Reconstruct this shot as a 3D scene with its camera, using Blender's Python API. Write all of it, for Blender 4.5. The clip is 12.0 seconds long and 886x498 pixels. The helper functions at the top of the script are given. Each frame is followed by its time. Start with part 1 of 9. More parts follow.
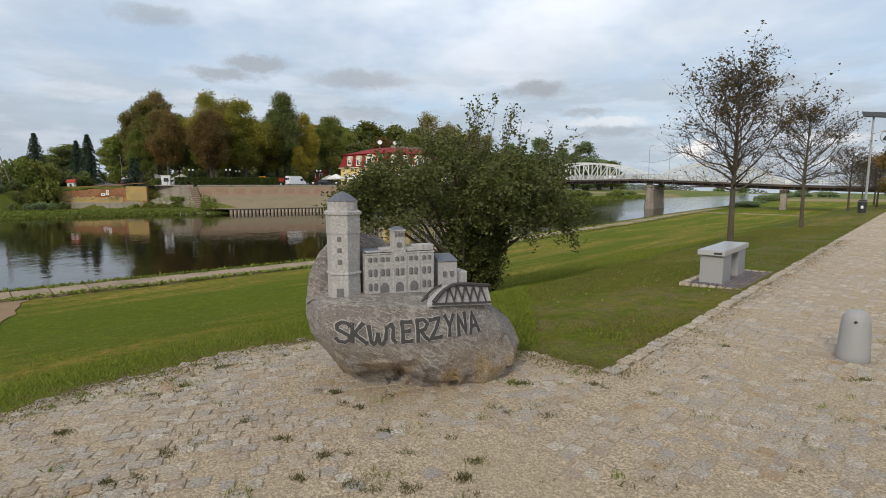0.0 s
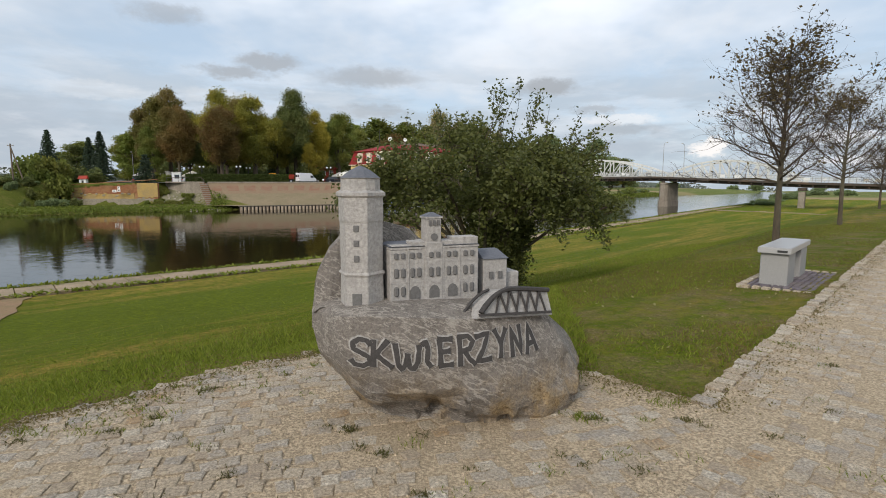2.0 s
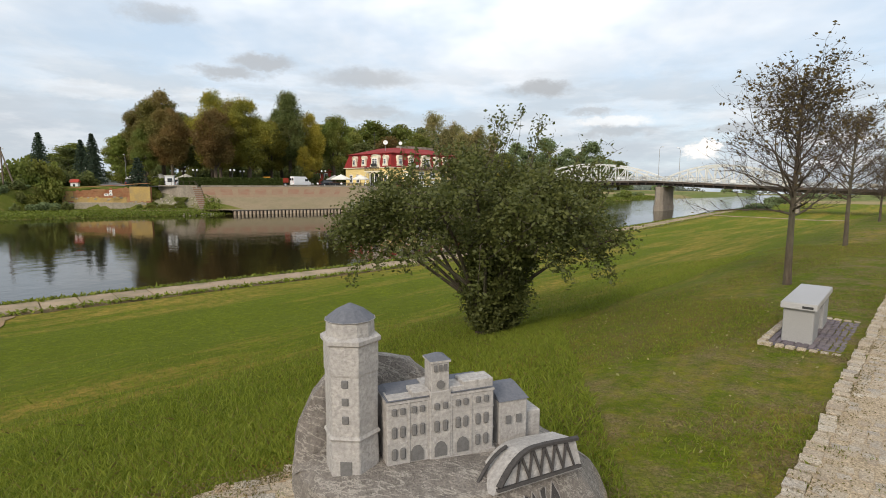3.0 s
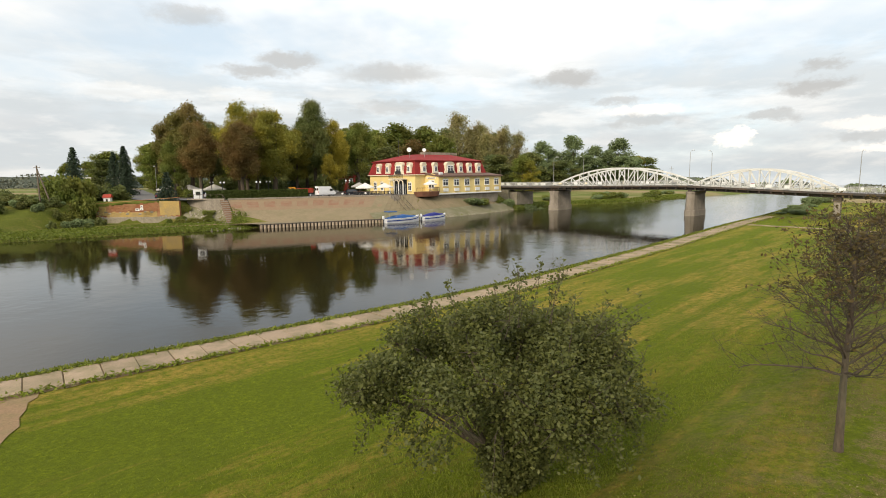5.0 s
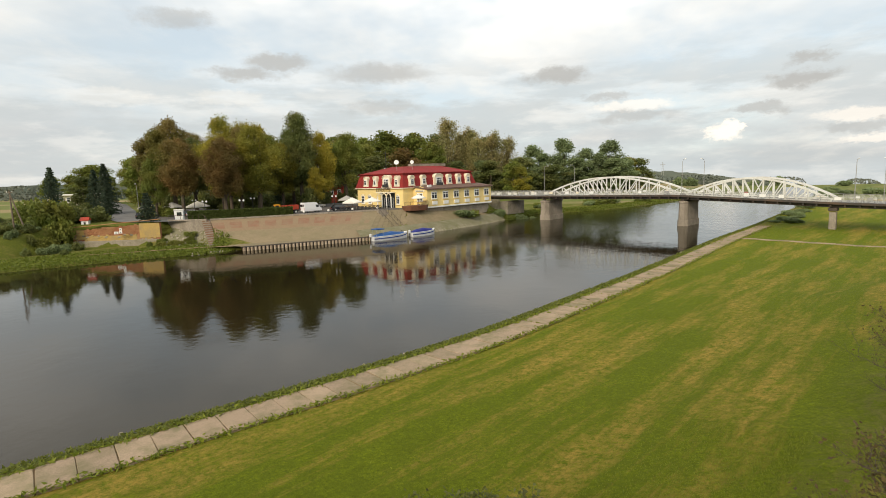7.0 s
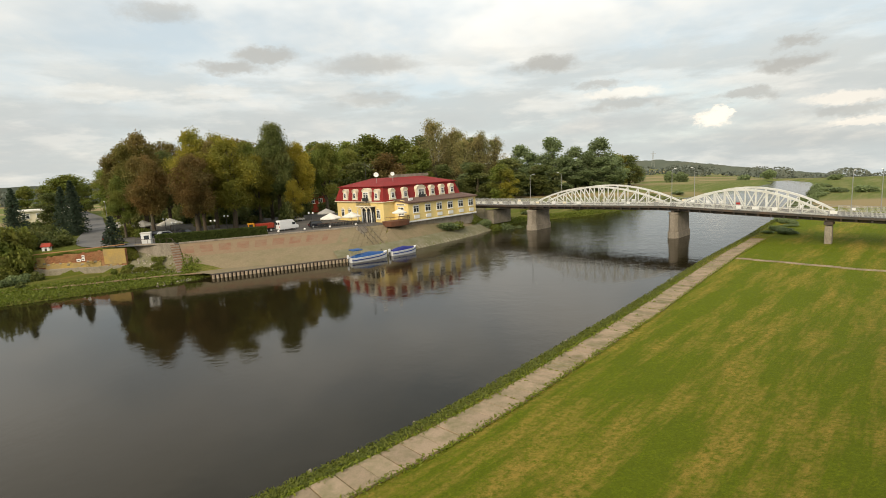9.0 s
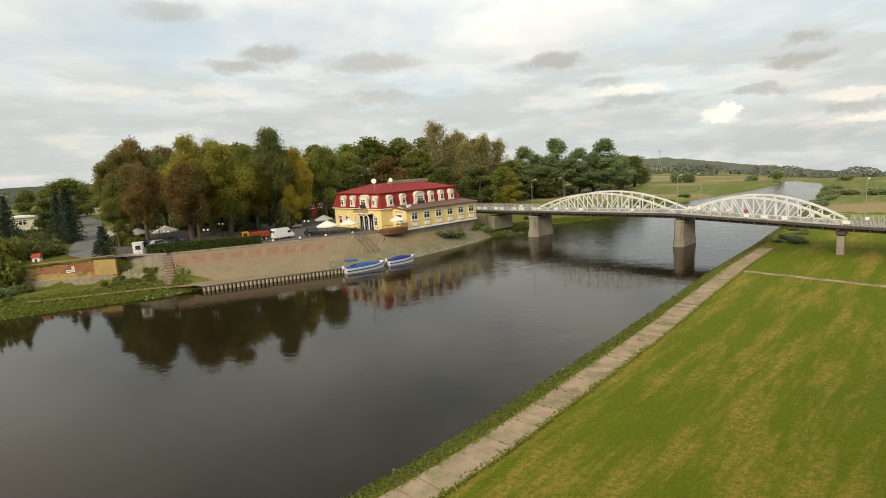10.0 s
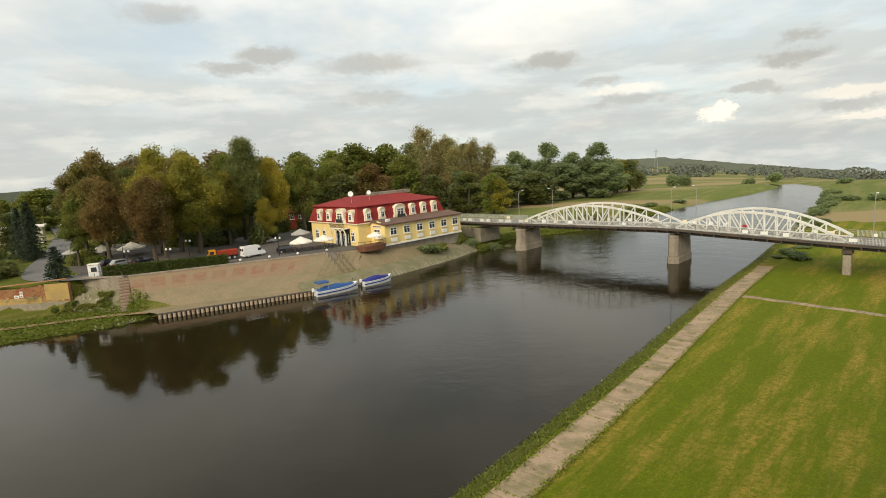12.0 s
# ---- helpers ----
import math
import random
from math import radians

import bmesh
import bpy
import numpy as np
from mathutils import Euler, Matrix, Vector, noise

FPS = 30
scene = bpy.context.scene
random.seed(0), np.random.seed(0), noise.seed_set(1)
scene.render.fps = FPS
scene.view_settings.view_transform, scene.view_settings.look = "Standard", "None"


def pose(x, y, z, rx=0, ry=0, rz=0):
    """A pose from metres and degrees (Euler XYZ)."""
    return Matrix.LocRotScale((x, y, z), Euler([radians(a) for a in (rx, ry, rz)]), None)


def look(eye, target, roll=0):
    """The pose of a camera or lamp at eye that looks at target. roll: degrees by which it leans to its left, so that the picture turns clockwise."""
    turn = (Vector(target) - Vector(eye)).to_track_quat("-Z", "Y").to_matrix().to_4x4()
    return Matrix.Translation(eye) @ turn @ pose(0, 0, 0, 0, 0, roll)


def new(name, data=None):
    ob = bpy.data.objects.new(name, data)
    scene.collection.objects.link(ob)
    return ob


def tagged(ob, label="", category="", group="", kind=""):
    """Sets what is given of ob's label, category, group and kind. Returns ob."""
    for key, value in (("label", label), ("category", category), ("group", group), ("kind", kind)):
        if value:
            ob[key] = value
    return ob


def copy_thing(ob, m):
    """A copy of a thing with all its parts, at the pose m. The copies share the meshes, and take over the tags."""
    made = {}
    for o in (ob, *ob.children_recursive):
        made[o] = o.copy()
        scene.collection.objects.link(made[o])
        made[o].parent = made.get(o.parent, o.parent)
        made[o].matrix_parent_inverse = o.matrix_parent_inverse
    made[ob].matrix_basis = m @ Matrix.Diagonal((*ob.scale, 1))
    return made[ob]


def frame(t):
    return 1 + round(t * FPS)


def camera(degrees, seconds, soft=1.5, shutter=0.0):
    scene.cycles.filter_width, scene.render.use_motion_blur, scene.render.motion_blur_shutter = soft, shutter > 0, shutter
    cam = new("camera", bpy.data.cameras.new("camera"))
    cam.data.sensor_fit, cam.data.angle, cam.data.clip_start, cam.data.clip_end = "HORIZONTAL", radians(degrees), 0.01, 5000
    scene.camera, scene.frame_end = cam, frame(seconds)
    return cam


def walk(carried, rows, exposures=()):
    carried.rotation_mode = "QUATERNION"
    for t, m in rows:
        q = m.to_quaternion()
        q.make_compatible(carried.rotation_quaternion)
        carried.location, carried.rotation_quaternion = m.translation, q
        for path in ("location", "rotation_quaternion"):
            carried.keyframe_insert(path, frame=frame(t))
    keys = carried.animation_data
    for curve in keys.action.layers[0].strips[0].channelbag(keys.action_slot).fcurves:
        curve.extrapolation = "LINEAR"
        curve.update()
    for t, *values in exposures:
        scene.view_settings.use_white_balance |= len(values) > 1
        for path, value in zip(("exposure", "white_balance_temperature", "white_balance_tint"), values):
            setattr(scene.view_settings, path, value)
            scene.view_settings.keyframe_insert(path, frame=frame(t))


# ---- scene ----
cam = camera(80.0, 12.0, 0.95)
PATH = [
    (0, (0.617, 1.659, 1.523), (0.357, 3.627, 1.278), -0.0),
    (0.5, (0.556, 1.804, 1.484), (0.293, 3.771, 1.237), -0.0),
    (1, (0.477, 2.016, 1.392), (0.219, 3.983, 1.141), -0.0),
    (1.5, (0.386, 2.26, 1.316), (0.126, 4.227, 1.065), -0.0),
    (2, (0.275, 2.548, 1.382), (-0.02, 4.509, 1.129), 0.1),
    (2.5, (0.183, 2.846, 1.621), (-0.131, 4.805, 1.367), 0.2),
    (3, (0.119, 3.158, 2.005), (-0.158, 5.123, 1.756), 0.2),
    (3.2, (0.109, 3.244, 2.201), (-0.174, 5.209, 1.959), -0.0),
    (4.8, (0.152, 4.098, 4.879), (-0.232, 6.043, 4.609), -0.8),
    (5, (0.220, 4.38, 5.228), (-0.154, 6.326, 4.956), -0.8),
    (5.5, (0.460, 5.086, 6.214), (0.123, 7.038, 5.937), -1.2),
    (6, (0.550, 5.951, 6.85), (0.224, 7.906, 6.577), -1.4),
    (6.5, (0.570, 6.611, 7.6), (0.214, 8.561, 7.327), -1.5),
    (7, (0.660, 7.598, 8.404), (0.308, 9.549, 8.128), -2.0),
    (9, (2.169, 13.318, 13.095), (1.843, 15.267, 12.786), -3.1),
    (9.5, (2.668, 14.965, 13.937), (2.333, 16.912, 13.625), -3.2),
    (10, (3.274, 16.666, 14.805), (2.926, 18.61, 14.49), -3.3),
    (10.5, (3.932, 18.5, 15.451), (3.589, 20.445, 15.136), -3.5),
    (11, (4.598, 20.483, 15.966), (4.264, 22.429, 15.651), -3.6),
    (11.5, (5.175, 22.37, 16.491), (4.838, 24.316, 16.176), -3.7),
    (12, (5.736, 24.328, 16.915), (5.396, 26.274, 16.601), -3.7),
]
EXPO = [(0, -0.14, 6450, 11.5), (2, -0.08, 6500, 11.5), (3, 0.14, 6800, 12), (5, 0.32, 7400, 12), (6, 0.28, 7550, 12), (7, 0.17, 7550, 11), (9, 0.12, 7750, 10), (12, 0.12, 7850, 9)]
walk(cam, [(t, look(eye, target, roll)) for t, eye, target, roll in PATH], EXPO)

# ---- light: bright broken overcast, a soft low sun from behind and to the right ----
SUN_EL, SUN_AZ = radians(32), radians(200)
world = bpy.data.worlds.new("world")
scene.world = world
world.use_nodes = True
wn = world.node_tree.nodes
wl = world.node_tree.links
wn.clear()
w_out = wn.new("ShaderNodeOutputWorld")
w_bg = wn.new("ShaderNodeBackground")
w_sky = wn.new("ShaderNodeTexSky")
w_sky.sky_type = "NISHITA"
w_sky.sun_disc = False
w_sky.sun_elevation = SUN_EL
w_sky.sun_rotation = SUN_AZ
w_gain = wn.new("ShaderNodeVectorMath")
w_gain.operation = "SCALE"
w_gain.inputs["Scale"].default_value = 0.11
w_co = wn.new("ShaderNodeTexCoord")
w_sep = wn.new("ShaderNodeSeparateXYZ")
w_up = wn.new("ShaderNodeMath")
w_up.operation = "MAXIMUM"
w_up.inputs[1].default_value = -0.05
w_add = wn.new("ShaderNodeMath")
w_add.operation = "ADD"
w_add.inputs[1].default_value = 0.22
w_dx = wn.new("ShaderNodeMath")
w_dx.operation = "DIVIDE"
w_dy = wn.new("ShaderNodeMath")
w_dy.operation = "DIVIDE"
w_vec = wn.new("ShaderNodeCombineXYZ")
wl.new(w_co.outputs["Generated"], w_sep.inputs[0])
wl.new(w_sep.outputs["Z"], w_up.inputs[0])
wl.new(w_up.outputs[0], w_add.inputs[0])
wl.new(w_sep.outputs["X"], w_dx.inputs[0])
wl.new(w_add.outputs[0], w_dx.inputs[1])
wl.new(w_sep.outputs["Y"], w_dy.inputs[0])
wl.new(w_add.outputs[0], w_dy.inputs[1])
wl.new(w_dx.outputs[0], w_vec.inputs[0])
wl.new(w_dy.outputs[0], w_vec.inputs[1])


def world_noise(scale, detail, rough, lo, hi, stretch):
    m = wn.new("ShaderNodeMapping")
    m.inputs["Scale"].default_value = stretch
    n = wn.new("ShaderNodeTexNoise")
    n.inputs["Scale"].default_value = scale
    n.inputs["Detail"].default_value = detail
    n.inputs["Roughness"].default_value = rough
    r = wn.new("ShaderNodeMapRange")
    r.interpolation_type = "SMOOTHSTEP"
    r.inputs["From Min"].default_value = lo
    r.inputs["From Max"].default_value = hi
    wl.new(w_vec.outputs[0], m.inputs[0])
    wl.new(m.outputs[0], n.inputs["Vector"])
    wl.new(n.outputs["Fac"], r.inputs["Value"])
    return r.outputs[0]


def world_mix(fac, a, b):
    m = wn.new("ShaderNodeMix")
    m.data_type = "RGBA"
    wl.new(fac, m.inputs["Factor"])
    for sock, v in ((m.inputs[6], a), (m.inputs[7], b)):
        if isinstance(v, tuple):
            sock.default_value = (*v, 1)
        else:
            wl.new(v, sock)
    return m.outputs[2]


cover = world_noise(0.8, 5.0, 0.55, 0.36, 0.62, (1.0, 1.0, 1.0))
soft_grey = world_noise(0.75, 6.0, 0.6, 0.42, 0.70, (1.0, 0.8, 1.0))
wisp = world_noise(2.6, 7.0, 0.62, 0.44, 0.72, (1.0, 0.6, 1.0))
far_grey = world_noise(1.1, 6.0, 0.58, 0.50, 0.66, (1.15, 1.0, 1.0))
# compass bearing and height above the horizon, in degrees, with a ragged wander for the cloud edges
w_az = wn.new("ShaderNodeMath")
w_az.operation = "ARCTAN2"
wl.new(w_sep.outputs["X"], w_az.inputs[0])
wl.new(w_sep.outputs["Y"], w_az.inputs[1])
w_el = wn.new("ShaderNodeMath")
w_el.operation = "ARCSINE"
wl.new(w_sep.outputs["Z"], w_el.inputs[0])
w_ang = wn.new("ShaderNodeCombineXYZ")
wl.new(w_az.outputs[0], w_ang.inputs[0])
wl.new(w_el.outputs[0], w_ang.inputs[1])
w_deg = wn.new("ShaderNodeVectorMath")
w_deg.operation = "SCALE"
w_deg.inputs["Scale"].default_value = 57.29578
wl.new(w_ang.outputs[0], w_deg.inputs[0])


def sky_vec(op, a, b):
    m = wn.new("ShaderNodeVectorMath")
    m.operation = op
    for sock, v in ((m.inputs[0], a), (m.inputs[1], b)):
        if isinstance(v, tuple):
            sock.default_value = v
        else:
            wl.new(v, sock)
    return m


def ragged(scale, amount):
    m = sky_vec("MULTIPLY", w_deg.outputs[0], (scale, scale * 1.7, 1))
    n = wn.new("ShaderNodeTexNoise")
    n.inputs["Scale"].default_value = 1.0
    n.inputs["Detail"].default_value = 7.0
    n.inputs["Roughness"].default_value = 0.62
    wl.new(m.outputs[0], n.inputs["Vector"])
    c = sky_vec("SUBTRACT", n.outputs["Color"], (0.5, 0.5, 0.5))
    c = sky_vec("MULTIPLY", c.outputs[0], (amount, amount * 0.42, 0))
    return sky_vec("ADD", w_deg.outputs[0], c.outputs[0]).outputs[0]


def clouds(rows, vec, soft_from):
    """One soft mask from single clouds: bearing, height, half width, half height, weight."""
    total = None
    for az_, el_, rx_, ry_, k_ in rows:
        d = sky_vec("SUBTRACT", vec, (az_, el_, 0))
        d = sky_vec("MULTIPLY", d.outputs[0], (1 / rx_, 1 / ry_, 0))
        ln = wn.new("ShaderNodeVectorMath")
        ln.operation = "LENGTH"
        wl.new(d.outputs[0], ln.inputs[0])
        r = wn.new("ShaderNodeMapRange")
        r.interpolation_type = "SMOOTHSTEP"
        r.inputs["From Min"].default_value = 1.25
        r.inputs["From Max"].default_value = soft_from
        r.inputs["To Max"].default_value = k_
        wl.new(ln.outputs["Value"], r.inputs["Value"])
        if total is None:
            total = r.outputs[0]
        else:
            mx = wn.new("ShaderNodeMath")
            mx.operation = "MAXIMUM"
            wl.new(total, mx.inputs[0])
            wl.new(r.outputs[0], mx.inputs[1])
            total = mx.outputs[0]
    return total


wander = ragged(0.42, 6.0)
small_wander = ragged(1.1, 3.0)
dark_clouds = clouds([(-29.5, 10.6, 3.6, 0.8, 0.8), (-26.2, 11.6, 3.4, 0.8, 0.8), (-16.3, 10.5, 5.4, 1.1, 0.7), (2.3, 9.6, 3.2, 0.9, 0.9), (23.5, 7.2, 2.8, 0.75, 0.9),
                      (24.2, 8.9, 2.0, 0.55, 0.8), (-35.1, 15.0, 3.4, 1.0, 0.6), (20.5, 5.0, 2.9, 0.45, 0.7), (7.3, 7.3, 2.8, 0.5, 0.6), (-16.0, 7.2, 4.2, 0.8, 0.5),
                      (9.2, 5.2, 4.2, 0.7, 0.6), (27.8, 3.0, 3.6, 0.55, 0.6)], wander, 0.4)
bright_clouds = clouds([(17.7, 3.1, 1.5, 0.8, 1.0), (18.5, 3.7, 0.8, 0.6, 1.0), (27.8, 3.9, 3.2, 0.6, 0.5), (-41.6, 8.0, 4.2, 0.8, 0.2), (-31.1, 8.2, 3.4, 0.8, 0.22), (9.4, 6.2, 3.8, 0.5, 0.45), (29.0, 1.9, 2.5, 0.4, 0.5)], small_wander, 0.6)
bank_clouds = clouds([(-44.0, 4.5, 13.0, 3.6, 0.6), (-30.0, 4.8, 9.0, 2.2, 0.5), (-8.0, 4.6, 12.0, 1.5, 0.45), (12.0, 3.2, 12.0, 1.1, 0.4)], wander, 0.0)
def low_bank(scale_x, scale_y, shift, lo, hi, el_lo, el_hi, amount):
    """Broken layers of cloud stretched along the horizon, between two heights."""
    m = sky_vec("MULTIPLY", w_deg.outputs[0], (scale_x, scale_y, 0))
    m = sky_vec("ADD", m.outputs[0], (shift, shift * 0.7, 0))
    n = wn.new("ShaderNodeTexNoise")
    n.inputs["Scale"].default_value = 1.0
    n.inputs["Detail"].default_value = 8.0
    n.inputs["Roughness"].default_value = 0.6
    wl.new(m.outputs[0], n.inputs["Vector"])
    r = wn.new("ShaderNodeMapRange")
    r.interpolation_type = "SMOOTHSTEP"
    r.inputs["From Min"].default_value = lo
    r.inputs["From Max"].default_value = hi
    r.inputs["To Max"].default_value = amount
    wl.new(n.outputs["Fac"], r.inputs["Value"])
    sp_ = wn.new("ShaderNodeSeparateXYZ")
    wl.new(w_deg.outputs[0], sp_.inputs[0])
    f = wn.new("ShaderNodeMapRange")
    f.interpolation_type = "SMOOTHSTEP"
    f.inputs["From Min"].default_value = el_hi
    f.inputs["From Max"].default_value = el_lo
    wl.new(sp_.outputs["Y"], f.inputs["Value"])
    mu = wn.new("ShaderNodeMath")
    mu.operation = "MULTIPLY"
    wl.new(r.outputs[0], mu.inputs[0])
    wl.new(f.outputs[0], mu.inputs[1])
    return mu.outputs[0]


grey_bank = low_bank(0.075, 0.33, 3.7, 0.42, 0.58, 7.0, 14.0, 0.7)
pale_bank = low_bank(0.11, 0.42, 11.3, 0.50, 0.66, 6.0, 14.0, 0.32)
high = wn.new("ShaderNodeMapRange")
high.inputs["From Min"].default_value = 0.02
high.inputs["From Max"].default_value = 0.30
wl.new(w_sep.outputs["Z"], high.inputs["Value"])
wl.new(w_sky.outputs[0], w_gain.inputs[0])
veil = world_mix(high.outputs[0], (0.45, 0.53, 0.61), (1.07, 1.14, 1.22))
blue = wn.new("ShaderNodeMix")
blue.data_type = "RGBA"
blue.inputs["Factor"].default_value = 0.3
blue.inputs[6].default_value = (0.64, 0.80, 0.97, 1)
wl.new(w_gain.outputs[0], blue.inputs[7])
sheet = world_mix(cover, blue.outputs[2], veil)
soft_k = wn.new("ShaderNodeMath")
soft_k.operation = "MULTIPLY"
soft_k.inputs[1].default_value = 0.36
wl.new(soft_grey, soft_k.inputs[0])
shade = world_mix(soft_k.outputs[0], sheet, (0.64, 0.68, 0.71))
wisp_k = wn.new("ShaderNodeMath")
wisp_k.operation = "MULTIPLY"
wisp_k.inputs[1].default_value = 0.3
wl.new(wisp, wisp_k.inputs[0])
shade = world_mix(wisp_k.outputs[0], shade, (0.97, 0.97, 0.96))
shade = world_mix(bank_clouds, shade, (0.47, 0.535, 0.61))
shade = world_mix(grey_bank, shade, (0.50, 0.585, 0.665))
shade = world_mix(pale_bank, shade, (0.90, 0.94, 0.98))
shade = world_mix(bright_clouds, shade, (1.05, 1.03, 1.0))
shade = world_mix(dark_clouds, shade, (0.44, 0.475, 0.51))
# more of the same broken cover round the rest of the sky
behind_k = wn.new("ShaderNodeMapRange")
behind_k.inputs["From Min"].default_value = 0.5
behind_k.inputs["From Max"].default_value = 0.0
wl.new(w_sep.outputs["Y"], behind_k.inputs["Value"])
far_k = wn.new("ShaderNodeMath")
far_k.operation = "MULTIPLY"
wl.new(behind_k.outputs[0], far_k.inputs[0])
wl.new(far_grey, far_k.inputs[1])
sky_col = world_mix(far_k.outputs[0], shade, (0.47, 0.50, 0.53))
wl.new(sky_col, w_bg.inputs["Color"])
w_bg.inputs["Strength"].default_value = 1.0
wl.new(w_bg.outputs[0], w_out.inputs[0])

sun_data = bpy.data.lights.new("sun", "SUN")
sun_data.energy = 2.3
sun_data.angle = radians(20)
sun_data.color = (1.0, 0.93, 0.82)
sun = new("sun", sun_data)
sun.matrix_basis = look((0, 0, 60), (0 - 60 * math.sin(SUN_AZ) / math.tan(SUN_EL), 0 - 60 * math.cos(SUN_AZ) / math.tan(SUN_EL), 0))


# ---- materials ----
def node_mat(name):
    m = bpy.data.materials.new(name)
    m.use_nodes = True
    nt = m.node_tree
    return m, nt, nt.nodes["Principled BSDF"]


def coords(nt, scale, stretch=(1, 1, 1), world_space=True):
    if world_space:
        src = nt.nodes.new("ShaderNodeNewGeometry").outputs["Position"]
    else:
        src = nt.nodes.new("ShaderNodeTexCoord").outputs["Object"]
    mp = nt.nodes.new("ShaderNodeMapping")
    mp.inputs["Scale"].default_value = [scale * s for s in stretch]
    nt.links.new(src, mp.inputs[0])
    return mp.outputs[0]


def noise_at(nt, vec, detail=4.0, rough=0.6, lo=0.3, hi=0.7):
    n = nt.nodes.new("ShaderNodeTexNoise")
    n.inputs["Scale"].default_value = 1.0
    n.inputs["Detail"].default_value = detail
    n.inputs["Roughness"].default_value = rough
    nt.links.new(vec, n.inputs["Vector"])
    r = nt.nodes.new("ShaderNodeMapRange")
    r.inputs["From Min"].default_value = lo
    r.inputs["From Max"].default_value = hi
    nt.links.new(n.outputs["Fac"], r.inputs["Value"])
    return r.outputs[0]


def mix_col(nt, fac, a, b, blend="MIX"):
    m = nt.nodes.new("ShaderNodeMix")
    m.data_type = "RGBA"
    m.blend_type = blend
    if isinstance(fac, float):
        m.inputs["Factor"].default_value = fac
    else:
        nt.links.new(fac, m.inputs["Factor"])
    for sock, v in ((m.inputs[6], a), (m.inputs[7], b)):
        if isinstance(v, tuple):
            sock.default_value = (*v, 1)
        else:
            nt.links.new(v, sock)
    return m.outputs[2]


def bump_to(nt, bsdf, height, strength, distance):
    b = nt.nodes.new("ShaderNodeBump")
    b.inputs["Strength"].default_value = strength
    b.inputs["Distance"].default_value = distance
    nt.links.new(height, b.inputs["Height"])
    nt.links.new(b.outputs[0], bsdf.inputs["Normal"])
    return b


def surface(name, a, b, stain=None, scale=3.0, fine=40.0, rough=0.8, bump=0.3, depth=0.01, metallic=0.0,
            stretch=(1, 1, 1), stain_amt=0.6, vary=0.0, world_space=True, spec=0.3, hard=0.2):
    """Two tones at a fine scale, stains at a broad one, a fine relief; vary: change from piece to piece."""
    m, nt, bs = node_mat(name)
    f = noise_at(nt, coords(nt, fine, stretch, world_space), 5.0, 0.65, 0.5 - hard, 0.5 + hard)
    g = noise_at(nt, coords(nt, scale, stretch, world_space), 5.0, 0.65, 0.42, 0.68)
    col = mix_col(nt, f, a, b)
    if stain:
        k = nt.nodes.new("ShaderNodeMath")
        k.operation = "MULTIPLY"
        k.inputs[1].default_value = stain_amt
        nt.links.new(g, k.inputs[0])
        col = mix_col(nt, k.outputs[0], col, stain)
    if vary:
        info = nt.nodes.new("ShaderNodeObjectInfo")
        isl = nt.nodes.new("ShaderNodeNewGeometry")
        ad = nt.nodes.new("ShaderNodeMath")
        ad.operation = "ADD"
        nt.links.new(info.outputs["Random"], ad.inputs[0])
        nt.links.new(isl.outputs["Random Per Island"], ad.inputs[1])
        r = nt.nodes.new("ShaderNodeMapRange")
        r.inputs["From Max"].default_value = 2.0
        r.inputs["To Min"].default_value = 1 - vary
        r.inputs["To Max"].default_value = 1 + vary
        nt.links.new(ad.outputs[0], r.inputs["Value"])
        hsv = nt.nodes.new("ShaderNodeHueSaturation")
        nt.links.new(r.outputs[0], hsv.inputs["Value"])
        nt.links.new(col, hsv.inputs["Color"])
        col = hsv.outputs[0]
    nt.links.new(col, bs.inputs["Base Color"])
    bs.inputs["Roughness"].default_value = rough
    bs.inputs["Metallic"].default_value = metallic
    bs.inputs["Specular IOR Level"].default_value = spec
    if bump:
        bump_to(nt, bs, f, bump, depth)
    return m


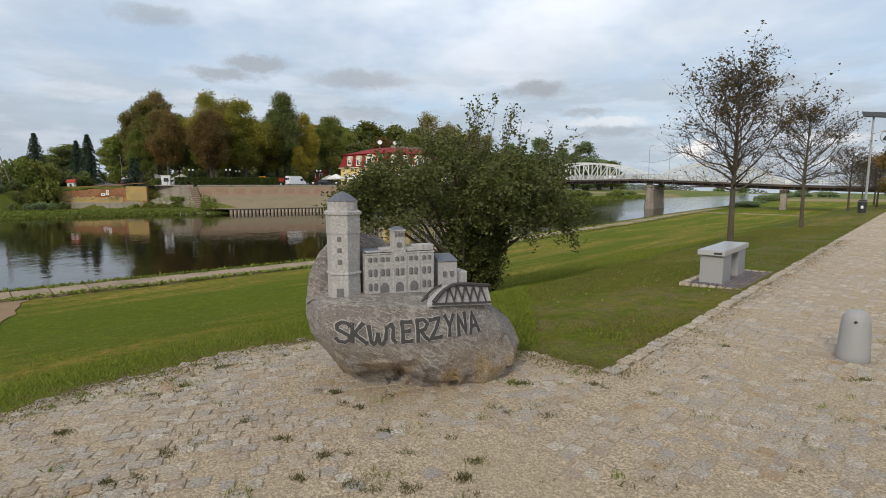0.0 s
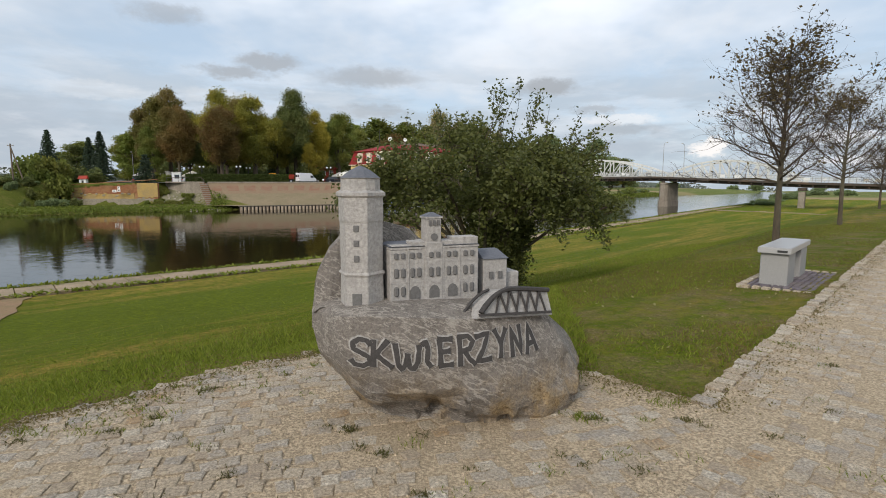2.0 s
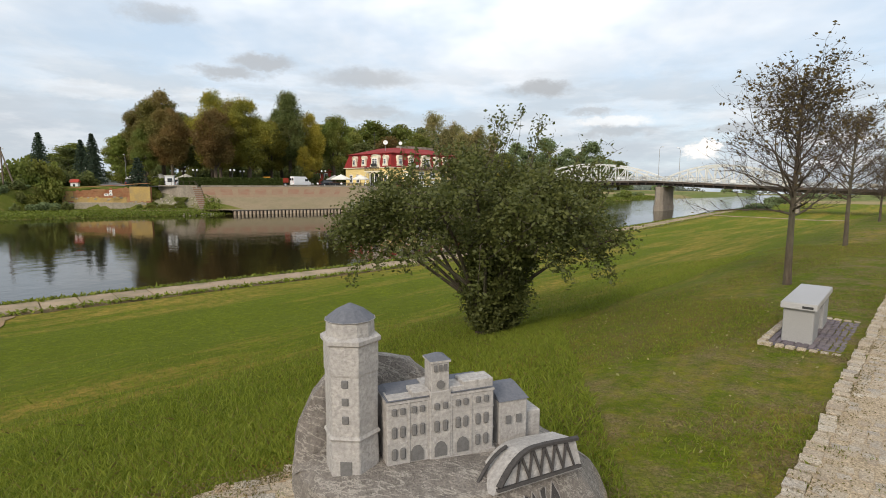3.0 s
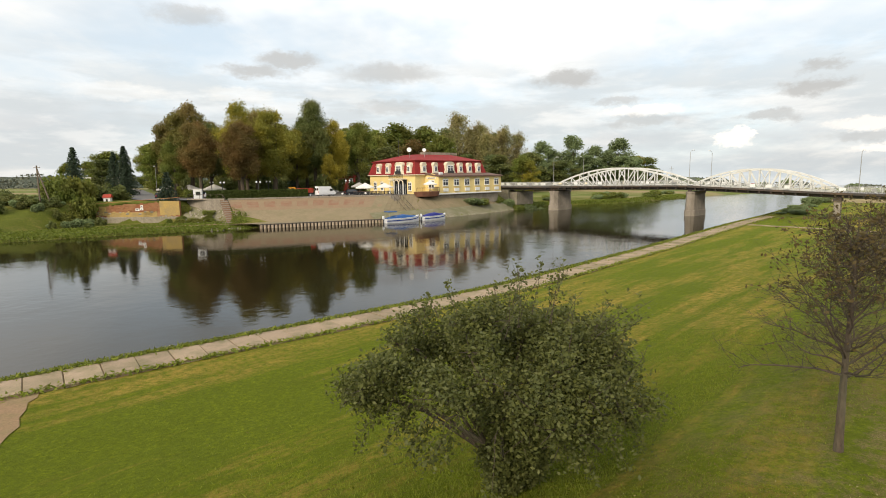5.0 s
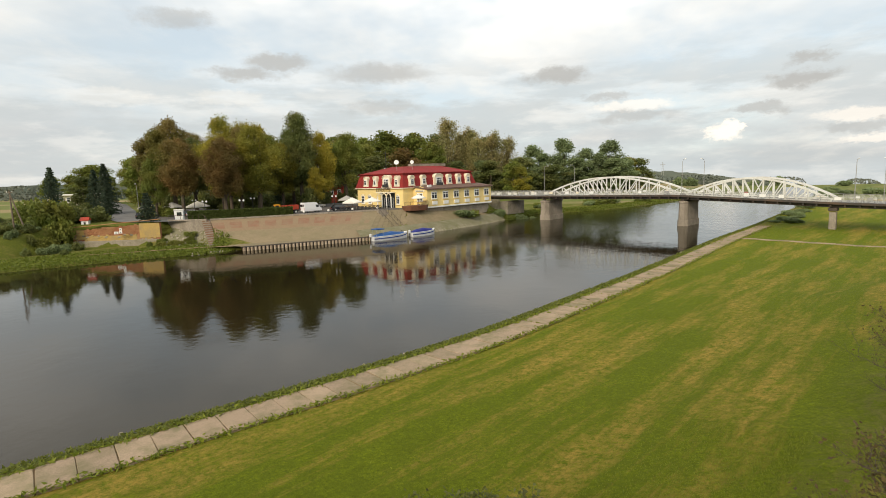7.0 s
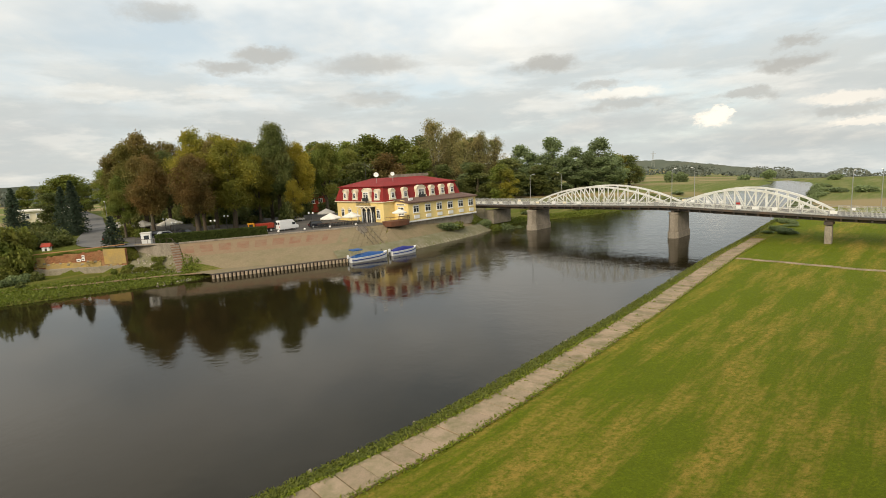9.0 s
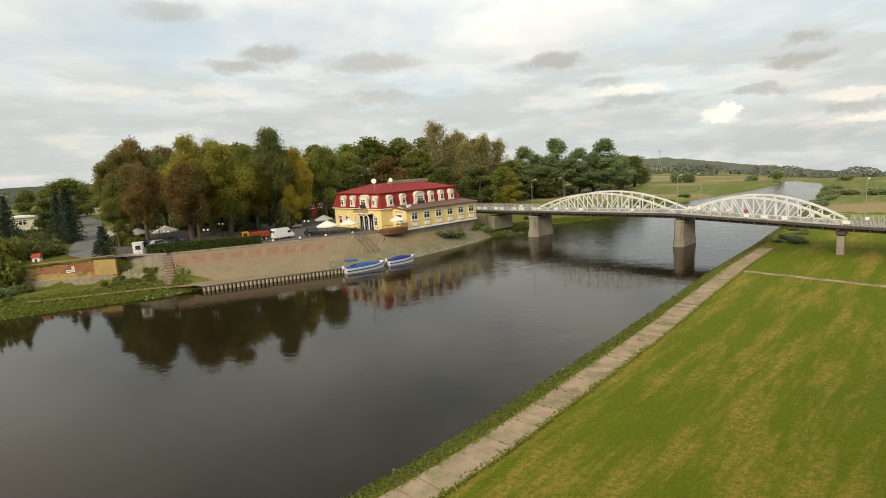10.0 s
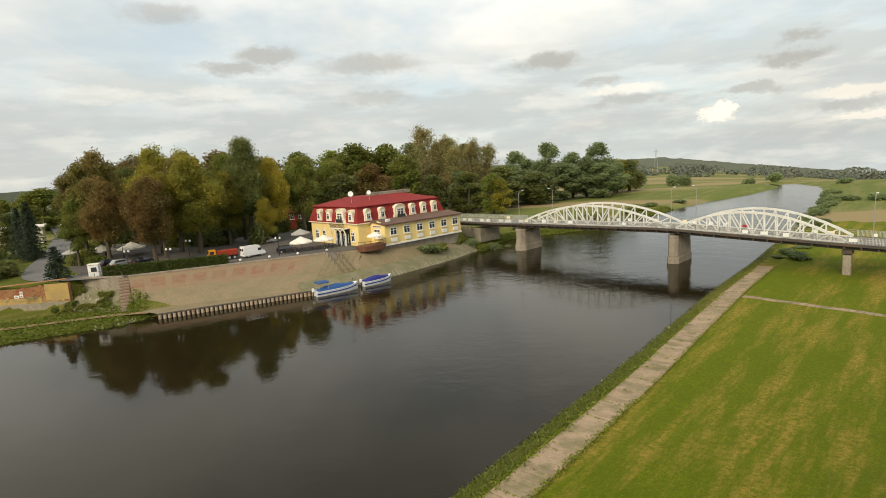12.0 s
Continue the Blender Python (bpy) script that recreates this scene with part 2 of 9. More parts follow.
def leaf_mat(name, a, b, shine=0.25, patch=None, amount=0.7):
    m, nt, bs = node_mat(name)
    isl = nt.nodes.new("ShaderNodeNewGeometry")
    calm = nt.nodes.new("ShaderNodeMapRange")
    calm.inputs["To Min"].default_value = 0.2
    calm.inputs["To Max"].default_value = 0.8
    nt.links.new(isl.outputs["Random Per Island"], calm.inputs["Value"])
    col = mix_col(nt, calm.outputs[0], a, b)
    if patch:
        g = noise_at(nt, coords(nt, 0.16), 4.0, 0.6, 0.42, 0.60)
        k = nt.nodes.new("ShaderNodeMath")
        k.operation = "MULTIPLY"
        k.inputs[1].default_value = amount
        nt.links.new(g, k.inputs[0])
        col = mix_col(nt, k.outputs[0], col, patch)
    info = nt.nodes.new("ShaderNodeObjectInfo")
    r = nt.nodes.new("ShaderNodeMapRange")
    r.inputs["To Min"].default_value = 0.8
    r.inputs["To Max"].default_value = 1.2
    nt.links.new(info.outputs["Random"], r.inputs["Value"])
    hsv = nt.nodes.new("ShaderNodeHueSaturation")
    nt.links.new(r.outputs[0], hsv.inputs["Value"])
    nt.links.new(col, hsv.inputs["Color"])
    nt.links.new(hsv.outputs[0], bs.inputs["Base Color"])
    bs.inputs["Roughness"].default_value = 0.6
    bs.inputs["Specular IOR Level"].default_value = shine
    tr = nt.nodes.new("ShaderNodeBsdfTranslucent")
    nt.links.new(hsv.outputs[0], tr.inputs["Color"])
    mx = nt.nodes.new("ShaderNodeMixShader")
    mx.inputs[0].default_value = 0.4
    nt.links.new(bs.outputs[0], mx.inputs[1])
    nt.links.new(tr.outputs[0], mx.inputs[2])
    nt.links.new(mx.outputs[0], nt.nodes["Material Output"].inputs[0])
    return m


# meadow: mown grass with straw-coloured swaths that run along the river
def meadow_mat(name, green, dark, straw, amount, bump=0.5, worn=None, strips=None):
    m, nt, bs = node_mat(name)
    fine = noise_at(nt, coords(nt, 6.5), 5.0, 0.78, 0.35, 0.65)
    mid = noise_at(nt, coords(nt, 0.35), 5.0, 0.65, 0.35, 0.65)
    turn = nt.nodes.new("ShaderNodeMapping")
    turn.inputs["Rotation"].default_value = (0, 0, radians(-56))
    nt.links.new(nt.nodes.new("ShaderNodeNewGeometry").outputs["Position"], turn.inputs[0])
    rot = nt.nodes.new("ShaderNodeMapping")
    rot.inputs["Scale"].default_value = (0.035, 0.24, 0.2)
    nt.links.new(turn.outputs[0], rot.inputs[0])
    band = noise_at(nt, rot.outputs[0], 6.0, 0.75, 0.475, 0.61)
    clump = noise_at(nt, coords(nt, 2.3), 8.0, 0.88, 0.42, 0.57)
    k = nt.nodes.new("ShaderNodeMath")
    k.operation = "MULTIPLY"
    nt.links.new(band, k.inputs[0])
    nt.links.new(clump, k.inputs[1])
    k2 = nt.nodes.new("ShaderNodeMath")
    k2.operation = "MULTIPLY"
    k2.inputs[1].default_value = amount
    nt.links.new(k.outputs[0], k2.inputs[0])
    col = mix_col(nt, fine, dark, green)
    hair = noise_at(nt, coords(nt, 34.0), 5.0, 0.8, 0.36, 0.60)
    col = mix_col(nt, hair, mix_col(nt, 0.55, col, tuple(0.45 * c for c in dark)), col)
    tuft = noise_at(nt, coords(nt, 2.4), 5.0, 0.75, 0.43, 0.57)
    col = mix_col(nt, tuft, mix_col(nt, 0.5, col, dark), col)
    col = mix_col(nt, mid, col, mix_col(nt, 0.4, col, dark))
    col = mix_col(nt, k2.outputs[0], col, straw)
    if strips:
        # broad fields of stubble and pasture in the distance
        fm = nt.nodes.new("ShaderNodeMapping")
        fm.inputs["Scale"].default_value = (0.0035, 0.016, 0.0)
        nt.links.new(nt.nodes.new("ShaderNodeNewGeometry").outputs["Position"], fm.inputs[0])
        col = mix_col(nt, noise_at(nt, fm.outputs[0], 3.0, 0.5, 0.50, 0.56), col, strips)
    if worn:
        # trodden, half-bare turf in patches beside the promenade
        pos = nt.nodes.new("ShaderNodeNewGeometry").outputs["Position"]
        keep = None
        for axis, lo, hi in (((-0.816, 0.578, 0), 7.8, 3.2), ((0.578, 0.816, 0), 4.8, 6.6)):
            dt = nt.nodes.new("ShaderNodeVectorMath")
            dt.operation = "DOT_PRODUCT"
            dt.inputs[1].default_value = axis
            nt.links.new(pos, dt.inputs[0])
            mr = nt.nodes.new("ShaderNodeMapRange")
            mr.inputs["From Min"].default_value = lo
            mr.inputs["From Max"].default_value = hi
            nt.links.new(dt.outputs["Value"], mr.inputs["Value"])
            if keep is None:
                keep = mr.outputs[0]
            else:
                mu = nt.nodes.new("ShaderNodeMath")
                mu.operation = "MULTIPLY"
                nt.links.new(keep, mu.inputs[0])
                nt.links.new(mr.outputs[0], mu.inputs[1])
                keep = mu.outputs[0]
        spot = noise_at(nt, coords(nt, 1.3), 8.0, 0.85, 0.46, 0.61)
        mu = nt.nodes.new("ShaderNodeMath")
        mu.operation = "MULTIPLY"
        nt.links.new(keep, mu.inputs[0])
        nt.links.new(spot, mu.inputs[1])
        grain = noise_at(nt, coords(nt, 38.0), 5.0, 0.7, 0.4, 0.6)
        col = mix_col(nt, mu.outputs[0], col, mix_col(nt, grain, worn, tuple(0.4 * c for c in worn)))
    nt.links.new(col, bs.inputs["Base Color"])
    bs.inputs["Roughness"].default_value = 0.9
    bs.inputs["Specular IOR Level"].default_value = 0.1
    bump_to(nt, bs, fine, bump, 0.06)
    return m


def sett_mat():
    """Worn granite: each sett its own grey, blue-grey, beige or pinkish tone, a few ochre, under a film of sand."""
    m, nt, bs = node_mat("granite_setts")
    info = nt.nodes.new("ShaderNodeObjectInfo")
    isl = nt.nodes.new("ShaderNodeNewGeometry")
    ad = nt.nodes.new("ShaderNodeMath")
    ad.operation = "ADD"
    nt.links.new(info.outputs["Random"], ad.inputs[0])
    nt.links.new(isl.outputs["Random Per Island"], ad.inputs[1])
    fr = nt.nodes.new("ShaderNodeMath")
    fr.operation = "FRACT"
    nt.links.new(ad.outputs[0], fr.inputs[0])
    ramp = nt.nodes.new("ShaderNodeValToRGB")
    ramp.color_ramp.interpolation = "CONSTANT"
    tones = ((0.0, (0.66, 0.54, 0.395)), (0.20, (0.66, 0.585, 0.485)), (0.38, (0.74, 0.60, 0.425)), (0.54, (0.555, 0.495, 0.425)), (0.66, (0.80, 0.69, 0.535)),
             (0.80, (0.56, 0.44, 0.315)), (0.90, (0.85, 0.76, 0.62)), (0.975, (0.58, 0.37, 0.18)))
    el = ramp.color_ramp.elements
    while len(el) < len(tones):
        el.new(0.5)
    for e_, (p_, c_) in zip(el, tones):
        e_.position = p_
        e_.color = (*c_, 1)
    nt.links.new(fr.outputs[0], ramp.inputs[0])
    fine = noise_at(nt, coords(nt, 62), 6.0, 0.75, 0.40, 0.60)
    dust = noise_at(nt, coords(nt, 4.2), 7.0, 0.8, 0.39, 0.66)
    col = mix_col(nt, fine, mix_col(nt, 0.72, ramp.outputs[0], (0.12, 0.10, 0.085)), ramp.outputs[0])
    k = nt.nodes.new("ShaderNodeMath")
    k.operation = "MULTIPLY"
    k.inputs[1].default_value = 0.9
    nt.links.new(dust, k.inputs[0])
    grain = noise_at(nt, coords(nt, 70), 5.0, 0.75, 0.4, 0.6)
    col = mix_col(nt, k.outputs[0], col, mix_col(nt, grain, (0.27, 0.205, 0.135), (0.67, 0.54, 0.375)))
    nt.links.new(col, bs.inputs["Base Color"])
    bs.inputs["Roughness"].default_value = 0.85
    bump_to(nt, bs, fine, 0.9, 0.006)
    return m


MEADOW = meadow_mat("mown_grass", (0.250, 0.305, 0.016), (0.100, 0.130, 0.008), (0.42, 0.275, 0.064), 0.9, 1.0, (0.33, 0.245, 0.115))
BANK = meadow_mat("weedy_bank_grass", (0.205, 0.230, 0.036), (0.088, 0.104, 0.019), (0.27, 0.205, 0.08), 0.8, 0.9)
FIELD = meadow_mat("far_meadow", (0.18, 0.215, 0.055), (0.12, 0.15, 0.035), (0.30, 0.25, 0.12), 0.7, strips=(0.29, 0.225, 0.115))
SAND = surface("sandy_soil", (0.64, 0.51, 0.35), (0.26, 0.20, 0.132), (0.43, 0.335, 0.22), 1.3, 68, 0.95, 0.9, 0.006, hard=0.11)
GRIT = surface("coarse_grit", (0.46, 0.36, 0.25), (0.20, 0.16, 0.11), None, 2, 60, 0.9, 0.0, vary=0.5)
DIRT = surface("bare_dirt", (0.32, 0.205, 0.115), (0.20, 0.13, 0.075), (0.15, 0.14, 0.05), 0.8, 12, 0.95, 0.5, 0.02)
COBBLE = sett_mat()
GRANITE = surface("speckled_granite", (0.42, 0.41, 0.39), (0.19, 0.185, 0.18), None, 3, 180, 0.55, 0.15, 0.002, world_space=False)
GRANITE_TOP = surface("polished_granite", (0.46, 0.45, 0.44), (0.33, 0.32, 0.32), None, 3, 160, 0.28, 0.05, 0.001, world_space=False, spec=0.5)
BASALT = surface("dark_basalt_setts", (0.20, 0.17, 0.19), (0.10, 0.085, 0.10), (0.26, 0.22, 0.19), 3, 90, 0.8, 0.5, 0.003, vary=0.3)
WEEDY = surface("weedy_stones", (0.215, 0.195, 0.125), (0.115, 0.120, 0.050), (0.27, 0.24, 0.175), 0.5, 4, 0.95, 0.6, 0.05, stain_amt=0.7)
GRAVEL = surface("dark_gravel", (0.20, 0.18, 0.20), (0.09, 0.08, 0.09), (0.16, 0.14, 0.12), 2, 45, 0.9, 1.0, 0.02)
SLAB = surface("worn_concrete_slab", (0.40, 0.295, 0.20), (0.25, 0.185, 0.128), (0.16, 0.145, 0.07), 0.7, 14, 0.9, 0.4, 0.01, vary=0.25, stain_amt=0.85)
CONCRETE = surface("stained_concrete", (0.38, 0.33, 0.265), (0.24, 0.205, 0.165), (0.13, 0.11, 0.08), 0.6, 6, 0.9, 0.3, 0.02, stretch=(1, 1, 0.5))
REVET = surface("revetment_concrete", (0.270, 0.212, 0.130), (0.200, 0.155, 0.095), (0.165, 0.145, 0.075), 0.30, 3, 0.9, 0.3, 0.02, vary=0.04)
REVET_RED = surface("red_clinker_paving", (0.255, 0.130, 0.080), (0.205, 0.108, 0.068), (0.24, 0.18, 0.115), 0.5, 3, 0.9, 0.3, 0.02, vary=0.05, stain_amt=0.85)
REVET_ROSE = surface("faded_salmon_paving", (0.265, 0.178, 0.112), (0.215, 0.145, 0.090), (0.24, 0.19, 0.115), 0.30, 3, 0.9, 0.3, 0.02, vary=0.04)
ASPHALT = surface("grey_yard_paving", (0.115, 0.105, 0.095), (0.075, 0.07, 0.064), (0.15, 0.13, 0.11), 0.3, 5, 0.9, 0.2, 0.01)
ROAD = surface("pale_asphalt_road", (0.19, 0.185, 0.18), (0.14, 0.135, 0.13), (0.10, 0.10, 0.095), 0.2, 4, 0.9, 0.2, 0.01)
STEEL_W = surface("white_bridge_paint", (0.74, 0.75, 0.72), (0.62, 0.63, 0.59), (0.40, 0.34, 0.25), 0.35, 5, 0.5, 0.0, stain_amt=0.35)
STEEL_D = surface("rusty_dark_girder", (0.085, 0.075, 0.065), (0.05, 0.045, 0.04), (0.14, 0.085, 0.05), 0.5, 6, 0.75, 0.2, 0.01)
RAIL = surface("galvanised_railing", (0.40, 0.40, 0.39), (0.28, 0.28, 0.27), None, 2, 20, 0.5, 0.0, metallic=0.3)
PILE = surface("rusty_sheet_pile", (0.50, 0.42, 0.32), (0.36, 0.29, 0.21), (0.16, 0.10, 0.06), 1.5, 8, 0.8, 0.3, 0.02, stretch=(1, 1, 0.3), vary=0.2)
BRICK_R = surface("old_red_brick", (0.36, 0.145, 0.07), (0.25, 0.095, 0.05), (0.38, 0.27, 0.13), 0.35, 5, 0.9, 0.4, 0.02, vary=0.15)
BRICK_Y = surface("ochre_plaster", (0.50, 0.34, 0.11), (0.36, 0.25, 0.10), (0.25, 0.20, 0.13), 0.5, 5, 0.9, 0.4, 0.02)
RUBBLE = surface("grey_field_stone", (0.40, 0.35, 0.28), (0.22, 0.19, 0.15), (0.16, 0.15, 0.07), 0.7, 6, 0.9, 0.5, 0.03, vary=0.3)
PLASTER = surface("yellow_plaster", (0.86, 0.67, 0.29), (0.78, 0.60, 0.25), (0.58, 0.46, 0.24), 0.3, 4, 0.85, 0.1, 0.005, stain_amt=0.35)
CREAM = surface("cream_trim", (0.80, 0.72, 0.55), (0.74, 0.66, 0.50), None, 1, 6, 0.8, 0.0)
WHITE = surface("white_paint", (0.80, 0.80, 0.78), (0.74, 0.74, 0.72), None, 1, 8, 0.5, 0.0, world_space=False)
ROOF = surface("red_metal_roof_tiles", (0.31, 0.036, 0.034), (0.23, 0.026, 0.026), (0.19, 0.032, 0.03), 0.3, 2.5, 0.75, 0.3, 0.03, spec=0.15)
ROOF_G = surface("brown_flat_roof", (0.155, 0.085, 0.065), (0.115, 0.065, 0.05), (0.19, 0.14, 0.11), 0.3, 3, 0.8, 0.1, 0.01)
CANVAS = surface("cream_canvas", (0.80, 0.77, 0.70), (0.74, 0.71, 0.64), (0.62, 0.58, 0.5), 0.8, 5, 0.85, 0.05, 0.005, world_space=False)
CANVAS_G = surface("grey_canvas", (0.42, 0.41, 0.38), (0.35, 0.34, 0.32), None, 0.8, 5, 0.85, 0.05, 0.005, world_space=False)
BLUE = surface("blue_tarpaulin", (0.02, 0.10, 0.30), (0.015, 0.07, 0.22), None, 1.5, 6, 0.55, 0.2, 0.02, world_space=False)
NAVY = surface("navy_canvas", (0.02, 0.03, 0.22), (0.015, 0.02, 0.15), None, 1.5, 6, 0.6, 0.2, 0.02, world_space=False)
HULL = surface("white_gelcoat", (0.78, 0.79, 0.80), (0.70, 0.71, 0.72), (0.5, 0.5, 0.48), 1, 5, 0.25, 0.0, stain_amt=0.3, world_space=False, spec=0.5)
HULL_B = surface("blue_gelcoat", (0.02, 0.06, 0.28), (0.015, 0.05, 0.22), None, 1, 5, 0.25, 0.0, world_space=False, spec=0.5)
CAR_K = surface("dark_car_paint", (0.02, 0.022, 0.03), (0.015, 0.016, 0.022), None, 1, 5, 0.2, 0.0, world_space=False, spec=0.6)
CAR_S = surface("silver_car_paint", (0.50, 0.52, 0.53), (0.44, 0.46, 0.47), None, 1, 5, 0.25, 0.0, metallic=0.4, world_space=False, spec=0.6)
CAR_W = surface("white_car_paint", (0.80, 0.80, 0.80), (0.76, 0.76, 0.76), None, 1, 5, 0.25, 0.0, world_space=False, spec=0.6)
CAB_Y = surface("orange_yellow_cab", (0.62, 0.27, 0.02), (0.55, 0.23, 0.02), None, 1, 5, 0.35, 0.0, world_space=False)
TANK_R = surface("red_truck_body", (0.42, 0.05, 0.025), (0.34, 0.04, 0.02), (0.2, 0.06, 0.04), 1, 5, 0.45, 0.0, world_space=False)
RUBBER = surface("black_rubber", (0.02, 0.02, 0.02), (0.03, 0.03, 0.03), None, 1, 20, 0.8, 0.1, 0.003, world_space=False)
DARK = surface("dark_metal", (0.03, 0.03, 0.03), (0.045, 0.045, 0.045), None, 1, 12, 0.5, 0.0, world_space=False)
WOOD = surface("brown_boards", (0.20, 0.085, 0.05), (0.14, 0.06, 0.035), (0.1, 0.06, 0.04), 1, 6, 0.7, 0.2, 0.01, world_space=False)
BARK = surface("grey_brown_bark", (0.115, 0.085, 0.06), (0.055, 0.04, 0.03), (0.12, 0.13, 0.08), 1.5, 14, 0.95, 0.7, 0.02, stretch=(1, 1, 0.3))
TWIG = surface("dark_twig_bark", (0.085, 0.065, 0.052), (0.05, 0.038, 0.03), None, 2, 20, 0.95, 0.3, 0.005)
WIRE = surface("weathered_pole_wood", (0.20, 0.16, 0.12), (0.13, 0.10, 0.075), None, 1, 6, 0.9, 0.2, 0.01)
SIGN_Y = surface("yellow_sign", (0.75, 0.60, 0.03), (0.7, 0.55, 0.03), None, 1, 6, 0.5, 0.0)
SIGN_R = surface("red_sign", (0.5, 0.04, 0.03), (0.45, 0.04, 0.03), None, 1, 6, 0.5, 0.0)
HEDGE = leaf_mat("hedge_leaf", (0.050, 0.082, 0.016), (0.115, 0.140, 0.032))
LEAF = {
    "green": leaf_mat("green_leaf", (0.108, 0.151, 0.031), (0.231, 0.265, 0.055), 0.25, (0.231, 0.200, 0.046), 0.5),
    "dark": leaf_mat("dark_green_leaf", (0.079, 0.112, 0.036), (0.180, 0.202, 0.061), 0.25, (0.198, 0.180, 0.054), 0.5),
    "olive": leaf_mat("olive_leaf", (0.132, 0.132, 0.035), (0.250, 0.216, 0.059), 0.25, (0.230, 0.155, 0.054), 0.7),
    "yellow": leaf_mat("yellow_leaf", (0.215, 0.202, 0.034), (0.390, 0.319, 0.044), 0.25, (0.182, 0.195, 0.039), 0.7),
    "gold": leaf_mat("golden_leaf", (0.36, 0.295, 0.045), (0.53, 0.43, 0.065), 0.25, (0.231, 0.210, 0.037), 0.7),
    "rust": leaf_mat("rust_leaf", (0.165, 0.108, 0.038), (0.285, 0.172, 0.057), 0.25, (0.162, 0.135, 0.041), 0.7),
    "brown": leaf_mat("thin_brown_leaf", (0.284, 0.242, 0.104), (0.473, 0.388, 0.161), 0.25, (0.284, 0.302, 0.113), 0.6),
    "willow": leaf_mat("grey_green_leaf", (0.164, 0.220, 0.099), (0.264, 0.319, 0.143)),
    "spruce": leaf_mat("spruce_needle", (0.039, 0.063, 0.039), (0.087, 0.119, 0.073)),
    "bush": leaf_mat("bush_leaf", (0.050, 0.064, 0.017), (0.142, 0.148, 0.040), 0.35),
    "tree_near": leaf_mat("small_tree_leaf", (0.070, 0.058, 0.026), (0.170, 0.120, 0.045)),
}
BLADE = leaf_mat("grass_blade", (0.075, 0.120, 0.010), (0.300, 0.330, 0.045))
WEED = leaf_mat("weed_leaf", (0.12, 0.17, 0.02), (0.25, 0.285, 0.05))
STRAW = leaf_mat("dry_grass", (0.27, 0.20, 0.075), (0.13, 0.115, 0.035))
VERGE = leaf_mat("verge_grass", (0.105, 0.140, 0.020), (0.235, 0.255, 0.050))
TUFT = leaf_mat("dark_joint_weed", (0.075, 0.080, 0.025), (0.19, 0.165, 0.06))
MOSS = leaf_mat("dry_moss", (0.105, 0.090, 0.030), (0.22, 0.175, 0.065))


def glass_mat():
    m, nt, bs = node_mat("window_glass")
    bs.inputs["Base Color"].default_value = (0.03, 0.035, 0.04, 1)
    bs.inputs["Roughness"].default_value = 0.06
    bs.inputs["Specular IOR Level"].default_value = 0.8
    return m


GLASS = glass_mat()


def water_mat():
    m, nt, bs = node_mat("river_water")
    big = noise_at(nt, coords(nt, 0.05), 3.0, 0.5)
    bs.inputs["Roughness"].default_value = 0.035
    bs.inputs["IOR"].default_value = 1.33
    bs.inputs["Specular IOR Level"].default_value = 0.33
    nt.links.new(mix_col(nt, big, (0.019, 0.015, 0.006), (0.014, 0.011, 0.005)), bs.inputs["Base Color"])
    a = noise_at(nt, coords(nt, 1.5, (1, 1, 1)), 4.0, 0.55, 0.0, 1.0)
    b = noise_at(nt, coords(nt, 0.35, (1, 1.0, 1)), 3.0, 0.5, 0.0, 1.0)
    patch = noise_at(nt, coords(nt, 0.022), 3.0, 0.6, 0.40, 0.66)
    st = nt.nodes.new("ShaderNodeMapRange")
    st.inputs["To Min"].default_value = 0.016
    st.inputs["To Max"].default_value = 0.075
    nt.links.new(patch, st.inputs["Value"])
    # the current breaks into ripples towards the bridge
    pos = nt.nodes.new("ShaderNodeSeparateXYZ")
    nt.links.new(nt.nodes.new("ShaderNodeNewGeometry").outputs["Position"], pos.inputs[0])
    fast = nt.nodes.new("ShaderNodeMapRange")
    fast.inputs["From Min"].default_value = 92.0
    fast.inputs["From Max"].default_value = 130.0
    fast.inputs["To Max"].default_value = 0.10
    nt.links.new(pos.outputs["Y"], fast.inputs["Value"])
    rough_k = nt.nodes.new("ShaderNodeMath")
    rough_k.operation = "ADD"
    nt.links.new(st.outputs[0], rough_k.inputs[0])
    nt.links.new(fast.outputs[0], rough_k.inputs[1])
    ad = nt.nodes.new("ShaderNodeMath")
    ad.operation = "MULTIPLY_ADD"
    ad.inputs[1].default_value = 2.2
    nt.links.new(b, ad.inputs[0])
    nt.links.new(a, ad.inputs[2])
    bp = bump_to(nt, bs, ad.outputs[0], 0.1, 0.25)
    nt.links.new(rough_k.outputs[0], bp.inputs["Strength"])
    return m


WATER = water_mat()


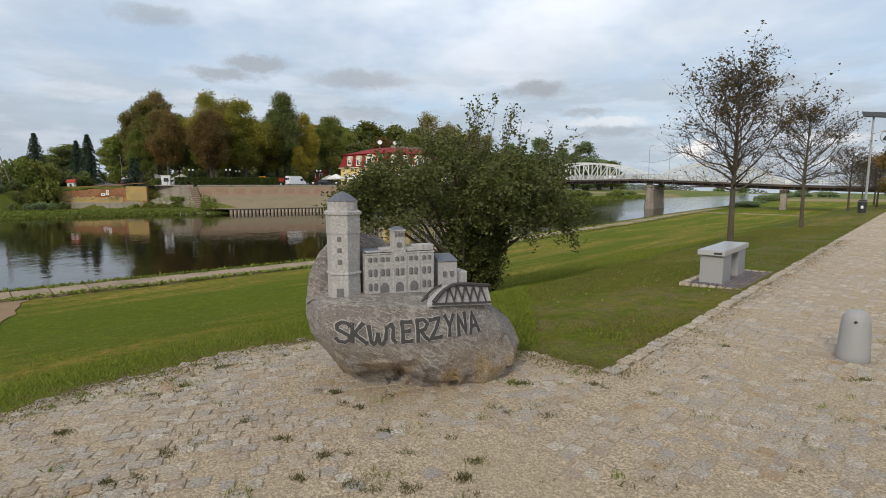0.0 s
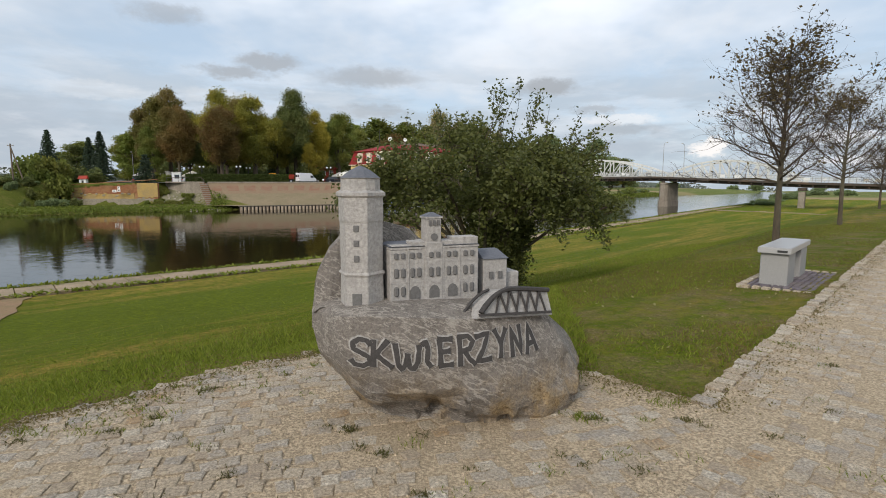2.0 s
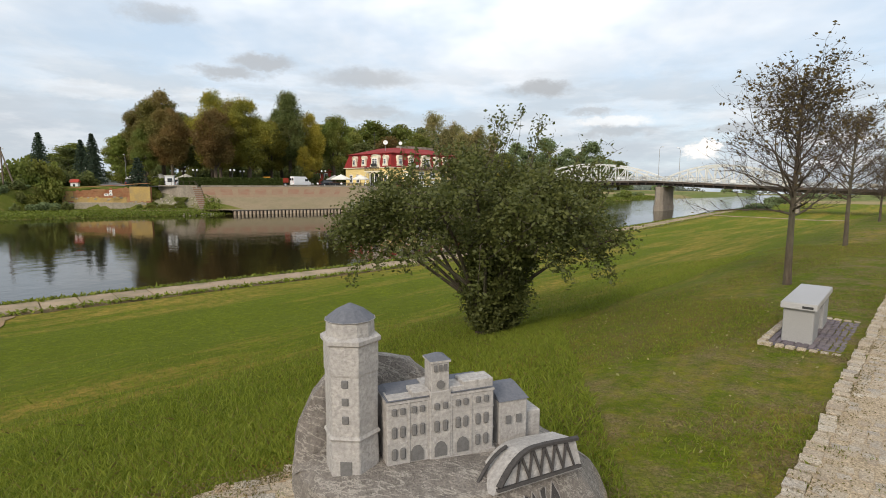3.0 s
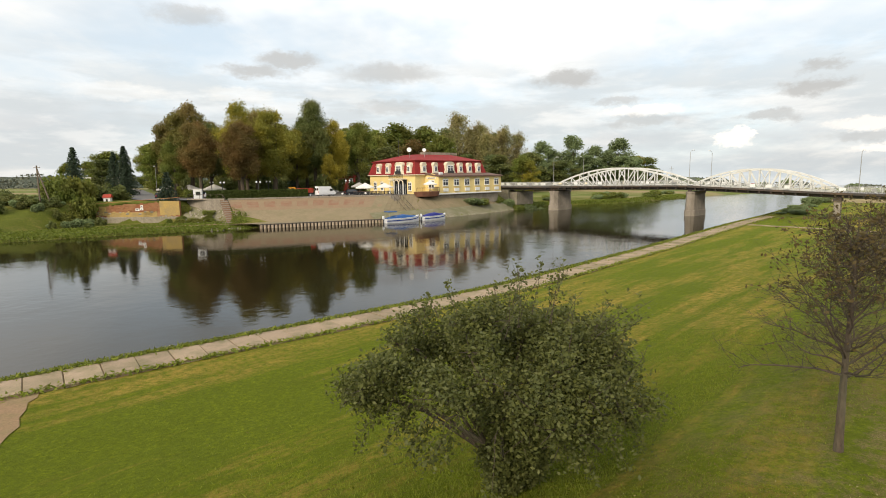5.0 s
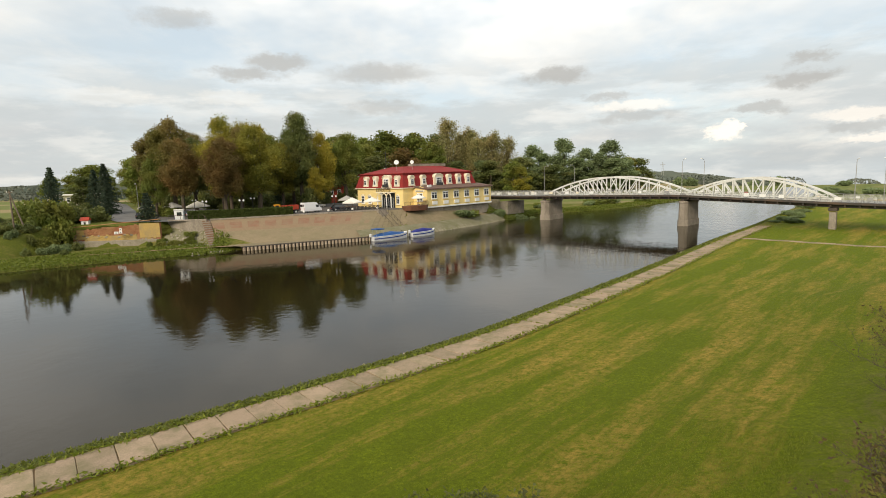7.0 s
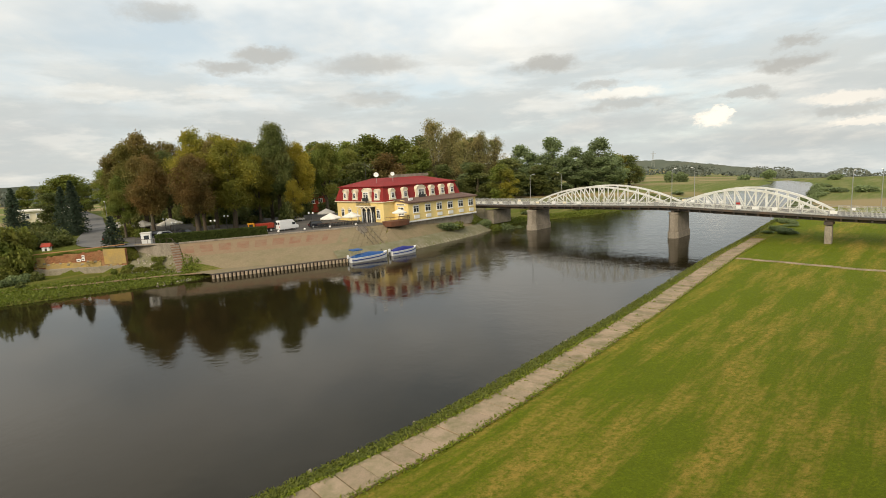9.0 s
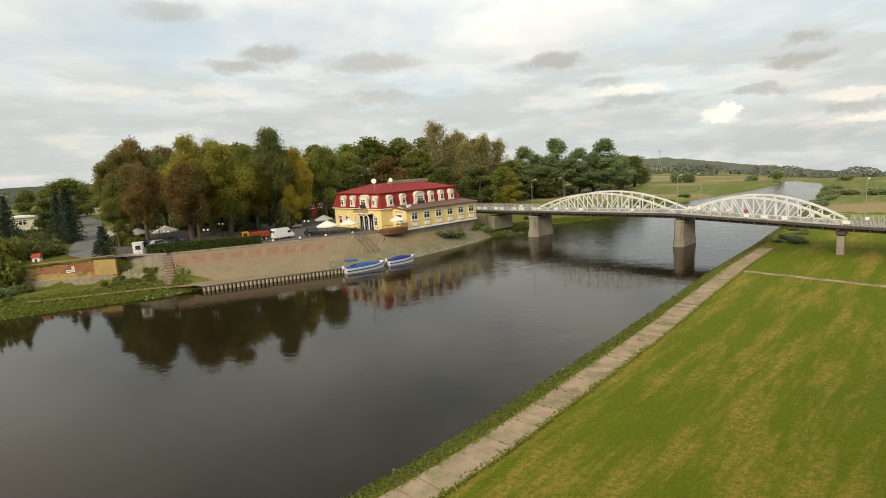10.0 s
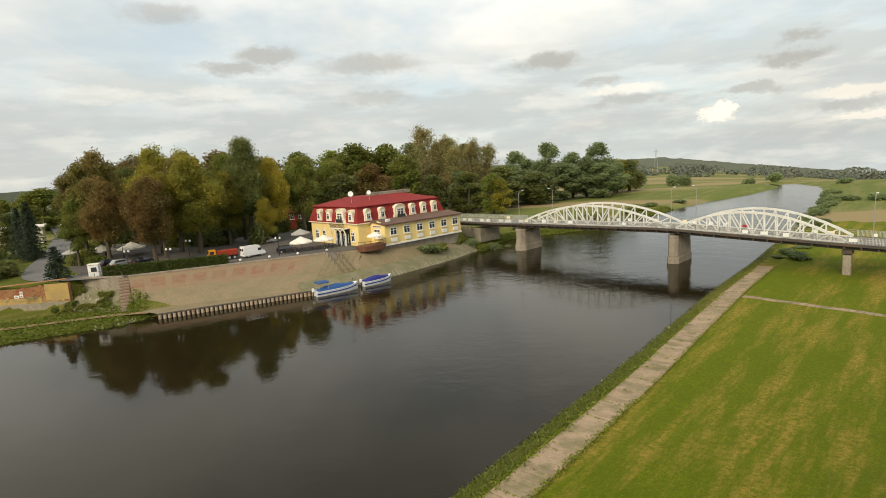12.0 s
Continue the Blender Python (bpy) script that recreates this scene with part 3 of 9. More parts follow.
def rock_mat():
    m, nt, bs = node_mat("carved_boulder")
    fine = noise_at(nt, coords(nt, 75, world_space=False), 6.0, 0.7, 0.38, 0.62)
    turn = nt.nodes.new("ShaderNodeMapping")
    turn.inputs["Rotation"].default_value = (0.3, radians(-28), 0.2)
    nt.links.new(nt.nodes.new("ShaderNodeTexCoord").outputs["Object"], turn.inputs[0])
    vein = None
    for sc_, wid in ((5.0, 0.016), (12.0, 0.016)):
        mp = nt.nodes.new("ShaderNodeMapping")
        mp.inputs["Scale"].default_value = (sc_ * 0.35, sc_, sc_ * 1.6)
        nt.links.new(turn.outputs[0], mp.inputs[0])
        nz = nt.nodes.new("ShaderNodeTexNoise")
        nz.inputs["Scale"].default_value = 1.0
        nz.inputs["Detail"].default_value = 5.0
        nz.inputs["Roughness"].default_value = 0.6
        nt.links.new(mp.outputs[0], nz.inputs["Vector"])
        sb = nt.nodes.new("ShaderNodeMath")
        sb.operation = "SUBTRACT"
        sb.inputs[1].default_value = 0.5
        nt.links.new(nz.outputs["Fac"], sb.inputs[0])
        ab_ = nt.nodes.new("ShaderNodeMath")
        ab_.operation = "ABSOLUTE"
        nt.links.new(sb.outputs[0], ab_.inputs[0])
        rr = nt.nodes.new("ShaderNodeMapRange")
        rr.inputs["From Min"].default_value = wid
        rr.inputs["From Max"].default_value = wid * 0.25
        rr.inputs["To Max"].default_value = 0.8
        nt.links.new(ab_.outputs[0], rr.inputs["Value"])
        if vein is None:
            vein = rr.outputs[0]
        else:
            mx = nt.nodes.new("ShaderNodeMath")
            mx.operation = "MAXIMUM"
            nt.links.new(vein, mx.inputs[0])
            nt.links.new(rr.outputs[0], mx.inputs[1])
            vein = mx.outputs[0]
    patch = noise_at(nt, coords(nt, 3.2, world_space=False), 5.0, 0.65, 0.46, 0.62)
    sep = nt.nodes.new("ShaderNodeSeparateXYZ")
    tc = nt.nodes.new("ShaderNodeTexCoord")
    nt.links.new(tc.outputs["Object"], sep.inputs[0])
    low = nt.nodes.new("ShaderNodeMapRange")
    low.inputs["From Min"].default_value = 0.40
    low.inputs["From Max"].default_value = 0.10
    nt.links.new(sep.outputs["Z"], low.inputs["Value"])
    k = nt.nodes.new("ShaderNodeMath")
    k.operation = "MULTIPLY"
    nt.links.new(low.outputs[0], k.inputs[0])
    nt.links.new(patch, k.inputs[1])
    mott = noise_at(nt, coords(nt, 11, world_space=False), 6.0, 0.7, 0.38, 0.64)
    col = mix_col(nt, fine, (0.148, 0.128, 0.108), (0.305, 0.265, 0.225))
    col = mix_col(nt, mott, mix_col(nt, 0.38, col, (0.12, 0.105, 0.095)), mix_col(nt, 0.2, col, (0.42, 0.385, 0.35)))
    col = mix_col(nt, vein, col, (0.46, 0.415, 0.36))
    col = mix_col(nt, k.outputs[0], col, mix_col(nt, fine, (0.20, 0.125, 0.05), (0.46, 0.33, 0.17)))
    nt.links.new(col, bs.inputs["Base Color"])
    bs.inputs["Roughness"].default_value = 0.75
    ad = nt.nodes.new("ShaderNodeMath")
    ad.operation = "MULTIPLY_ADD"
    ad.inputs[1].default_value = 2.0
    nt.links.new(patch, ad.inputs[0])
    nt.links.new(fine, ad.inputs[2])
    bump_to(nt, bs, ad.outputs[0], 0.7, 0.010)
    return m


ROCK = rock_mat()
CARVED = surface("pale_chiselled_stone", (0.50, 0.47, 0.44), (0.285, 0.268, 0.25), (0.31, 0.295, 0.28), 11, 55, 0.8, 0.7, 0.004, world_space=False, hard=0.18)
CARVED_ROOF = surface("blue_grey_stone_roof", (0.145, 0.15, 0.17), (0.10, 0.105, 0.12), None, 9, 60, 0.7, 0.3, 0.004, world_space=False)
# dark tone of the letters and of the carved bridge's lines
CARVED_DARK = surface("dark_carved_stroke", (0.075, 0.068, 0.065), (0.045, 0.042, 0.04), None, 9, 70, 0.9, 0.3, 0.003, world_space=False)
# grey put in for the shade inside carved windows and doors
CARVED_MID = surface("grey_opening_shade", (0.17, 0.165, 0.16), (0.12, 0.115, 0.11), None, 9, 70, 0.9, 0.3, 0.003, world_space=False)


# ---- mesh helpers ----
class Shape:
    """Collects vertices and faces for one mesh."""

    def __init__(self):
        self.v, self.f = [], []

    def add(self, verts, faces):
        n = len(self.v)
        self.v += [tuple(p) for p in verts]
        self.f += [tuple(n + i for i in f) for f in faces]
        return self

    def box(self, c, s, rz=0.0, taper=1.0):
        co, si = math.cos(rz), math.sin(rz)
        vs = []
        for dz, k in ((-0.5, 1.0), (0.5, taper)):
            for dx, dy in ((-0.5, -0.5), (0.5, -0.5), (0.5, 0.5), (-0.5, 0.5)):
                x, y = dx * s[0] * k, dy * s[1] * k
                vs.append((c[0] + x * co - y * si, c[1] + x * si + y * co, c[2] + dz * s[2]))
        return self.add(vs, [(3, 2, 1, 0), (4, 5, 6, 7), (0, 1, 5, 4), (1, 2, 6, 5), (2, 3, 7, 6), (3, 0, 4, 7)])

    def prism(self, poly, z0, z1, top=None):
        n = len(poly)
        top = top or poly
        vs = [(x, y, z0) for x, y in poly] + [(x, y, z1) for x, y in top]
        fs = [tuple(reversed(range(n))), tuple(range(n, 2 * n))]
        fs += [(i, (i + 1) % n, n + (i + 1) % n, n + i) for i in range(n)]
        return self.add(vs, fs)

    def tube(self, pts, radii, n=6, cap=True):
        rings = []
        for i, p in enumerate(pts):
            a = Vector(pts[max(i - 1, 0)])
            b = Vector(pts[min(i + 1, len(pts) - 1)])
            d = (b - a).normalized() if (b - a).length > 1e-9 else Vector((0, 0, 1))
            u = d.orthogonal().normalized()
            w = d.cross(u)
            rings.append([tuple(Vector(p) + radii[i] * (math.cos(2 * math.pi * k / n) * u + math.sin(2 * math.pi * k / n) * w)) for k in range(n)])
        # keep neighbouring rings in step
        for i in range(1, len(rings)):
            best = min(range(n), key=lambda s: (Vector(rings[i][s]) - Vector(rings[i - 1][0])).length)
            rings[i] = rings[i][best:] + rings[i][:best]
            if n > 2 and (Vector(rings[i][1]) - Vector(rings[i - 1][1])).length > (Vector(rings[i][-1]) - Vector(rings[i - 1][1])).length:
                rings[i] = [rings[i][0]] + rings[i][:0:-1]
        vs = [p for r in rings for p in r]
        fs = [(i * n + k, i * n + (k + 1) % n, (i + 1) * n + (k + 1) % n, (i + 1) * n + k) for i in range(len(rings) - 1) for k in range(n)]
        if cap:
            fs += [tuple(reversed(range(n))), tuple((len(rings) - 1) * n + k for k in range(n))]
        return self.add(vs, fs)

    def cyl(self, c, r, h, n=12, r1=None):
        return self.tube([(c[0], c[1], c[2]), (c[0], c[1], c[2] + h)], [r, r if r1 is None else r1], n)

    def lathe(self, prof, n=16, c=(0, 0, 0)):
        vs = [(c[0] + r * math.cos(2 * math.pi * k / n), c[1] + r * math.sin(2 * math.pi * k / n), c[2] + z) for r, z in prof for k in range(n)]
        fs = [(i * n + k, i * n + (k + 1) % n, (i + 1) * n + (k + 1) % n, (i + 1) * n + k) for i in range(len(prof) - 1) for k in range(n)]
        fs += [tuple(reversed(range(n))), tuple((len(prof) - 1) * n + k for k in range(n))]
        return self.add(vs, fs)

    def strip(self, left, right, thick=0.0):
        """A band between two lines of points; with thick, closed below."""
        n = len(left)
        vs = list(left) + list(right)
        fs = [(i, n + i, n + i + 1, i + 1) for i in range(n - 1)]
        return self.add(vs, fs)

    def mesh(self, name, smooth=False):
        me = bpy.data.meshes.new(name)
        me.from_pydata(self.v, [], self.f)
        me.update()
        if smooth:
            me.polygons.foreach_set("use_smooth", [True] * len(me.polygons))
        return me


def bevelled(shape, w, seg=1):
    """The shape with its sharp edges rounded off."""
    bm = bmesh.new()
    me = shape.mesh("tmp")
    bm.from_mesh(me)
    bmesh.ops.recalc_face_normals(bm, faces=bm.faces)
    es = [e for e in bm.edges if len(e.link_faces) == 2 and e.calc_face_angle(0) > 0.5]
    bmesh.ops.bevel(bm, geom=es, offset=w, segments=seg, affect="EDGES", clamp_overlap=True)
    out = Shape()
    bm.verts.index_update()
    out.v = [tuple(v.co) for v in bm.verts]
    out.f = [tuple(v.index for v in f.verts) for f in bm.faces]
    bm.free()
    bpy.data.meshes.remove(me)
    return out


def part(name, shape, material, parent, label="", smooth=False):
    """One mesh object under a thing or a part."""
    me = shape if isinstance(shape, bpy.types.Mesh) else shape.mesh(name, smooth)
    if material is not None and not me.materials:
        me.materials.append(material)
    ob = new(name, me)
    ob.parent = parent
    if label:
        tagged(ob, label)
    return ob


def thing(name, label, category, group="", x=0.0, y=0.0, z=0.0, rz=0.0, kind=""):
    ob = new(name)
    ob.empty_display_size = 0.3
    ob.matrix_basis = Matrix.LocRotScale((x, y, z), Euler((0, 0, rz)), None)
    return tagged(ob, label, category, group, kind)


def single(name, shape, material, label, category="", kind="", group="", m=None, smooth=False):
    me = shape if isinstance(shape, bpy.types.Mesh) else shape.mesh(name, smooth)
    if material is not None and not me.materials:
        me.materials.append(material)
    ob = new(name, me)
    if m is not None:
        ob.matrix_basis = m
    return tagged(ob, label, category, group, kind)


# ---- the plan: river banks, levels ----
W, P, YARD = -4.07, -3.5, 1.0
NEAR_SHORE = [(-60, -18), (-25.1, 24.5), (-17.5, 32.9), (-9.3, 42.3), (-3.3, 50.1), (0.5, 56.2), (5.4, 63.9), (12.0, 74.2), (19.5, 86.9), (31.3, 106.4), (45.6, 128.3), (56.3, 146), (71, 171), (86, 199), (102, 224), (116, 251), (127, 273), (137, 298), (139, 322), (128, 345), (90, 375), (20, 400), (-60, 420)]
FAR_SHORE = [(-140, -30), (-110, 30), (-90, 62), (-78, 76), (-67, 85), (-58.5, 90.8), (-52.6, 94.5), (-33, 108), (-25, 117.5), (-12.3, 138.7), (-5.5, 156), (2, 170),
             (18, 176), (36, 196), (54, 221), (73, 245), (97, 269), (113, 289), (126, 307), (126, 322), (100, 338), (50, 352), (-20, 372), (-80, 390)]


def spread(line, step):
    """A line of corners as even small steps, slightly rounded."""
    pts = np.array(line, float)
    seg = np.hypot(*np.diff(pts, axis=0).T)
    cum = np.r_[0, np.cumsum(seg)]
    s = np.arange(0, cum[-1], step)
    out = np.c_[np.interp(s, cum, pts[:, 0]), np.interp(s, cum, pts[:, 1])]
    k = max(1, int(5 / step))
    ker = np.ones(2 * k + 1) / (2 * k + 1)
    pad = np.r_[np.repeat(out[:1], k, 0), out, np.repeat(out[-1:], k, 0)]
    return np.c_[np.convolve(pad[:, 0], ker, "valid"), np.convolve(pad[:, 1], ker, "valid")]


NS, FS = spread(NEAR_SHORE, 1.0), spread(FAR_SHORE, 1.0)
FS_NEAR = FS[:int(np.argmax(FS[:, 1] > 285))]


def to_line(x, y, line):
    """Distance to a line, positive on its left side going along it; and the place along it."""
    best = np.full(x.shape, 1e9)
    side, along = np.zeros(x.shape), np.zeros(x.shape)
    a, b = line[:-1], line[1:]
    run = np.r_[0, np.cumsum(np.hypot(*(b - a).T))]
    for i in range(len(a)):
        d = b[i] - a[i]
        L = math.hypot(*d)
        if L < 1e-9:
            continue
        t = np.clip(((x - a[i][0]) * d[0] + (y - a[i][1]) * d[1]) / L ** 2, 0, 1)
        px, py = x - a[i][0] - t * d[0], y - a[i][1] - t * d[1]
        dist = np.hypot(px, py)
        m = dist < best
        best = np.where(m, dist, best)
        side = np.where(m, np.sign(d[0] * (y - a[i][1]) - d[1] * (x - a[i][0])), side)
        along = np.where(m, run[i] + t * L, along)
    return best * side, along


EDGE_AT, EDGE_DIR = (1.5, 5.95), (0.578, 0.816)
WALL_A, WALL_B = (-91.0, 98.3), (-73.8, 101.5)


def step_up(v, lo, hi):
    t = np.clip((v - lo) / (hi - lo), 0, 1)
    return t * t * (3 - 2 * t)


def height(x, y):
    """The level of the ground at places x, y."""
    x, y = np.asarray(x, float), np.asarray(y, float)
    dn, _ = to_line(x, y, NS)
    df, _ = to_line(x, y, FS)
    dn = -dn
    s = (x - EDGE_AT[0]) * -EDGE_DIR[1] + (y - EDGE_AT[1]) * EDGE_DIR[0]
    a = (x - EDGE_AT[0]) * EDGE_DIR[0] + (y - EDGE_AT[1]) * EDGE_DIR[1]
    se = s + np.maximum(0, a - 50) * 0.3
    slope = np.interp(se, [-1, 0, 0.5, 1.8, 3.5, 6.7, 12, 18, 25], [-0.02, -0.02, -0.06, -0.12, -0.42, -1.35, -2.5, -3.15, P])
    slope = slope + 0.05 * np.sin(x * 0.9 + 1) * np.sin(y * 0.7) * step_up(se, 1.5, 4)
    near = P + (slope - P) * step_up(dn, 4.2, 9.0)
    near = near - 0.16 * step_up(dn, 1.6, 2.3) * (1 - step_up(dn, 4.7, 5.5))
    near = np.where(dn < 2.0, W - 0.25 + (P - 0.12 - W + 0.25) * np.clip(dn / 2.0, 0, 1) ** 0.7, near)
    grassy = np.interp(df, [0, 1.5, 4, 14], [W - 0.2, W + 0.3, W + 0.45, -3.45])
    behind = ((y - WALL_A[1]) * (WALL_B[0] - WALL_A[0]) - (x - WALL_A[0]) * (WALL_B[1] - WALL_A[1])) / 17.5
    ramp = np.where(x > WALL_B[0] - 0.4, np.clip((behind + 1.2) / 6.0, 0, 1), step_up(behind, 0.3, 1.2))
    left = grassy + (YARD - grassy) * ramp
    scrub = grassy + (YARD - grassy) * step_up(df, 9, 26)
    left = np.where(x < WALL_A[0] - 0.5, scrub, left)
    quay = np.interp(df, [0, 1.5, 3, 16], [W - 1.5, -4.4, -4.2, YARD - 0.5])
    hotel = np.interp(df, [0, 1.2, 3, 8.2, 12], [W - 0.2, W + 0.5, -2.7, 0.7, YARD - 0.06])
    beyond = np.interp(df, [0, 1.5, 5, 40], [W - 0.2, W + 0.6, W + 1.2, -1.6])
    far = left + (quay - left) * step_up(x + 0.8 * (y - 100), -62.5, -60.5)
    far = far + (hotel - far) * step_up(x + 0.1 * y, -17.8, -16.6)
    far = far + (beyond - far) * step_up(y + 0.55 * x, 149, 156)
    z = np.where(df > 0, far, near)
    river = (dn < 0) & (df < 0)
    z = np.where(river, W - 0.3 - 0.25 * np.minimum(np.minimum(-dn, -df), 6), z)
    r = np.hypot(x - 5, y - 25)
    az = np.degrees(np.arctan2(x - 5, y - 25))
    drop = np.interp(az, [-60, -30, 0, 13, 30, 60], [4, 6, 14, 20, 82, 82])
    return z - np.maximum(0, r - 335) / 1200 * drop


def lines(parts_):
    out = []
    for lo, hi, st in parts_:
        out += list(np.arange(lo, hi, st))
    return np.array(out + [parts_[-1][1]])


gx = lines([(-2600, -400, 200), (-400, -160, 20), (-160, -105, 5), (-105, -30, 1.5), (-30, -8, 1.0), (-8, 10, 0.4), (10, 60, 1.5), (60, 180, 5), (180, 420, 20), (420, 2600, 200)])
gy = lines([(-400, -40, 60), (-40, -4, 6), (-4, 2, 1), (2, 24, 0.4), (24, 60, 1.0), (60, 175, 1.5), (175, 320, 4), (320, 520, 20), (520, 3000, 160)])
GX, GY = np.meshgrid(gx, gy)
GZ = height(GX, GY)
ground = Shape()
nx, ny = len(gx), len(gy)
ground.v = list(zip(GX.ravel().tolist(), GY.ravel().tolist(), GZ.ravel().tolist()))
ii, jj = np.meshgrid(np.arange(nx - 1), np.arange(ny - 1))
q = (jj * nx + ii).ravel()
ground.f = np.c_[q, q + 1, q + nx + 1, q + nx].tolist()
ground_mesh = ground.mesh("ground", True)
for m_ in (MEADOW, BANK, FIELD):
    ground_mesh.materials.append(m_)
cx, cy = (gx[:-1] + gx[1:]) / 2, (gy[:-1] + gy[1:]) / 2
CX, CY = np.meshgrid(cx, cy)
dn_, _ = to_line(CX, CY, NS)
df_, _ = to_line(CX, CY, FS)
slot = np.zeros(CX.shape, int)
slot[(df_ > -6) | ((-dn_ < 2.2) & (-dn_ > -8))] = 1
slot[(np.hypot(CX, CY) > 190)] = 2
ground_mesh.polygons.foreach_set("material_index", slot.ravel().tolist())
ground_ob = tagged(new("ground", ground_mesh), "mown river meadow and grassy banks under autumn grass", "ground", kind="structure")

wq = Shape()
wx, wy = np.arange(-150, 331, 10.0), np.arange(-60, 361, 10.0)
wq.v = [(x, y, W) for y in wy for x in wx]
for j in range(len(wy) - 1):
    for i in range(len(wx) - 1):
        if math.hypot(wx[i] - 5, wy[j] - 25) < 318:
            k = j * len(wx) + i
            wq.f.append((k, k + 1, k + len(wx) + 1, k + len(wx)))
single("water", wq, WATER, "calm dark brown river water reflecting trees and sky", "river", "structure")


def on_ground(x, y):
    """The ground sheet's own level at a place."""
    i = int(min(max(np.searchsorted(gx, x) - 1, 0), nx - 2))
    j = int(min(max(np.searchsorted(gy, y) - 1, 0), ny - 2))
    u, v = (x - gx[i]) / (gx[i + 1] - gx[i]), (y - gy[j]) / (gy[j + 1] - gy[j])
    return float((GZ[j, i] * (1 - u) + GZ[j, i + 1] * u) * (1 - v) + (GZ[j + 1, i] * (1 - u) + GZ[j + 1, i + 1] * u) * v)


def offset_line(line, d):
    t = np.gradient(line, axis=0)
    t /= np.maximum(1e-9, np.hypot(*t.T))[:, None]
    return line + np.c_[t[:, 1], -t[:, 0]] * d


# ---- the bridge: two bowed trusses on stone piers, approach spans at both ends ----
BA, BB = np.array((2.64, 148.6)), np.array((52.43, 111.9))
BD = (BB - BA) / np.hypot(*(BB - BA))
BN = np.array((-BD[1], BD[0]))
BLEN = float(np.hypot(*(BB - BA)))
BW = 6.4
bridge = thing("road_bridge", "long white riveted steel arch-truss road bridge on stone piers", "bridge", x=BA[0], y=BA[1], rz=math.atan2(BD[1], BD[0]))


def deck_z(t):
    return float(np.interp(t, [-45, -3, 0, 0.55 * BLEN, BLEN, BLEN + 70], [2.1, 2.2, 2.3, 2.6, 1.35, -0.6]))


ts = np.r_[np.arange(-34, 0, 4), np.linspace(0, BLEN, 22), np.arange(BLEN + 4, BLEN + 64, 4)]
deck = Shape()
dv = []
for t in ts:
    dv += [(t, -0.9, deck_z(t)), (t, BW + 0.9, deck_z(t)), (t, BW + 0.9, deck_z(t) - 0.28), (t, -0.9, deck_z(t) - 0.28)]
deck.add(dv, [(i * 4 + k, i * 4 + (k + 1) % 4, i * 4 + 4 + (k + 1) % 4, i * 4 + 4 + k) for i in range(len(ts) - 1) for k in range(4)])
part("deck", deck, ROAD, bridge)
for y_ in (0.0, BW):
    g_ = Shape()
    gv = []
    for t in ts:
        gv += [(t, y_ - 0.12, deck_z(t) - 0.28), (t, y_ + 0.12, deck_z(t) - 0.28), (t, y_ + 0.12, deck_z(t) - 0.95), (t, y_ - 0.12, deck_z(t) - 0.95)]
    g_.add(gv, [(i * 4 + k, i * 4 + (k + 1) % 4, i * 4 + 4 + (k + 1) % 4, i * 4 + 4 + k) for i in range(len(ts) - 1) for k in range(4)])
    part("girder", g_, STEEL_D, bridge, "rust-stained dark steel girder")
cross_me = Shape().box((0, BW / 2, -0.62), (0.22, BW + 1.7, 0.34)).mesh("cross_beam")
cross_me.materials.append(STEEL_D)
for t in np.arange(-2, BLEN + 58, 2.05):
    part("cross_beam", cross_me, None, bridge).location = (float(t), 0, deck_z(t))
for y_ in (-0.94, BW + 0.94):
    f_ = Shape()
    fv = []
    for t in ts:
        fv += [(t, y_ - 0.05, deck_z(t) + 0.03), (t, y_ + 0.05, deck_z(t) + 0.03), (t, y_ + 0.05, deck_z(t) - 0.36), (t, y_ - 0.05, deck_z(t) - 0.36)]
    f_.add(fv, [(i * 4 + k, i * 4 + (k + 1) % 4, i * 4 + 4 + (k + 1) % 4, i * 4 + 4 + k) for i in range(len(ts) - 1) for k in range(4)])
    part("fascia", f_, STEEL_D, bridge, "stained dark edge beam")
SPANS = [(0.6, 0.565 * BLEN), (0.585 * BLEN, BLEN - 0.3)]
RISE = (3.9, 3.6)
for (t0, t1), rise in zip(SPANS, RISE):
    for y_ in (0.0, BW):
        tr = thing("truss", "bowed riveted truss painted white", "", x=0, y=0)
        tr.parent = bridge
        del tr["label"]
        n = 14
        def chord(k, t0=t0, t1=t1, rise=rise, n=n):
            u = k / n
            t = t0 + (t1 - t0) * u
            return t, deck_z(t) + 0.25 + rise * (1 - abs(2 * u - 1) ** 2.0)
        top = Shape().tube([(chord(k)[0], y_, chord(k)[1]) for k in range(n + 1)], [0.25] * (n + 1), 4)
        part("upper_chord", top, STEEL_W, tr)
        low = Shape().tube([(chord(k)[0], y_, deck_z(chord(k)[0]) + 0.08) for k in range(n + 1)], [0.18] * (n + 1), 4)
        part("lower_chord", low, STEEL_W, tr)
        for k in range(1, n):
            t, z = chord(k)
            part("post", Shape().box((t, y_, (z + deck_z(t)) / 2), (0.20, 0.22, z - deck_z(t))), STEEL_W, tr)
            k2 = k + 1 if k < n / 2 else k - 1
            if k == n // 2:
                continue
            t2 = chord(k2)[0]
            part("diagonal", Shape().tube([(t, y_, z), (t2, y_, deck_z(t2) + 0.1)], [0.12, 0.12], 4), STEEL_W, tr)
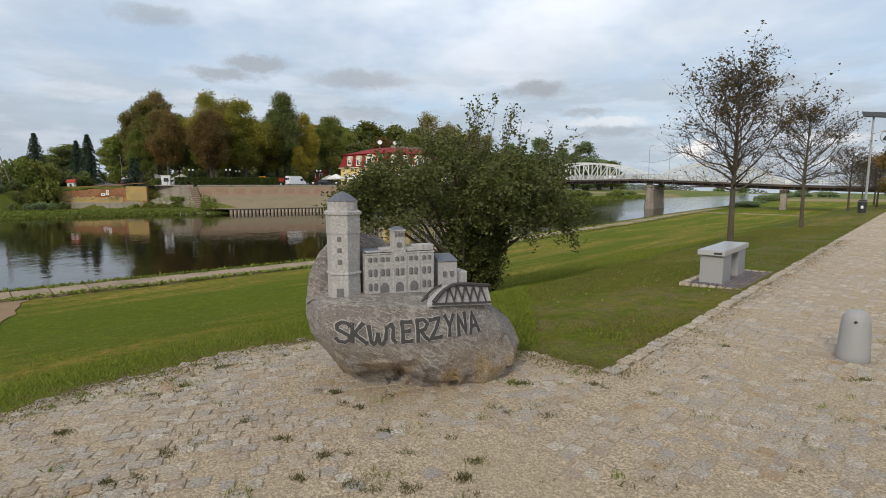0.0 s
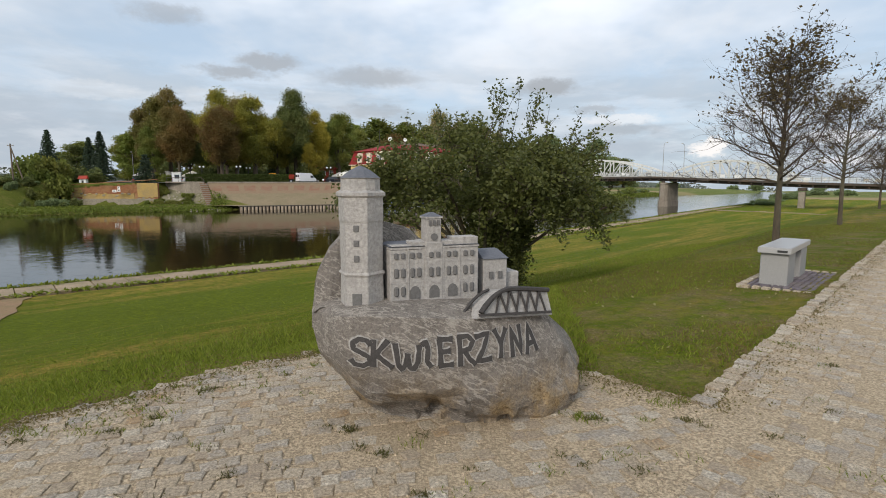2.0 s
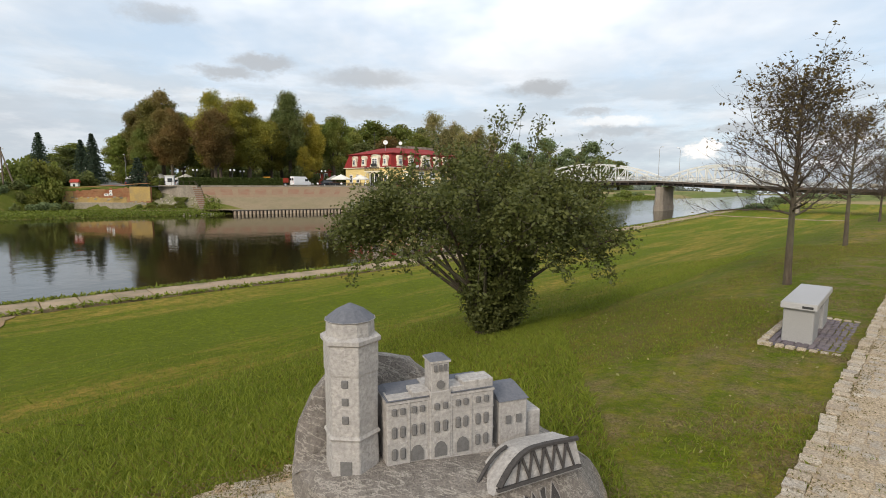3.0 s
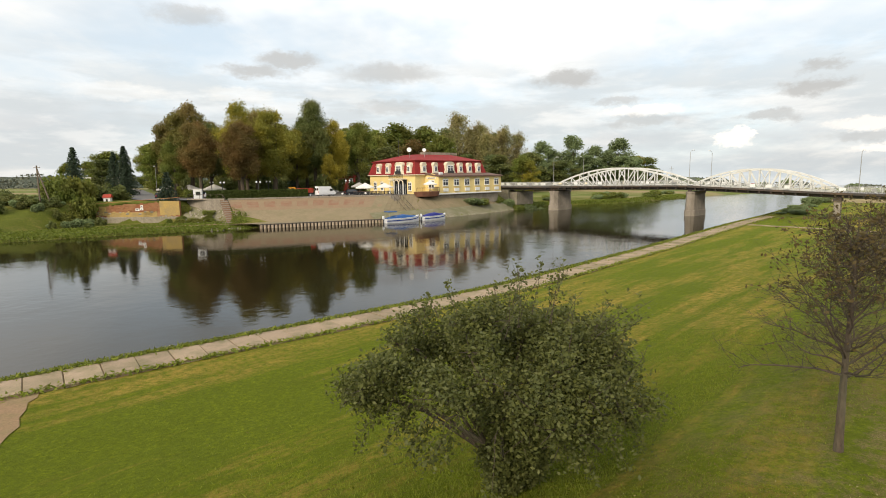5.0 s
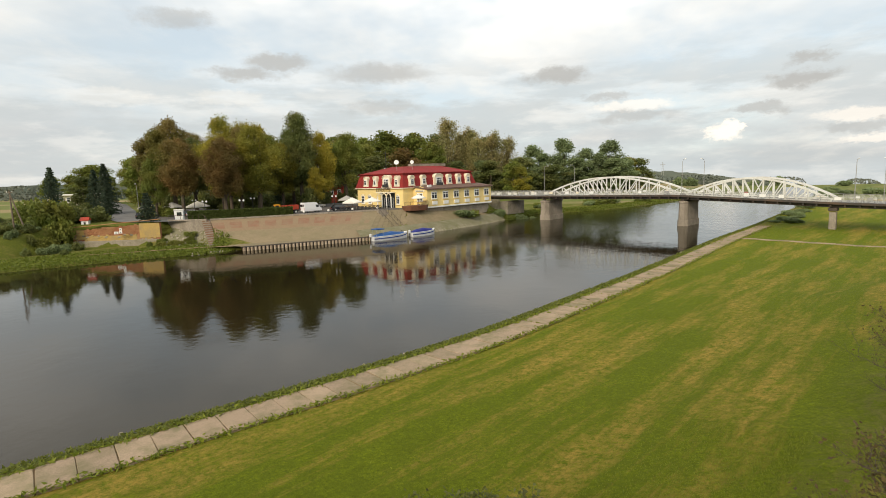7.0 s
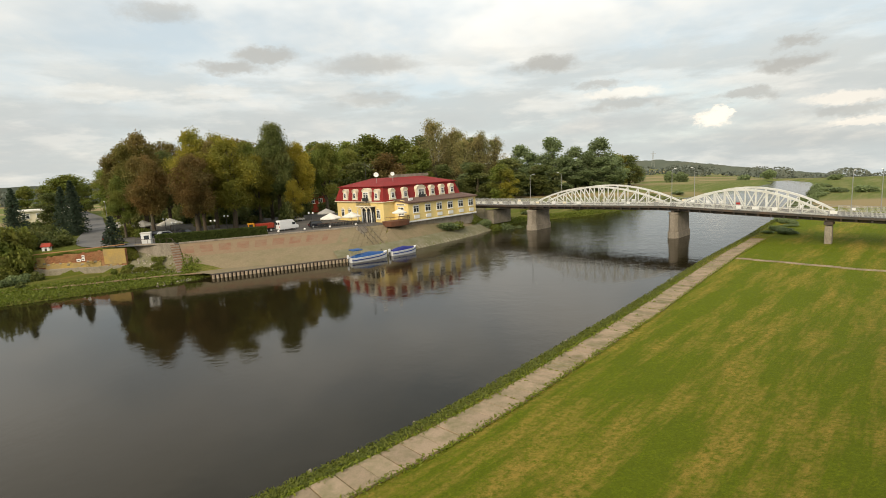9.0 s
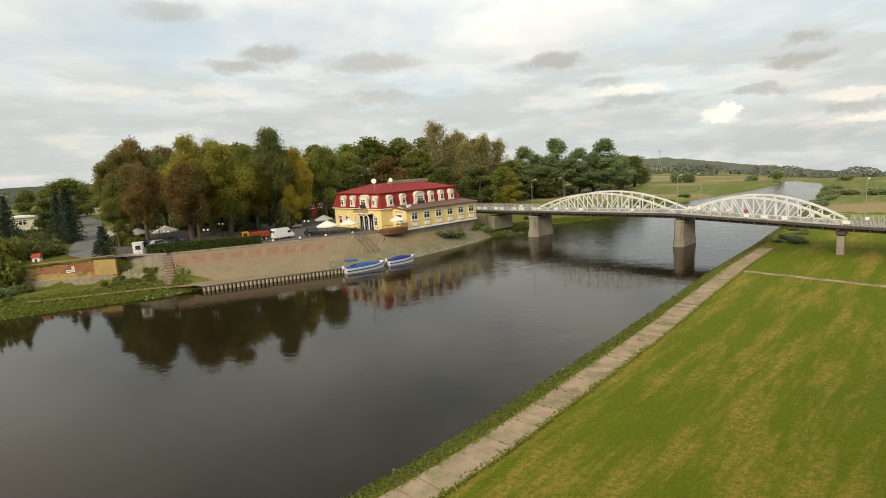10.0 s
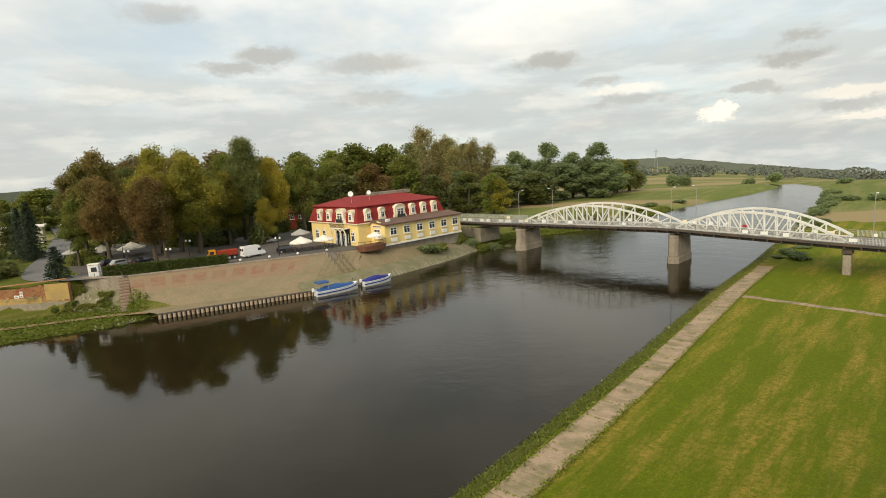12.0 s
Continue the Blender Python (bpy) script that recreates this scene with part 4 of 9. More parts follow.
# handrails and road boards along the near and the far edge
RAIL_T = np.arange(-32, BLEN + 58, 2.0)
post_me = Shape().box((0, 0, 0.55), (0.07, 0.07, 1.1)).mesh("rail_post")
post_me.materials.append(RAIL)
for y_ in (-0.8, BW + 0.8):
    rl = Shape()
    for h in (0.45, 0.8, 1.1):
        rl.tube([(float(t), y_, deck_z(t) + h) for t in RAIL_T], [0.035] * len(RAIL_T), 4)
    part("handrail", rl, RAIL, bridge, "grey tubular handrail")
    for t in RAIL_T:
        part("rail_post", post_me, None, bridge).location = (float(t), y_, deck_z(t))
for y_ in (-0.82, BW + 0.82):
    bars = Shape()
    for t in np.arange(-32, BLEN + 56, 0.16):
        if y_ > 0 and -3 < t < BLEN:
            continue
        bars.box((float(t), y_, deck_z(t) + 0.60), (0.035, 0.03, 0.92))
    tagged(part("railing_infill", bars, STEEL_W, bridge, "close upright bars of the railing"), kind="stuff")
rng = random.Random(5)
for i in range(34):
    t = -8 + i * 2.7 + rng.uniform(-0.8, 0.8)
    y_ = rng.choice((-0.86, BW * 0.86))
    m_ = rng.choice((WHITE, WHITE, CREAM, WHITE, RAIL, SIGN_R if i % 5 == 0 else WHITE, SIGN_Y if i == 9 else CREAM))
    part("railing_board", Shape().box((t, y_, deck_z(t) + 0.65), (rng.uniform(0.5, 1.1), 0.05, rng.uniform(0.4, 0.65))), m_, bridge, "small board tied to the railing")


for i in range(17):
    t = -31 + i * 2.0
    part("railing_panel", Shape().box((t, -0.86, deck_z(t) + 0.62), (1.15, 0.05, 0.62)), STEEL_W if i % 3 else RAIL, bridge)


def pier(t, half_len, wid, base, top_z, name="bridge_pier"):
    """A long cut-water pier standing across the bridge line, with a capping course."""
    p = thing(name, "weathered stone and concrete bridge pier with stained waterline", "bridge pier", "bridge piers")
    o = BA + BD * t + BN * (BW / 2)
    p.matrix_basis = Matrix.LocRotScale((o[0], o[1], 0), Euler((0, 0, math.atan2(BD[1], BD[0]))), None)
    def ring(w, l):
        pts = [(-w, -l), (-w * 0.5, -l - w * 0.75), (w * 0.5, -l - w * 0.75), (w, -l), (w, l), (w * 0.5, l + w * 0.75), (-w * 0.5, l + w * 0.75), (-w, l)]
        return pts
    part("shaft", bevelled(Shape().prism(ring(wid, half_len), base + 1.3, top_z - 0.45, ring(wid * 0.93, half_len * 0.98)), 0.06), CONCRETE, p)
    part("plinth", bevelled(Shape().prism(ring(wid * 1.14, half_len * 1.03), base - 1.5, base + 1.3), 0.06), CONCRETE, p)
    part("cap", bevelled(Shape().prism(ring(wid * 1.06, half_len), top_z - 0.45, top_z), 0.05), CONCRETE, p)
    for y_ in (-BW / 2, BW / 2):
        part("bearing", Shape().box((0, y_, top_z + 0.2), (0.7, 0.5, 0.4)), STEEL_D, p)
    return p


pier(0.0, 3.0, 1.35, W, 1.0)
pier(0.575 * BLEN, 2.9, 1.0, W, 1.25)
for k_, t_ in enumerate((BLEN, BLEN + 16, BLEN + 32, BLEN + 48)):
    for y_ in (0.3,):
        o_ = BA + BD * t_ + BN * y_
        z0 = on_ground(o_[0], o_[1])
        pp = thing("bridge_column", "square concrete column with a darker cap under the approach span", "bridge pier", "bridge columns", x=o_[0], y=o_[1], z=z0, rz=math.atan2(BD[1], BD[0]))
        hh = deck_z(t_) - 0.95 - z0
        part("shaft", bevelled(Shape().box((0, 0, (hh - 0.8) / 2 - 0.3), (1.05, 1.05, hh - 0.2)), 0.05), CONCRETE, pp)
        part("cap", bevelled(Shape().box((0, 0, hh - 0.35), (1.3, 1.6, 0.6)), 0.06), STEEL_D, pp)
ab = BA + BD * -13.5
abut = thing("bridge_abutment", "grey stone bridge abutment beneath the far end of the deck", "abutment", x=ab[0], y=ab[1], rz=math.atan2(BD[1], BD[0]))
part("wall", bevelled(Shape().box((0, BW / 2, -1.2), (3.0, BW + 1.2, 3.6)), 0.1), RUBBLE, abut)
part("wing_wall", Shape().prism([(-14, -1.4), (-1, -1.4), (-1, -0.8), (-14, -0.8)], -1.5, 1.25), RUBBLE, abut)


def road_lamp(x, y, z, h, rz, group="bridge lamps", double=False):
    o = thing("street_lamp", "grey steel street lamp with curved arm", "street lamp", group, x=x, y=y, z=z, rz=rz)
    part("pole", Shape().tube([(0, 0, 0), (0, 0, h * 0.93)], [0.07, 0.045], 8), RAIL, o)
    for sg in ((1, -1) if double else (1,)):
        part("arm", Shape().tube([(0, 0, h * 0.9), (0.25 * sg, 0, h * 0.97), (1.3 * sg, 0, h)], [0.05, 0.045, 0.04], 6), RAIL, o)
        part("lamp_head", bevelled(Shape().box((1.55 * sg, 0, h), (0.7, 0.28, 0.14)), 0.04), WHITE, o)
    return o


for t, y_ in ((0.5, -0.7), (4.5, BW + 0.7), (0.575 * BLEN, -0.7), (0.6 * BLEN, BW + 0.7), (BLEN + 3, -0.7), (BLEN + 6, BW + 0.7)):
    o_ = BA + BD * t + BN * y_
    road_lamp(o_[0], o_[1], deck_z(t), 7.6, math.atan2(BD[1], BD[0]) + (1.57 if y_ < 0 else -1.57))


# ---- river path of concrete slabs, with the branch path ----
river_path = thing("river_path", "worn beige concrete slab path beside the river", "path", kind="structure")
gpath, wpath = offset_line(NS, 4.9), offset_line(NS, 2.4)
keep_idx = [i for i in range(0, len(NS) - 2) if -32 < NS[i][0] < 42 and NS[i][1] < 200]
rng = random.Random(2)
bed = Shape().strip([(*gpath[i], P - 0.03) for i in keep_idx], [(*wpath[i], P - 0.1) for i in keep_idx])
part("slab_bed", bed, DIRT, river_path, "dirt between the slabs")
i = keep_idx[0]
run = np.r_[0, np.cumsum(np.hypot(*np.diff(NS, axis=0).T))]
s_at, s_end = run[keep_idx[0]], run[keep_idx[-1]]
s_first = s_at
def at_run(line, s):
    return np.array((np.interp(s, run, line[:, 0]), np.interp(s, run, line[:, 1])))
while s_at < s_end - 1.6:
    L = 1.5 if at_run(gpath, s_at)[0] < 3 else 0.62
    c0, c1 = at_run(gpath, s_at + 0.02), at_run(gpath, s_at + L - 0.02)
    d0, d1 = at_run(wpath, s_at + 0.02), at_run(wpath, s_at + L - 0.02)
    zz = P + rng.uniform(-0.015, 0.02)
    tilt = rng.uniform(-0.02, 0.02)
    j = [rng.uniform(-0.03, 0.03) for _ in range(4)]
    top = [(c0[0] + j[0], c0[1], zz + 0.03), (c1[0], c1[1] + j[1], zz + 0.03 + tilt), (d1[0] + j[2], d1[1], zz - 0.04 + tilt), (d0[0], d0[1] + j[3], zz - 0.04)]
    cen = np.mean([p[:2] for p in top], axis=0)
    sh = Shape().add([(p[0] - cen[0], p[1] - cen[1], p[2] - P - 0.2) for p in top] + [(p[0] - cen[0], p[1] - cen[1], p[2] - P) for p in top],
                     [(0, 1, 2, 3)[::-1], (4, 5, 6, 7)] + [(k, (k + 1) % 4, 4 + (k + 1) % 4, 4 + k) for k in range(4)])
    part("slab", bevelled(sh, 0.02), SLAB, river_path).location = (cen[0], cen[1], P)
    s_at += L
cross_path = thing("branch_path", "narrow row of concrete slabs crossing the meadow", "path", kind="structure")
ca, cb = np.array((33.6, 100.6)), np.array((62.0, 76.0))
cd = (cb - ca) / np.hypot(*(cb - ca))
slab_me = bevelled(Shape().box((0, 0, 0), (0.78, 0.95, 0.16)), 0.02).mesh("slab")
slab_me.materials.append(SLAB)
for k in range(44):
    p_ = ca + cd * (0.6 + 0.84 * k)
    sl = part("slab", slab_me, None, cross_path)
    sl.matrix_basis = Matrix.LocRotScale((p_[0], p_[1], on_ground(*p_) + 0.01), Euler((0, rng.uniform(-0.02, 0.02), math.atan2(cd[1], cd[0]) + rng.uniform(-0.03, 0.03))), None)


# ---- far bank: quay, revetment, yard, brick wall ----
QA, QB = np.array((-52.6, 95.6)), np.array((-33.0, 108.6))
QD = (QB - QA) / np.hypot(*(QB - QA))
QN = np.array((-QD[1], QD[0]))
quay = thing("quay_wall", "rusty steel sheet pile quay with a concrete capping", "quay", kind="structure", x=QA[0], y=QA[1], rz=math.atan2(QD[1], QD[0]))
QL = float(np.hypot(*(QB - QA)))
part("back_sheet", Shape().box((QL / 2 + 2, 0.35, -4.3), (QL + 4, 0.12, 2.1)), STEEL_D, quay)
pile_me = Shape().prism([(-0.20, 0.32), (-0.24, 0.06), (-0.17, -0.13), (0.0, -0.20), (0.17, -0.13), (0.24, 0.06), (0.20, 0.32)], -1.2, 1.02).mesh("sheet_pile")
pile_me.materials.append(PILE)
k = 0.35
while k < QL + 3.5:
    part("sheet_pile", pile_me, None, quay).location = (k, 0, -4.45)
    k += 0.68
part("capping", bevelled(Shape().box((QL / 2 + 2, 0.3, -3.36), (QL + 4.2, 0.80, 0.12)), 0.03), STEEL_D, quay, "dark rusty capping beam")
EA, EB = np.array((-64.9, 105.1)), np.array((-34.6, 122.9))
revet = thing("bank_revetment", "sloping paved bank of beige concrete with red clinker patches", "embankment", kind="structure")
rows, cols = 8, 30
RA, RB = np.array((-58.9, 98.4)), np.array((-33.2, 109.6))
def rev_pt(u, v):
    lo = RA + (RB - RA) * u
    hi = EA + (EB - EA) * u
    p_ = lo + (hi - lo) * v
    return p_[0], p_[1], -3.28 + (YARD + 0.28 + 3.0 - 0.02) * v
base = Shape().strip([rev_pt(u, 1.0) for u in np.linspace(0, 1, 12)], [rev_pt(u, 0.0) for u in np.linspace(0, 1, 12)])
part("bedding", base, REVET, revet, "sandy concrete bedding")
rng = random.Random(8)
for c_ in range(cols):
    for r_ in range(rows):
        u0, u1 = (c_ + 0.003) / cols, (c_ + 0.997) / cols
        v0, v1 = (r_ + 0.005) / rows, (r_ + 0.995) / rows
        rose = r_ >= 4 and c_ + rng.uniform(-2, 2) < 27
        red = r_ in (5, 6) and c_ % 3 != 2 and c_ < 25
        dz = 0.04 + rng.uniform(0, 0.008)
        pts = [Vector(rev_pt(u, v)) + Vector((0, 0, dz)) for u, v in ((u0, v0), (u1, v0), (u1, v1), (u0, v1))]
        o_ = sum(pts, Vector()) / 4
        sh = Shape().add([p - o_ for p in pts] + [p - o_ - Vector((0, 0, 0.1)) for p in pts], [(0, 1, 2, 3)] + [(k, 4 + k, 4 + (k + 1) % 4, (k + 1) % 4) for k in range(4)])
        part("panel", sh, REVET_RED if red else REVET_ROSE if rose else REVET, revet).location = o_
cope = [rev_pt(u, 1.0) for u in np.linspace(0, 1, 16)]
part("coping", Shape().tube([(p[0], p[1], p[2] + 0.06) for p in cope], [0.16] * 16, 6), RUBBLE, revet, "pale stone coping along the top")
CL, CH = np.array((-28.4, 118.2)), np.array((-28.8, 127.0))
for c_ in range(6):
    for r_ in range(8):
        q_ = []
        for u, v in ((c_ + 0.02, r_ + 0.02), (c_ + 0.98, r_ + 0.02), (c_ + 0.98, r_ + 0.98), (c_ + 0.02, r_ + 0.98)):
            lo, hi = RB + (CL - RB) * u / 6, EB + (CH - EB) * u / 6
            p_ = lo + (hi - lo) * v / 8
            q_.append(Vector((p_[0], p_[1], max(-3.24 + (YARD + 3.26) * v / 8, on_ground(*p_) + 0.12))))
        o_ = sum(q_, Vector()) / 4
        part("panel", Shape().add([p - o_ for p in q_] + [p - o_ - Vector((0, 0, 0.3)) for p in q_], [(0, 1, 2, 3)] + [(k, 4 + k, 4 + (k + 1) % 4, (k + 1) % 4) for k in range(4)]), REVET, revet).location = o_
tow = Shape().strip([(*(RA + (RB - RA) * u), -3.27) for u in np.linspace(0, 1, 8)], [(*(QA + (QB + QD * 1.0 - QA) * u + QN * 0.55), -3.29) for u in np.linspace(0, 1, 8)])
part("towpath_strip", tow, REVET, revet, "flat beige concrete strip above the piles")
lower = thing("hotel_revetment", "beige stone-paved bank below the hotel wing", "embankment", kind="structure")
fsel = [i for i in range(len(FS)) if 107.5 < FS[i][1] < 151 and FS[i][0] > -35]
band = [offset_line(FS, -d)[fsel] for d in (3.3, 4.4, 5.5, 6.7, 7.9, 9.6, 11.5)]
for b0, b1 in zip(band[:-1], band[1:]):
    for i in range(0, len(fsel) - 3, 3):
        q_ = [(*b0[i], on_ground(*b0[i]) + 0.36), (*b0[i + 3], on_ground(*b0[i + 3]) + 0.36), (*b1[i + 3], on_ground(*b1[i + 3]) + 0.36), (*b1[i], on_ground(*b1[i]) + 0.36)]
        c_ = np.mean(q_, axis=0)
        q_ = [tuple((np.array(p) - c_) * 0.985) for p in q_]
        part("panel", Shape().add(q_ + [(p[0], p[1], p[2] - 0.4) for p in q_], [(0, 1, 2, 3)] + [(k, 4 + k, 4 + (k + 1) % 4, (k + 1) % 4) for k in range(4)]), REVET, lower).location = tuple(c_)
apron = Shape()
edge_z = ((-0.3, W - 0.2), (1.0, W + 0.78), (2.2, -2.62), (3.4, -2.1))
rims = [[(*p, z) for p in offset_line(FS, -d)[fsel]] for d, z in edge_z]
for r0, r1 in zip(rims[:-1], rims[1:]):
    apron.strip(r1, r0)
part("stone_apron", apron, WEEDY, lower, "weedy fieldstone apron at the waterline")
scree = Shape()
for i in range(14):
    for j in range(9):
        x, y = -73.5 + 0.95 * i, 98.6 + 0.85 * j - 0.06 * i
        scree.add([(x, y, on_ground(x, y) + 0.1), (x + 0.96, y + 0.12, on_ground(x + 0.96, y + 0.12) + 0.1), (x + 0.96, y + 0.98, on_ground(x + 0.96, y + 0.98) + 0.1), (x, y + 0.86, on_ground(x, y + 0.86) + 0.1)], [(0, 1, 2, 3)])
single("stony_bank", scree, WEEDY, "stony bare bank between brick wall and steps", "bank", "structure")
tp_ = spread([(-80, 86), (-70, 90.8), (-64, 94.3), (-57.5, 97.4), (-53, 97)], 1.0)
tw_ = Shape().strip([(p[0], p[1], max(on_ground(*p), -3.35) + 0.06) for p in offset_line(tp_, -0.7)], [(p[0], p[1], max(on_ground(*p), -3.35) + 0.06) for p in offset_line(tp_, 0.7)])
single("tow_path", tw_, DIRT, "narrow beige footpath along the far bank", "path", "structure")
yard = Shape()
ypoly = [tuple(EA), tuple(EB), (-30, 127), (-26, 132), (-46, 160), (-75, 170), (-110, 150), (-88, 116), (-74.0, 105.5)]
yard.prism(ypoly, YARD - 0.4, YARD + 0.02)
single("yard_paving", yard, ASPHALT, "dark worn paving of the riverside car park", "pavement", "structure")
kerb = thing("promenade_kerb", "low pale concrete kerb wall at the top of the bank", "kerb", kind="structure")
part("coping", bevelled(Shape().box((0, 0, 0), (float(np.hypot(*(EB - EA))), 0.4, 0.32)), 0.03), CONCRETE, kerb).matrix_basis = Matrix.LocRotScale((*((EA + EB) / 2), YARD + 0.12), Euler((0, 0, math.atan2(*(EB - EA)[::-1]))), None)
ROADLINE = spread([(-66, 107.5), (-73, 106.0), (-80, 104.6), (-86, 107.2), (-96, 117.5), (-112, 137), (-128, 154), (-150, 178), (-190, 214)], 2.0)
road = Shape().strip([(*p, YARD + 0.03 + 0.012 * i) for i, p in enumerate(offset_line(ROADLINE, -2.6))], [(*p, YARD + 0.03 + 0.012 * i) for i, p in enumerate(offset_line(ROADLINE, 2.6))])
single("road", road, ROAD, "pale grey asphalt lane climbing behind the brick wall", "road", "structure")

# brick wall: courses of single bricks over a rubble foot, plaster remains at the right end
wall = thing("brick_wall", "crumbling old red brick retaining wall with ochre plaster remains", "wall", kind="structure", x=WALL_A[0], y=WALL_A[1], rz=math.atan2(WALL_B[1] - WALL_A[1], WALL_B[0] - WALL_A[0]))
WL = math.hypot(WALL_B[0] - WALL_A[0], WALL_B[1] - WALL_A[1])
def wall_top(x):
    return 0.05 + 1.2 * x / WL
wb = Shape().prism([(0, 0), (WL, 0), (WL, 0.7), (0, 0.7)], -4.0, -0.2)
for i in range(20):
    wb.box((WL * (i + 0.5) / 20, 0.35, (wall_top(WL * i / 20) - 0.6) / 2 - 0.1), (WL / 20, 0.68, wall_top(WL * i / 20) + 0.3))
part("core", wb, BRICK_R, wall, "red brick core")
rng = random.Random(4)
brick_me = bevelled(Shape().box((0, 0, 0), (0.50, 0.10, 0.20)), 0.012).mesh("brick")
brick_me.materials.append(BRICK_R)
for row in range(10):
    for col in range(30):
        x = (col + 0.5 * (row % 2)) * 0.545 + 0.2
        z = -0.95 + row * 0.22
        if x > WL - 4.3 or z > wall_top(x) - 0.1 or rng.random() < 0.16:
            continue
        part("brick", brick_me, None, wall).location = (x, -0.02 + rng.uniform(-0.02, 0.02), z)
part("plaster_patch", bevelled(Shape().box((WL - 2.0, -0.03, -0.45), (4.1, 0.12, 2.9)), 0.03), BRICK_Y, wall, "ochre plaster facing")
part("plaster_patch", bevelled(Shape().box((WL / 2 - 1.2, -0.03, -1.75), (WL - 7.0, 0.09, 1.0)), 0.03), BRICK_Y, wall, "ochre plaster facing")
part("plaster_patch", bevelled(Shape().box((1.2, -0.03, -0.95), (2.3, 0.10, 1.9)), 0.03), BRICK_Y, wall, "ochre plaster facing")
for i in range(46):
    x, z = rng.uniform(0.3, WL - 1), rng.uniform(-2.5, -1.15)
    if x > WL - 4.4:
        z = rng.uniform(-2.5, -1.9)
    s_ = rng.uniform(0.2, 0.45)
    st = bevelled(Shape().box((0, 0, 0), (s_ * 1.6, 0.22, s_)), s_ * 0.25)
    part("rubble_stone", st, RUBBLE if rng.random() < 0.6 else BRICK_Y, wall).location = (x, -0.03, z)
part("rubble_foot", bevelled(Shape().box((WL / 2, 0.26, -3.05), (WL + 0.1, 0.86, 1.7)), 0.08), RUBBLE, wall, "grey fieldstone footing")
part("coping", Shape().box((WL / 2, 0.3, 0), (WL, 0.8, 0.1)), BRICK_R, wall).matrix_basis = Matrix.LocRotScale((0, 0, 0.62), Euler((0, -math.atan2(1.1, WL) * 1.0, 0)), None)
for dx, dz, sx, sz in ((9.8, -0.62, 0.9, 0.5), (10.75, -0.5, 0.7, 0.45), (10.8, 0.05, 0.55, 0.5)):
    sg = thing("river_sign", "small white notice board fixed to the brick wall", "sign", "wall signs", x=WALL_A[0] + dx, y=WALL_A[1] - 0.12 + dx * 0.04, z=dz)
    part("plate", Shape().box((0, 0, 0), (sx, 0.05, sz)), WHITE, sg)
    part("marking", Shape().box((0, -0.032, 0), (sx * 0.5, 0.01, sz * 0.35)), DARK, sg, "dark unreadable marking")
yw = thing("yard_wall", "low pale concrete wall with a curved rail beside the steps", "wall", kind="structure")
for a, b in (((-74.2, 104.9), (-69.5, 104.5)), ((-69.5, 104.5), (-65.6, 104.9))):
    p_, q_ = np.array(a), np.array(b)
    part("wall_panel", bevelled(Shape().box((0, 0, 0), (float(np.hypot(*(q_ - p_))) + 0.1, 0.45, 2.5)), 0.04), CONCRETE, yw).matrix_basis = Matrix.LocRotScale((*((p_ + q_) / 2), 0.05), Euler((0, 0, math.atan2(*(q_ - p_)[::-1]))), None)
for k in range(7):
    x_ = -74.0 + 1.35 * k
    part("rail_post", Shape().cyl((x_, 104.75, 1.25), 0.035, 0.9, 6), STEEL_D, yw)
part("hand_rail", Shape().tube([(-74.0, 104.75, 2.15), (-70.0, 104.72, 2.15), (-66.2, 104.8, 2.15), (-65.2, 104.2, 1.7), (-64.2, 103.0, 0.9)], [0.04] * 5, 6), STEEL_D, yw)
# stone steps at the left end of the revetment
steps = thing("bank_steps", "narrow flight of worn brick steps up the bank", "steps", kind="structure")
s0, s1 = np.array((-60.0, 98.2)), np.array((-66.0, 105.2))
for k in range(22):
    p_ = s0 + (s1 - s0) * (k + 0.5) / 22
    z_ = -3.25 + 4.2 * (k + 1) / 22
    part("step", Shape().box((0, 0, -0.15), (0.72, 1.5, 0.3)), REVET_RED if k % 2 else CONCRETE, steps).matrix_basis = Matrix.LocRotScale((p_[0], p_[1], z_), Euler((0, 0, math.atan2(*(s1 - s0)[::-1]))), None)


# ---- plants ----
def leaf_shape(pts, size, seed, up=0.0, long=1.0):
    """Small leaf blades scattered at the points, each a lone four-cornered face."""
    r_ = np.random.RandomState(seed)
    n = len(pts)
    pts = np.asarray(pts, float)
    u = r_.normal(size=(n, 3))
    u[:, 2] *= 0.7
    u /= np.linalg.norm(u, axis=1)[:, None]
    t = r_.normal(size=(n, 3))
    t[:, 2] += up
    w = np.cross(u, t)
    w /= np.maximum(1e-6, np.linalg.norm(w, axis=1))[:, None]
    s = size * r_.uniform(0.6, 1.35, n)[:, None]
    a, b = u * s * 0.5 * long, w * s * 0.36
    v = np.stack([pts - a, pts + b * 1.0 + a * 0.1, pts + a, pts - b + a * 0.1], 1).reshape(-1, 3)
    sh = Shape()
    sh.v = v.tolist()
    sh.f = (np.arange(n)[:, None] * 4 + np.arange(4)).tolist()
    return sh


